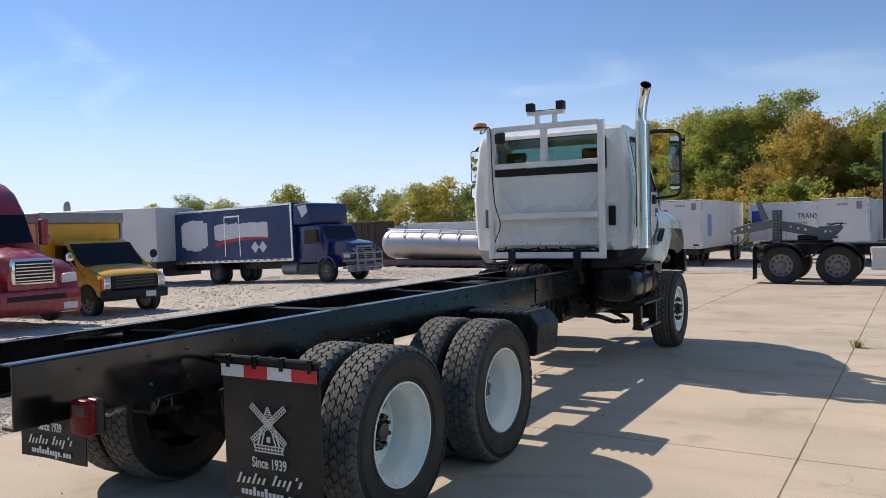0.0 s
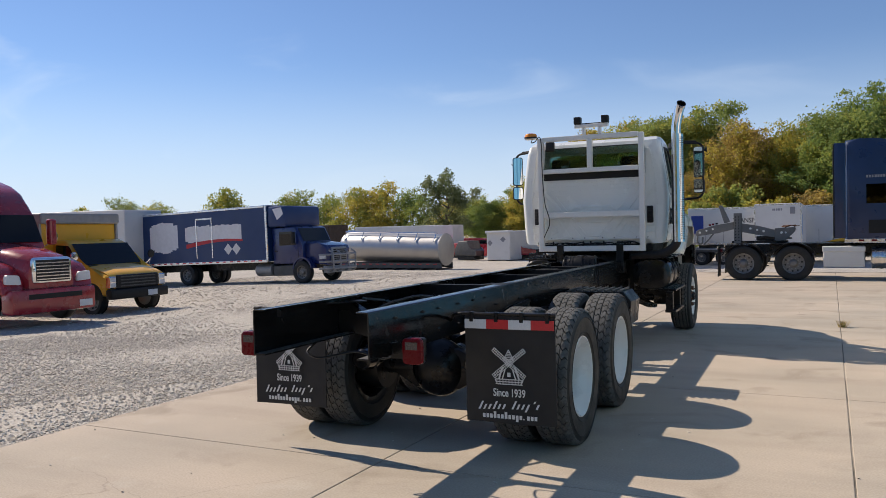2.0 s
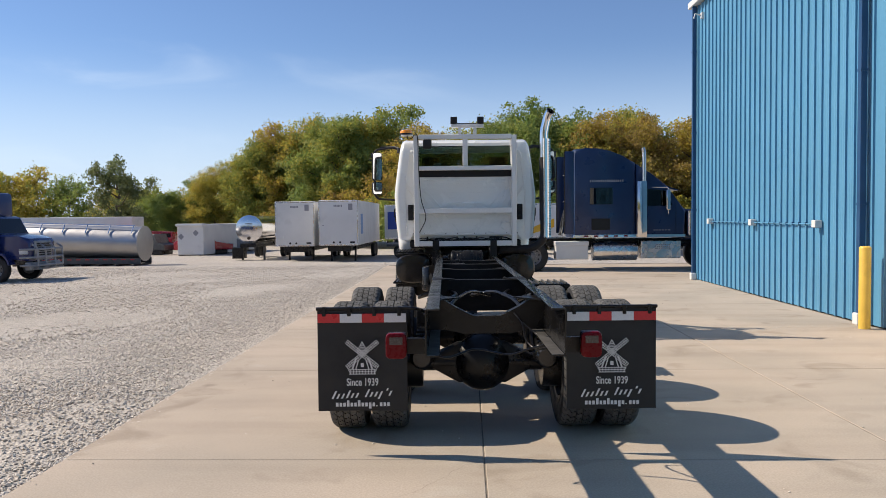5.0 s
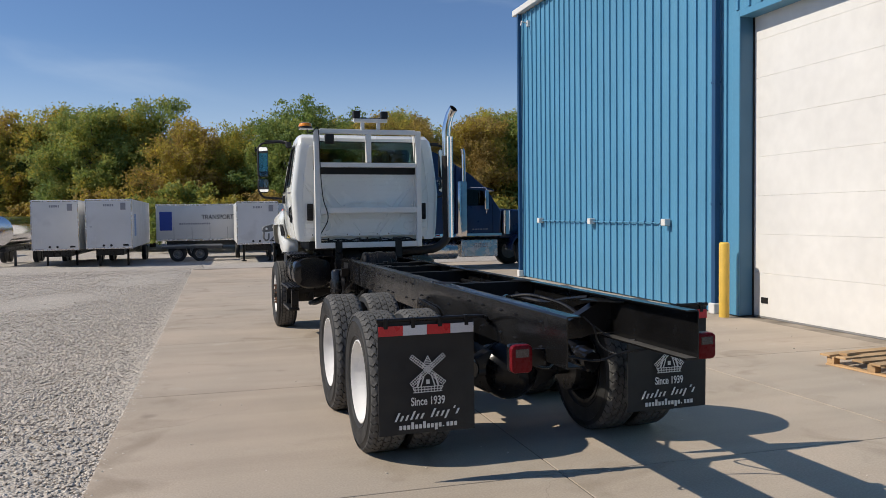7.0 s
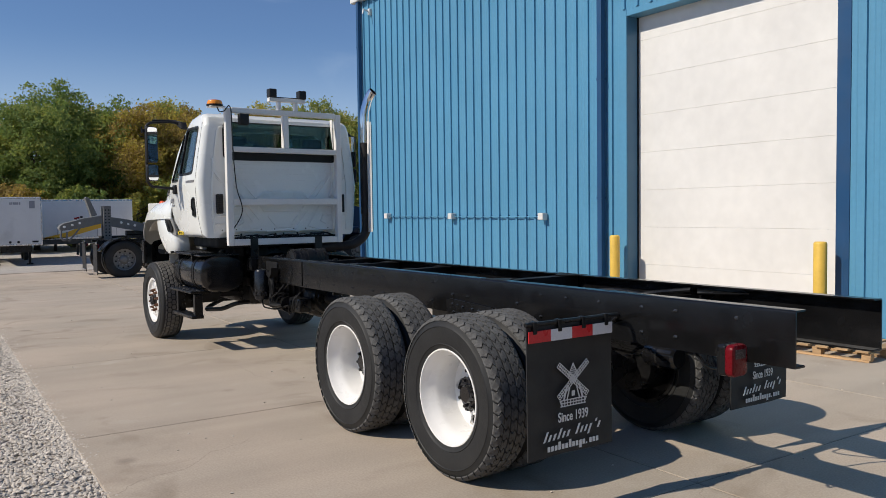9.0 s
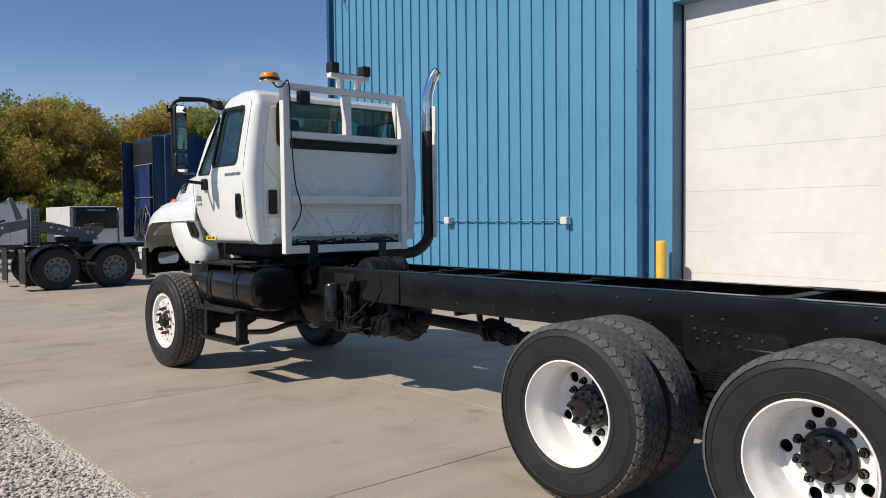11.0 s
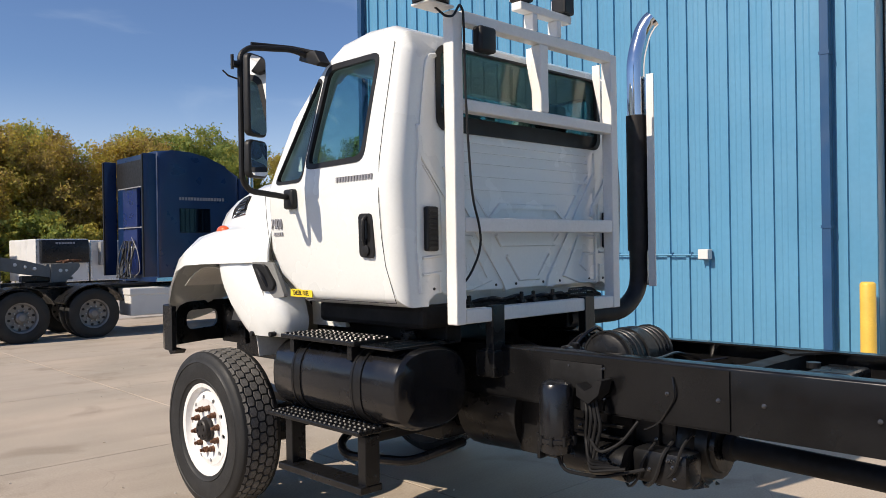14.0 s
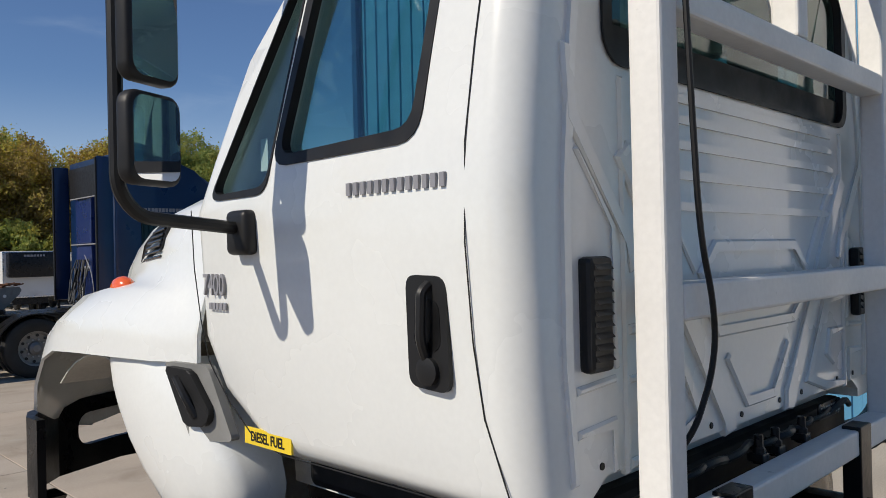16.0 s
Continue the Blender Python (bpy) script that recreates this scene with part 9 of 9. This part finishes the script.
# ---- trees ----
def leaf_mat(name, colors, rand=0.35):
    m = bpy.data.materials.new(name)
    m.use_nodes = True
    nt = m.node_tree
    b = nt.nodes["Principled BSDF"]
    b.inputs["Roughness"].default_value = 0.7
    geo, oi = nt.nodes.new("ShaderNodeNewGeometry"), nt.nodes.new("ShaderNodeObjectInfo")
    cr = nt.nodes.new("ShaderNodeValToRGB")
    cr.color_ramp.elements[0].color, cr.color_ramp.elements[1].color = (*colors[0], 1), (*colors[-1], 1)
    for k, c in enumerate(colors[1:-1]):
        e = cr.color_ramp.elements.new((k + 1) / (len(colors) - 1))
        e.color = (*c, 1)
    n = nt.nodes.new("ShaderNodeTexNoise")
    n.inputs["Scale"].default_value = 0.35
    nt.links.new(geo.outputs["Position"], n.inputs["Vector"])
    a = nt.nodes.new("ShaderNodeMath")
    a.operation = "MULTIPLY_ADD"
    a.inputs[1].default_value = 0.72
    nt.links.new(oi.outputs["Random"], a.inputs[0])
    c = nt.nodes.new("ShaderNodeMath")
    c.operation = "MULTIPLY_ADD"
    c.inputs[1].default_value = rand
    nt.links.new(geo.outputs["Random Per Island"], c.inputs[0])
    nt.links.new(a.outputs[0], c.inputs[2])
    d = nt.nodes.new("ShaderNodeMath")
    d.operation = "MULTIPLY_ADD"
    d.inputs[1].default_value = 0.9
    d.inputs[2].default_value = -0.38
    nt.links.new(n.outputs["Fac"], d.inputs[0])
    nt.links.new(d.outputs[0], a.inputs[2])
    nt.links.new(c.outputs[0], cr.inputs["Fac"])
    nt.links.new(cr.outputs["Color"], b.inputs["Base Color"])
    tl = nt.nodes.new("ShaderNodeBsdfTranslucent")
    nt.links.new(cr.outputs["Color"], tl.inputs["Color"])
    mx = nt.nodes.new("ShaderNodeMixShader")
    mx.inputs["Fac"].default_value = 0.5
    nt.links.new(b.outputs["BSDF"], mx.inputs[1])
    nt.links.new(tl.outputs["BSDF"], mx.inputs[2])
    nt.links.new(mx.outputs["Shader"], nt.nodes["Material Output"].inputs["Surface"])
    return m


M_LEAF = leaf_mat("autumn_leaves", [(0.138, 0.218, 0.062), (0.193, 0.270, 0.072), (0.264, 0.316, 0.078), (0.385, 0.374, 0.081), (0.528, 0.414, 0.069), (0.363, 0.259, 0.084)])


M_LEAF_GREEN = leaf_mat("green_leaves", [(0.10, 0.14, 0.06), (0.14, 0.18, 0.075), (0.19, 0.215, 0.09), (0.24, 0.24, 0.09)])


def tree_meshes(seed, h, spread_, count, leaf=0.3, sparse=False):
    """A tapered trunk with limbs, and a crown of uneven lobes, each made of many small leaf sprays."""
    rg = random.Random(seed)
    b = bmx()
    top = h * 0.74
    line = [Vector((0, 0, 0))]
    for k in range(1, 6):
        line.append(Vector((rg.uniform(-0.2, 0.2) * k * 0.6, rg.uniform(-0.2, 0.2) * k * 0.6, top * k / 5)))
    r0 = h * 0.020
    pipe(b, line, lambda t: r0 * (1 - 0.8 * t) + 0.02, 8)
    # lobes: the ends of the main limbs, wider low down, narrower and steeper towards the top
    lobes = []
    n = 11 if sparse else 19
    for k in range(n):
        t = 0.16 + 0.84 * (k + rg.uniform(0, 0.8)) / n
        i = min(4, int(t * 5))
        base = line[i].lerp(line[i + 1], min(1.0, t * 5 - i))
        a = k * 2.4 + rg.uniform(-0.7, 0.7)
        wide_ = math.sin(math.pi * min(1.0, 0.26 + 0.66 * t)) ** 0.6
        reach = spread_ * wide_ * rg.uniform(0.45, 1.0)
        tip = base + Vector((math.cos(a) * reach, math.sin(a) * reach, h * rg.uniform(0.05, 0.20)))
        tip.z = min(tip.z, h * rg.uniform(0.84, 0.95))
        mid = base.lerp(tip, 0.5) + Vector((0, 0, -0.025 * h))
        pipe(b, [base, mid, tip], lambda q: r0 * 0.42 * (1 - 0.85 * q) + 0.012, 6)
        lobes.append((tip, h * rg.uniform(0.10, 0.17)))
        if not sparse:
            lobes.append((base.lerp(tip, 0.55), h * rg.uniform(0.08, 0.13)))
    lobes.append((line[-1] + Vector((0, 0, 0.15 * h)), 0.12 * h))
    # sprays: small tufts strewn over the lobes, some standing out of the outline
    tufts = []
    for c, r in lobes:
        for _ in range(16 if sparse else 26):
            v = Vector((rg.gauss(0, 1), rg.gauss(0, 1), rg.gauss(0.15, 0.9))).normalized()
            d = r * rg.uniform(0.35, 1.12) * (1.18 if rg.random() < 0.12 else 1.0)
            tufts.append((c + Vector((v.x * d, v.y * d, v.z * d * 0.85)), r * rg.uniform(0.16, 0.36)))
    trunk = mesh_of(b, "trunk", M_BARK, True, 60)
    verts, faces = [], []
    tot = sum(r ** 2 for _, r in tufts)
    for c, r in tufts:
        lean_ = Vector((rg.gauss(0, 0.5), rg.gauss(0, 0.5), rg.gauss(0.25, 0.4)))
        for _ in range(int(count * r * r / tot + rg.random())):
            v = Vector((rg.gauss(0, 0.62), rg.gauss(0, 0.62), rg.gauss(0, 0.5)))
            p = c + v * r
            if p.z < 0.4:
                continue
            s = leaf * rg.uniform(0.55, 1.35)
            nrm = (lean_ + v * 0.35 + Vector((rg.gauss(0, 0.6), rg.gauss(0, 0.6), rg.gauss(0, 0.6)))).normalized()
            u = nrm.orthogonal().normalized()
            u.rotate(Matrix.Rotation(rg.uniform(0, 6.28), 3, nrm))
            w = nrm.cross(u)
            k = len(verts)
            verts += [p + u * s * 0.6, p + (w * 0.5 - u * 0.35) * s, p - (w * 0.5 + u * 0.35) * s]
            faces.append((k, k + 1, k + 2))
    me = bpy.data.meshes.new("crown")
    me.from_pydata(verts, [], faces)
    me.materials.append(M_LEAF_GREEN if sparse else M_LEAF)
    return trunk, me


KINDS = [tree_meshes(31 + k, 12.5, 4.4, 44000, 0.185) for k in range(6)]
DISTANT = [tree_meshes(51 + k, 12.5, 5.4, 9000, 0.30) for k in range(3)]
THIN = tree_meshes(77, 9.0, 3.4, 13000, 0.17, True)
UNSEEN_FAR = [tree_meshes(61 + k, 12.5, 6.5, 3500, 0.6) for k in range(2)]
LOW = [tree_meshes(91 + k, 5.0, 3.2, 10000, 0.20) for k in range(2)]


def tree(x, y, h, meshes, full, rot, lab, group, wide=1.0):
    k = h / full
    t = thing("tree", lab, "tree", Matrix.LocRotScale((x, y, -1.25), Euler((0, 0, rot)), (k * wide, k * wide, k)), group=group)
    part("trunk", meshes[0], M_BARK, t)
    part("crown", meshes[1], M_LEAF, t)


rt_ = random.Random(44)
for k in range(35):
    x = -27 + k * 3.05 + rt_.uniform(-0.9, 0.9)
    y = 76 + (k % 3) * 3.4 + rt_.uniform(-1, 1) + max(0.0, -8 - x) * 0.9
    h = 14.3 + rt_.uniform(-1.5, 1.3) - (2.0 if -7 < x < 1 else 0)
    tree(x, y, h, KINDS[k % 6], 12.5, rt_.uniform(0, 6.28), "broad autumn tree turning yellow and brown", "tree line")
for k, (x, y, h) in enumerate(((-29.2, 91, 12.4), (-31.6, 93, 11.0), (-34.2, 92, 9.6), (-36.6, 93, 8.0), (-39.2, 92, 6.8), (-43.0, 97, 6.4), (-30.5, 99, 12.0))):
    tree(x, y, h, KINDS[(k + 2) % 6], 12.5, k * 1.3, "broad autumn tree turning yellow and brown", "tree line")
for k in range(30):
    x = -30 + k * 3.4 + rt_.uniform(-1, 1)
    tree(x, 71 + rt_.uniform(-1.5, 1.5) + max(0.0, -8 - x) * 0.9, 5.6 + rt_.uniform(-1, 1.2), LOW[k % 2], 5.0, rt_.uniform(0, 6.28), "low leafy bush at the edge of the trees", "bushes under the trees")
tree(-45.2, 90, 10.8, THIN, 9.0, 0.5, "open green tree standing alone", "scattered trees")
for k, (x, y, h, wide) in enumerate(((-147.4, 118, 10.0, 1.0), (-136.6, 118, 11.8, 0.95), (-125.4, 118, 10.1, 1.1), (-107.3, 118, 12.5, 0.95), (-89.6, 118, 11.4, 1.0), (-84.6, 121, 10.4, 0.9), (-76.8, 118, 11.2, 1.0), (-72.0, 120, 12.2, 1.1), (-65.4, 118, 10.4, 1.0), (-60, 122, 8.8, 1.1), (-55, 112, 8.2, 1.1), (-46, 104, 8.0, 1.1), (-57, 126, 8.4, 1.1), (-98, 130, 7.6, 1.1), (-118, 133, 7.6, 1.1), (-81, 128, 7.6, 1.1), (-49, 118, 7.6, 1.1))):
    tree(x, y, h, DISTANT[k % 3], 12.5, x, "distant yellowing autumn tree beyond the lot", "scattered trees", wide)
# unseen trees added behind the camera's walk, to darken the truck's mirrors
for k in range(16):
    x = -75 + k * 5.8 + rt_.uniform(-1, 1)
    tree(x, -58 + rt_.uniform(-4, 4), 12.5 + rt_.uniform(-2, 2), UNSEEN_FAR[k % 2], 12.5, rt_.uniform(0, 6.28), "broad autumn tree turning yellow and brown", "tree line")
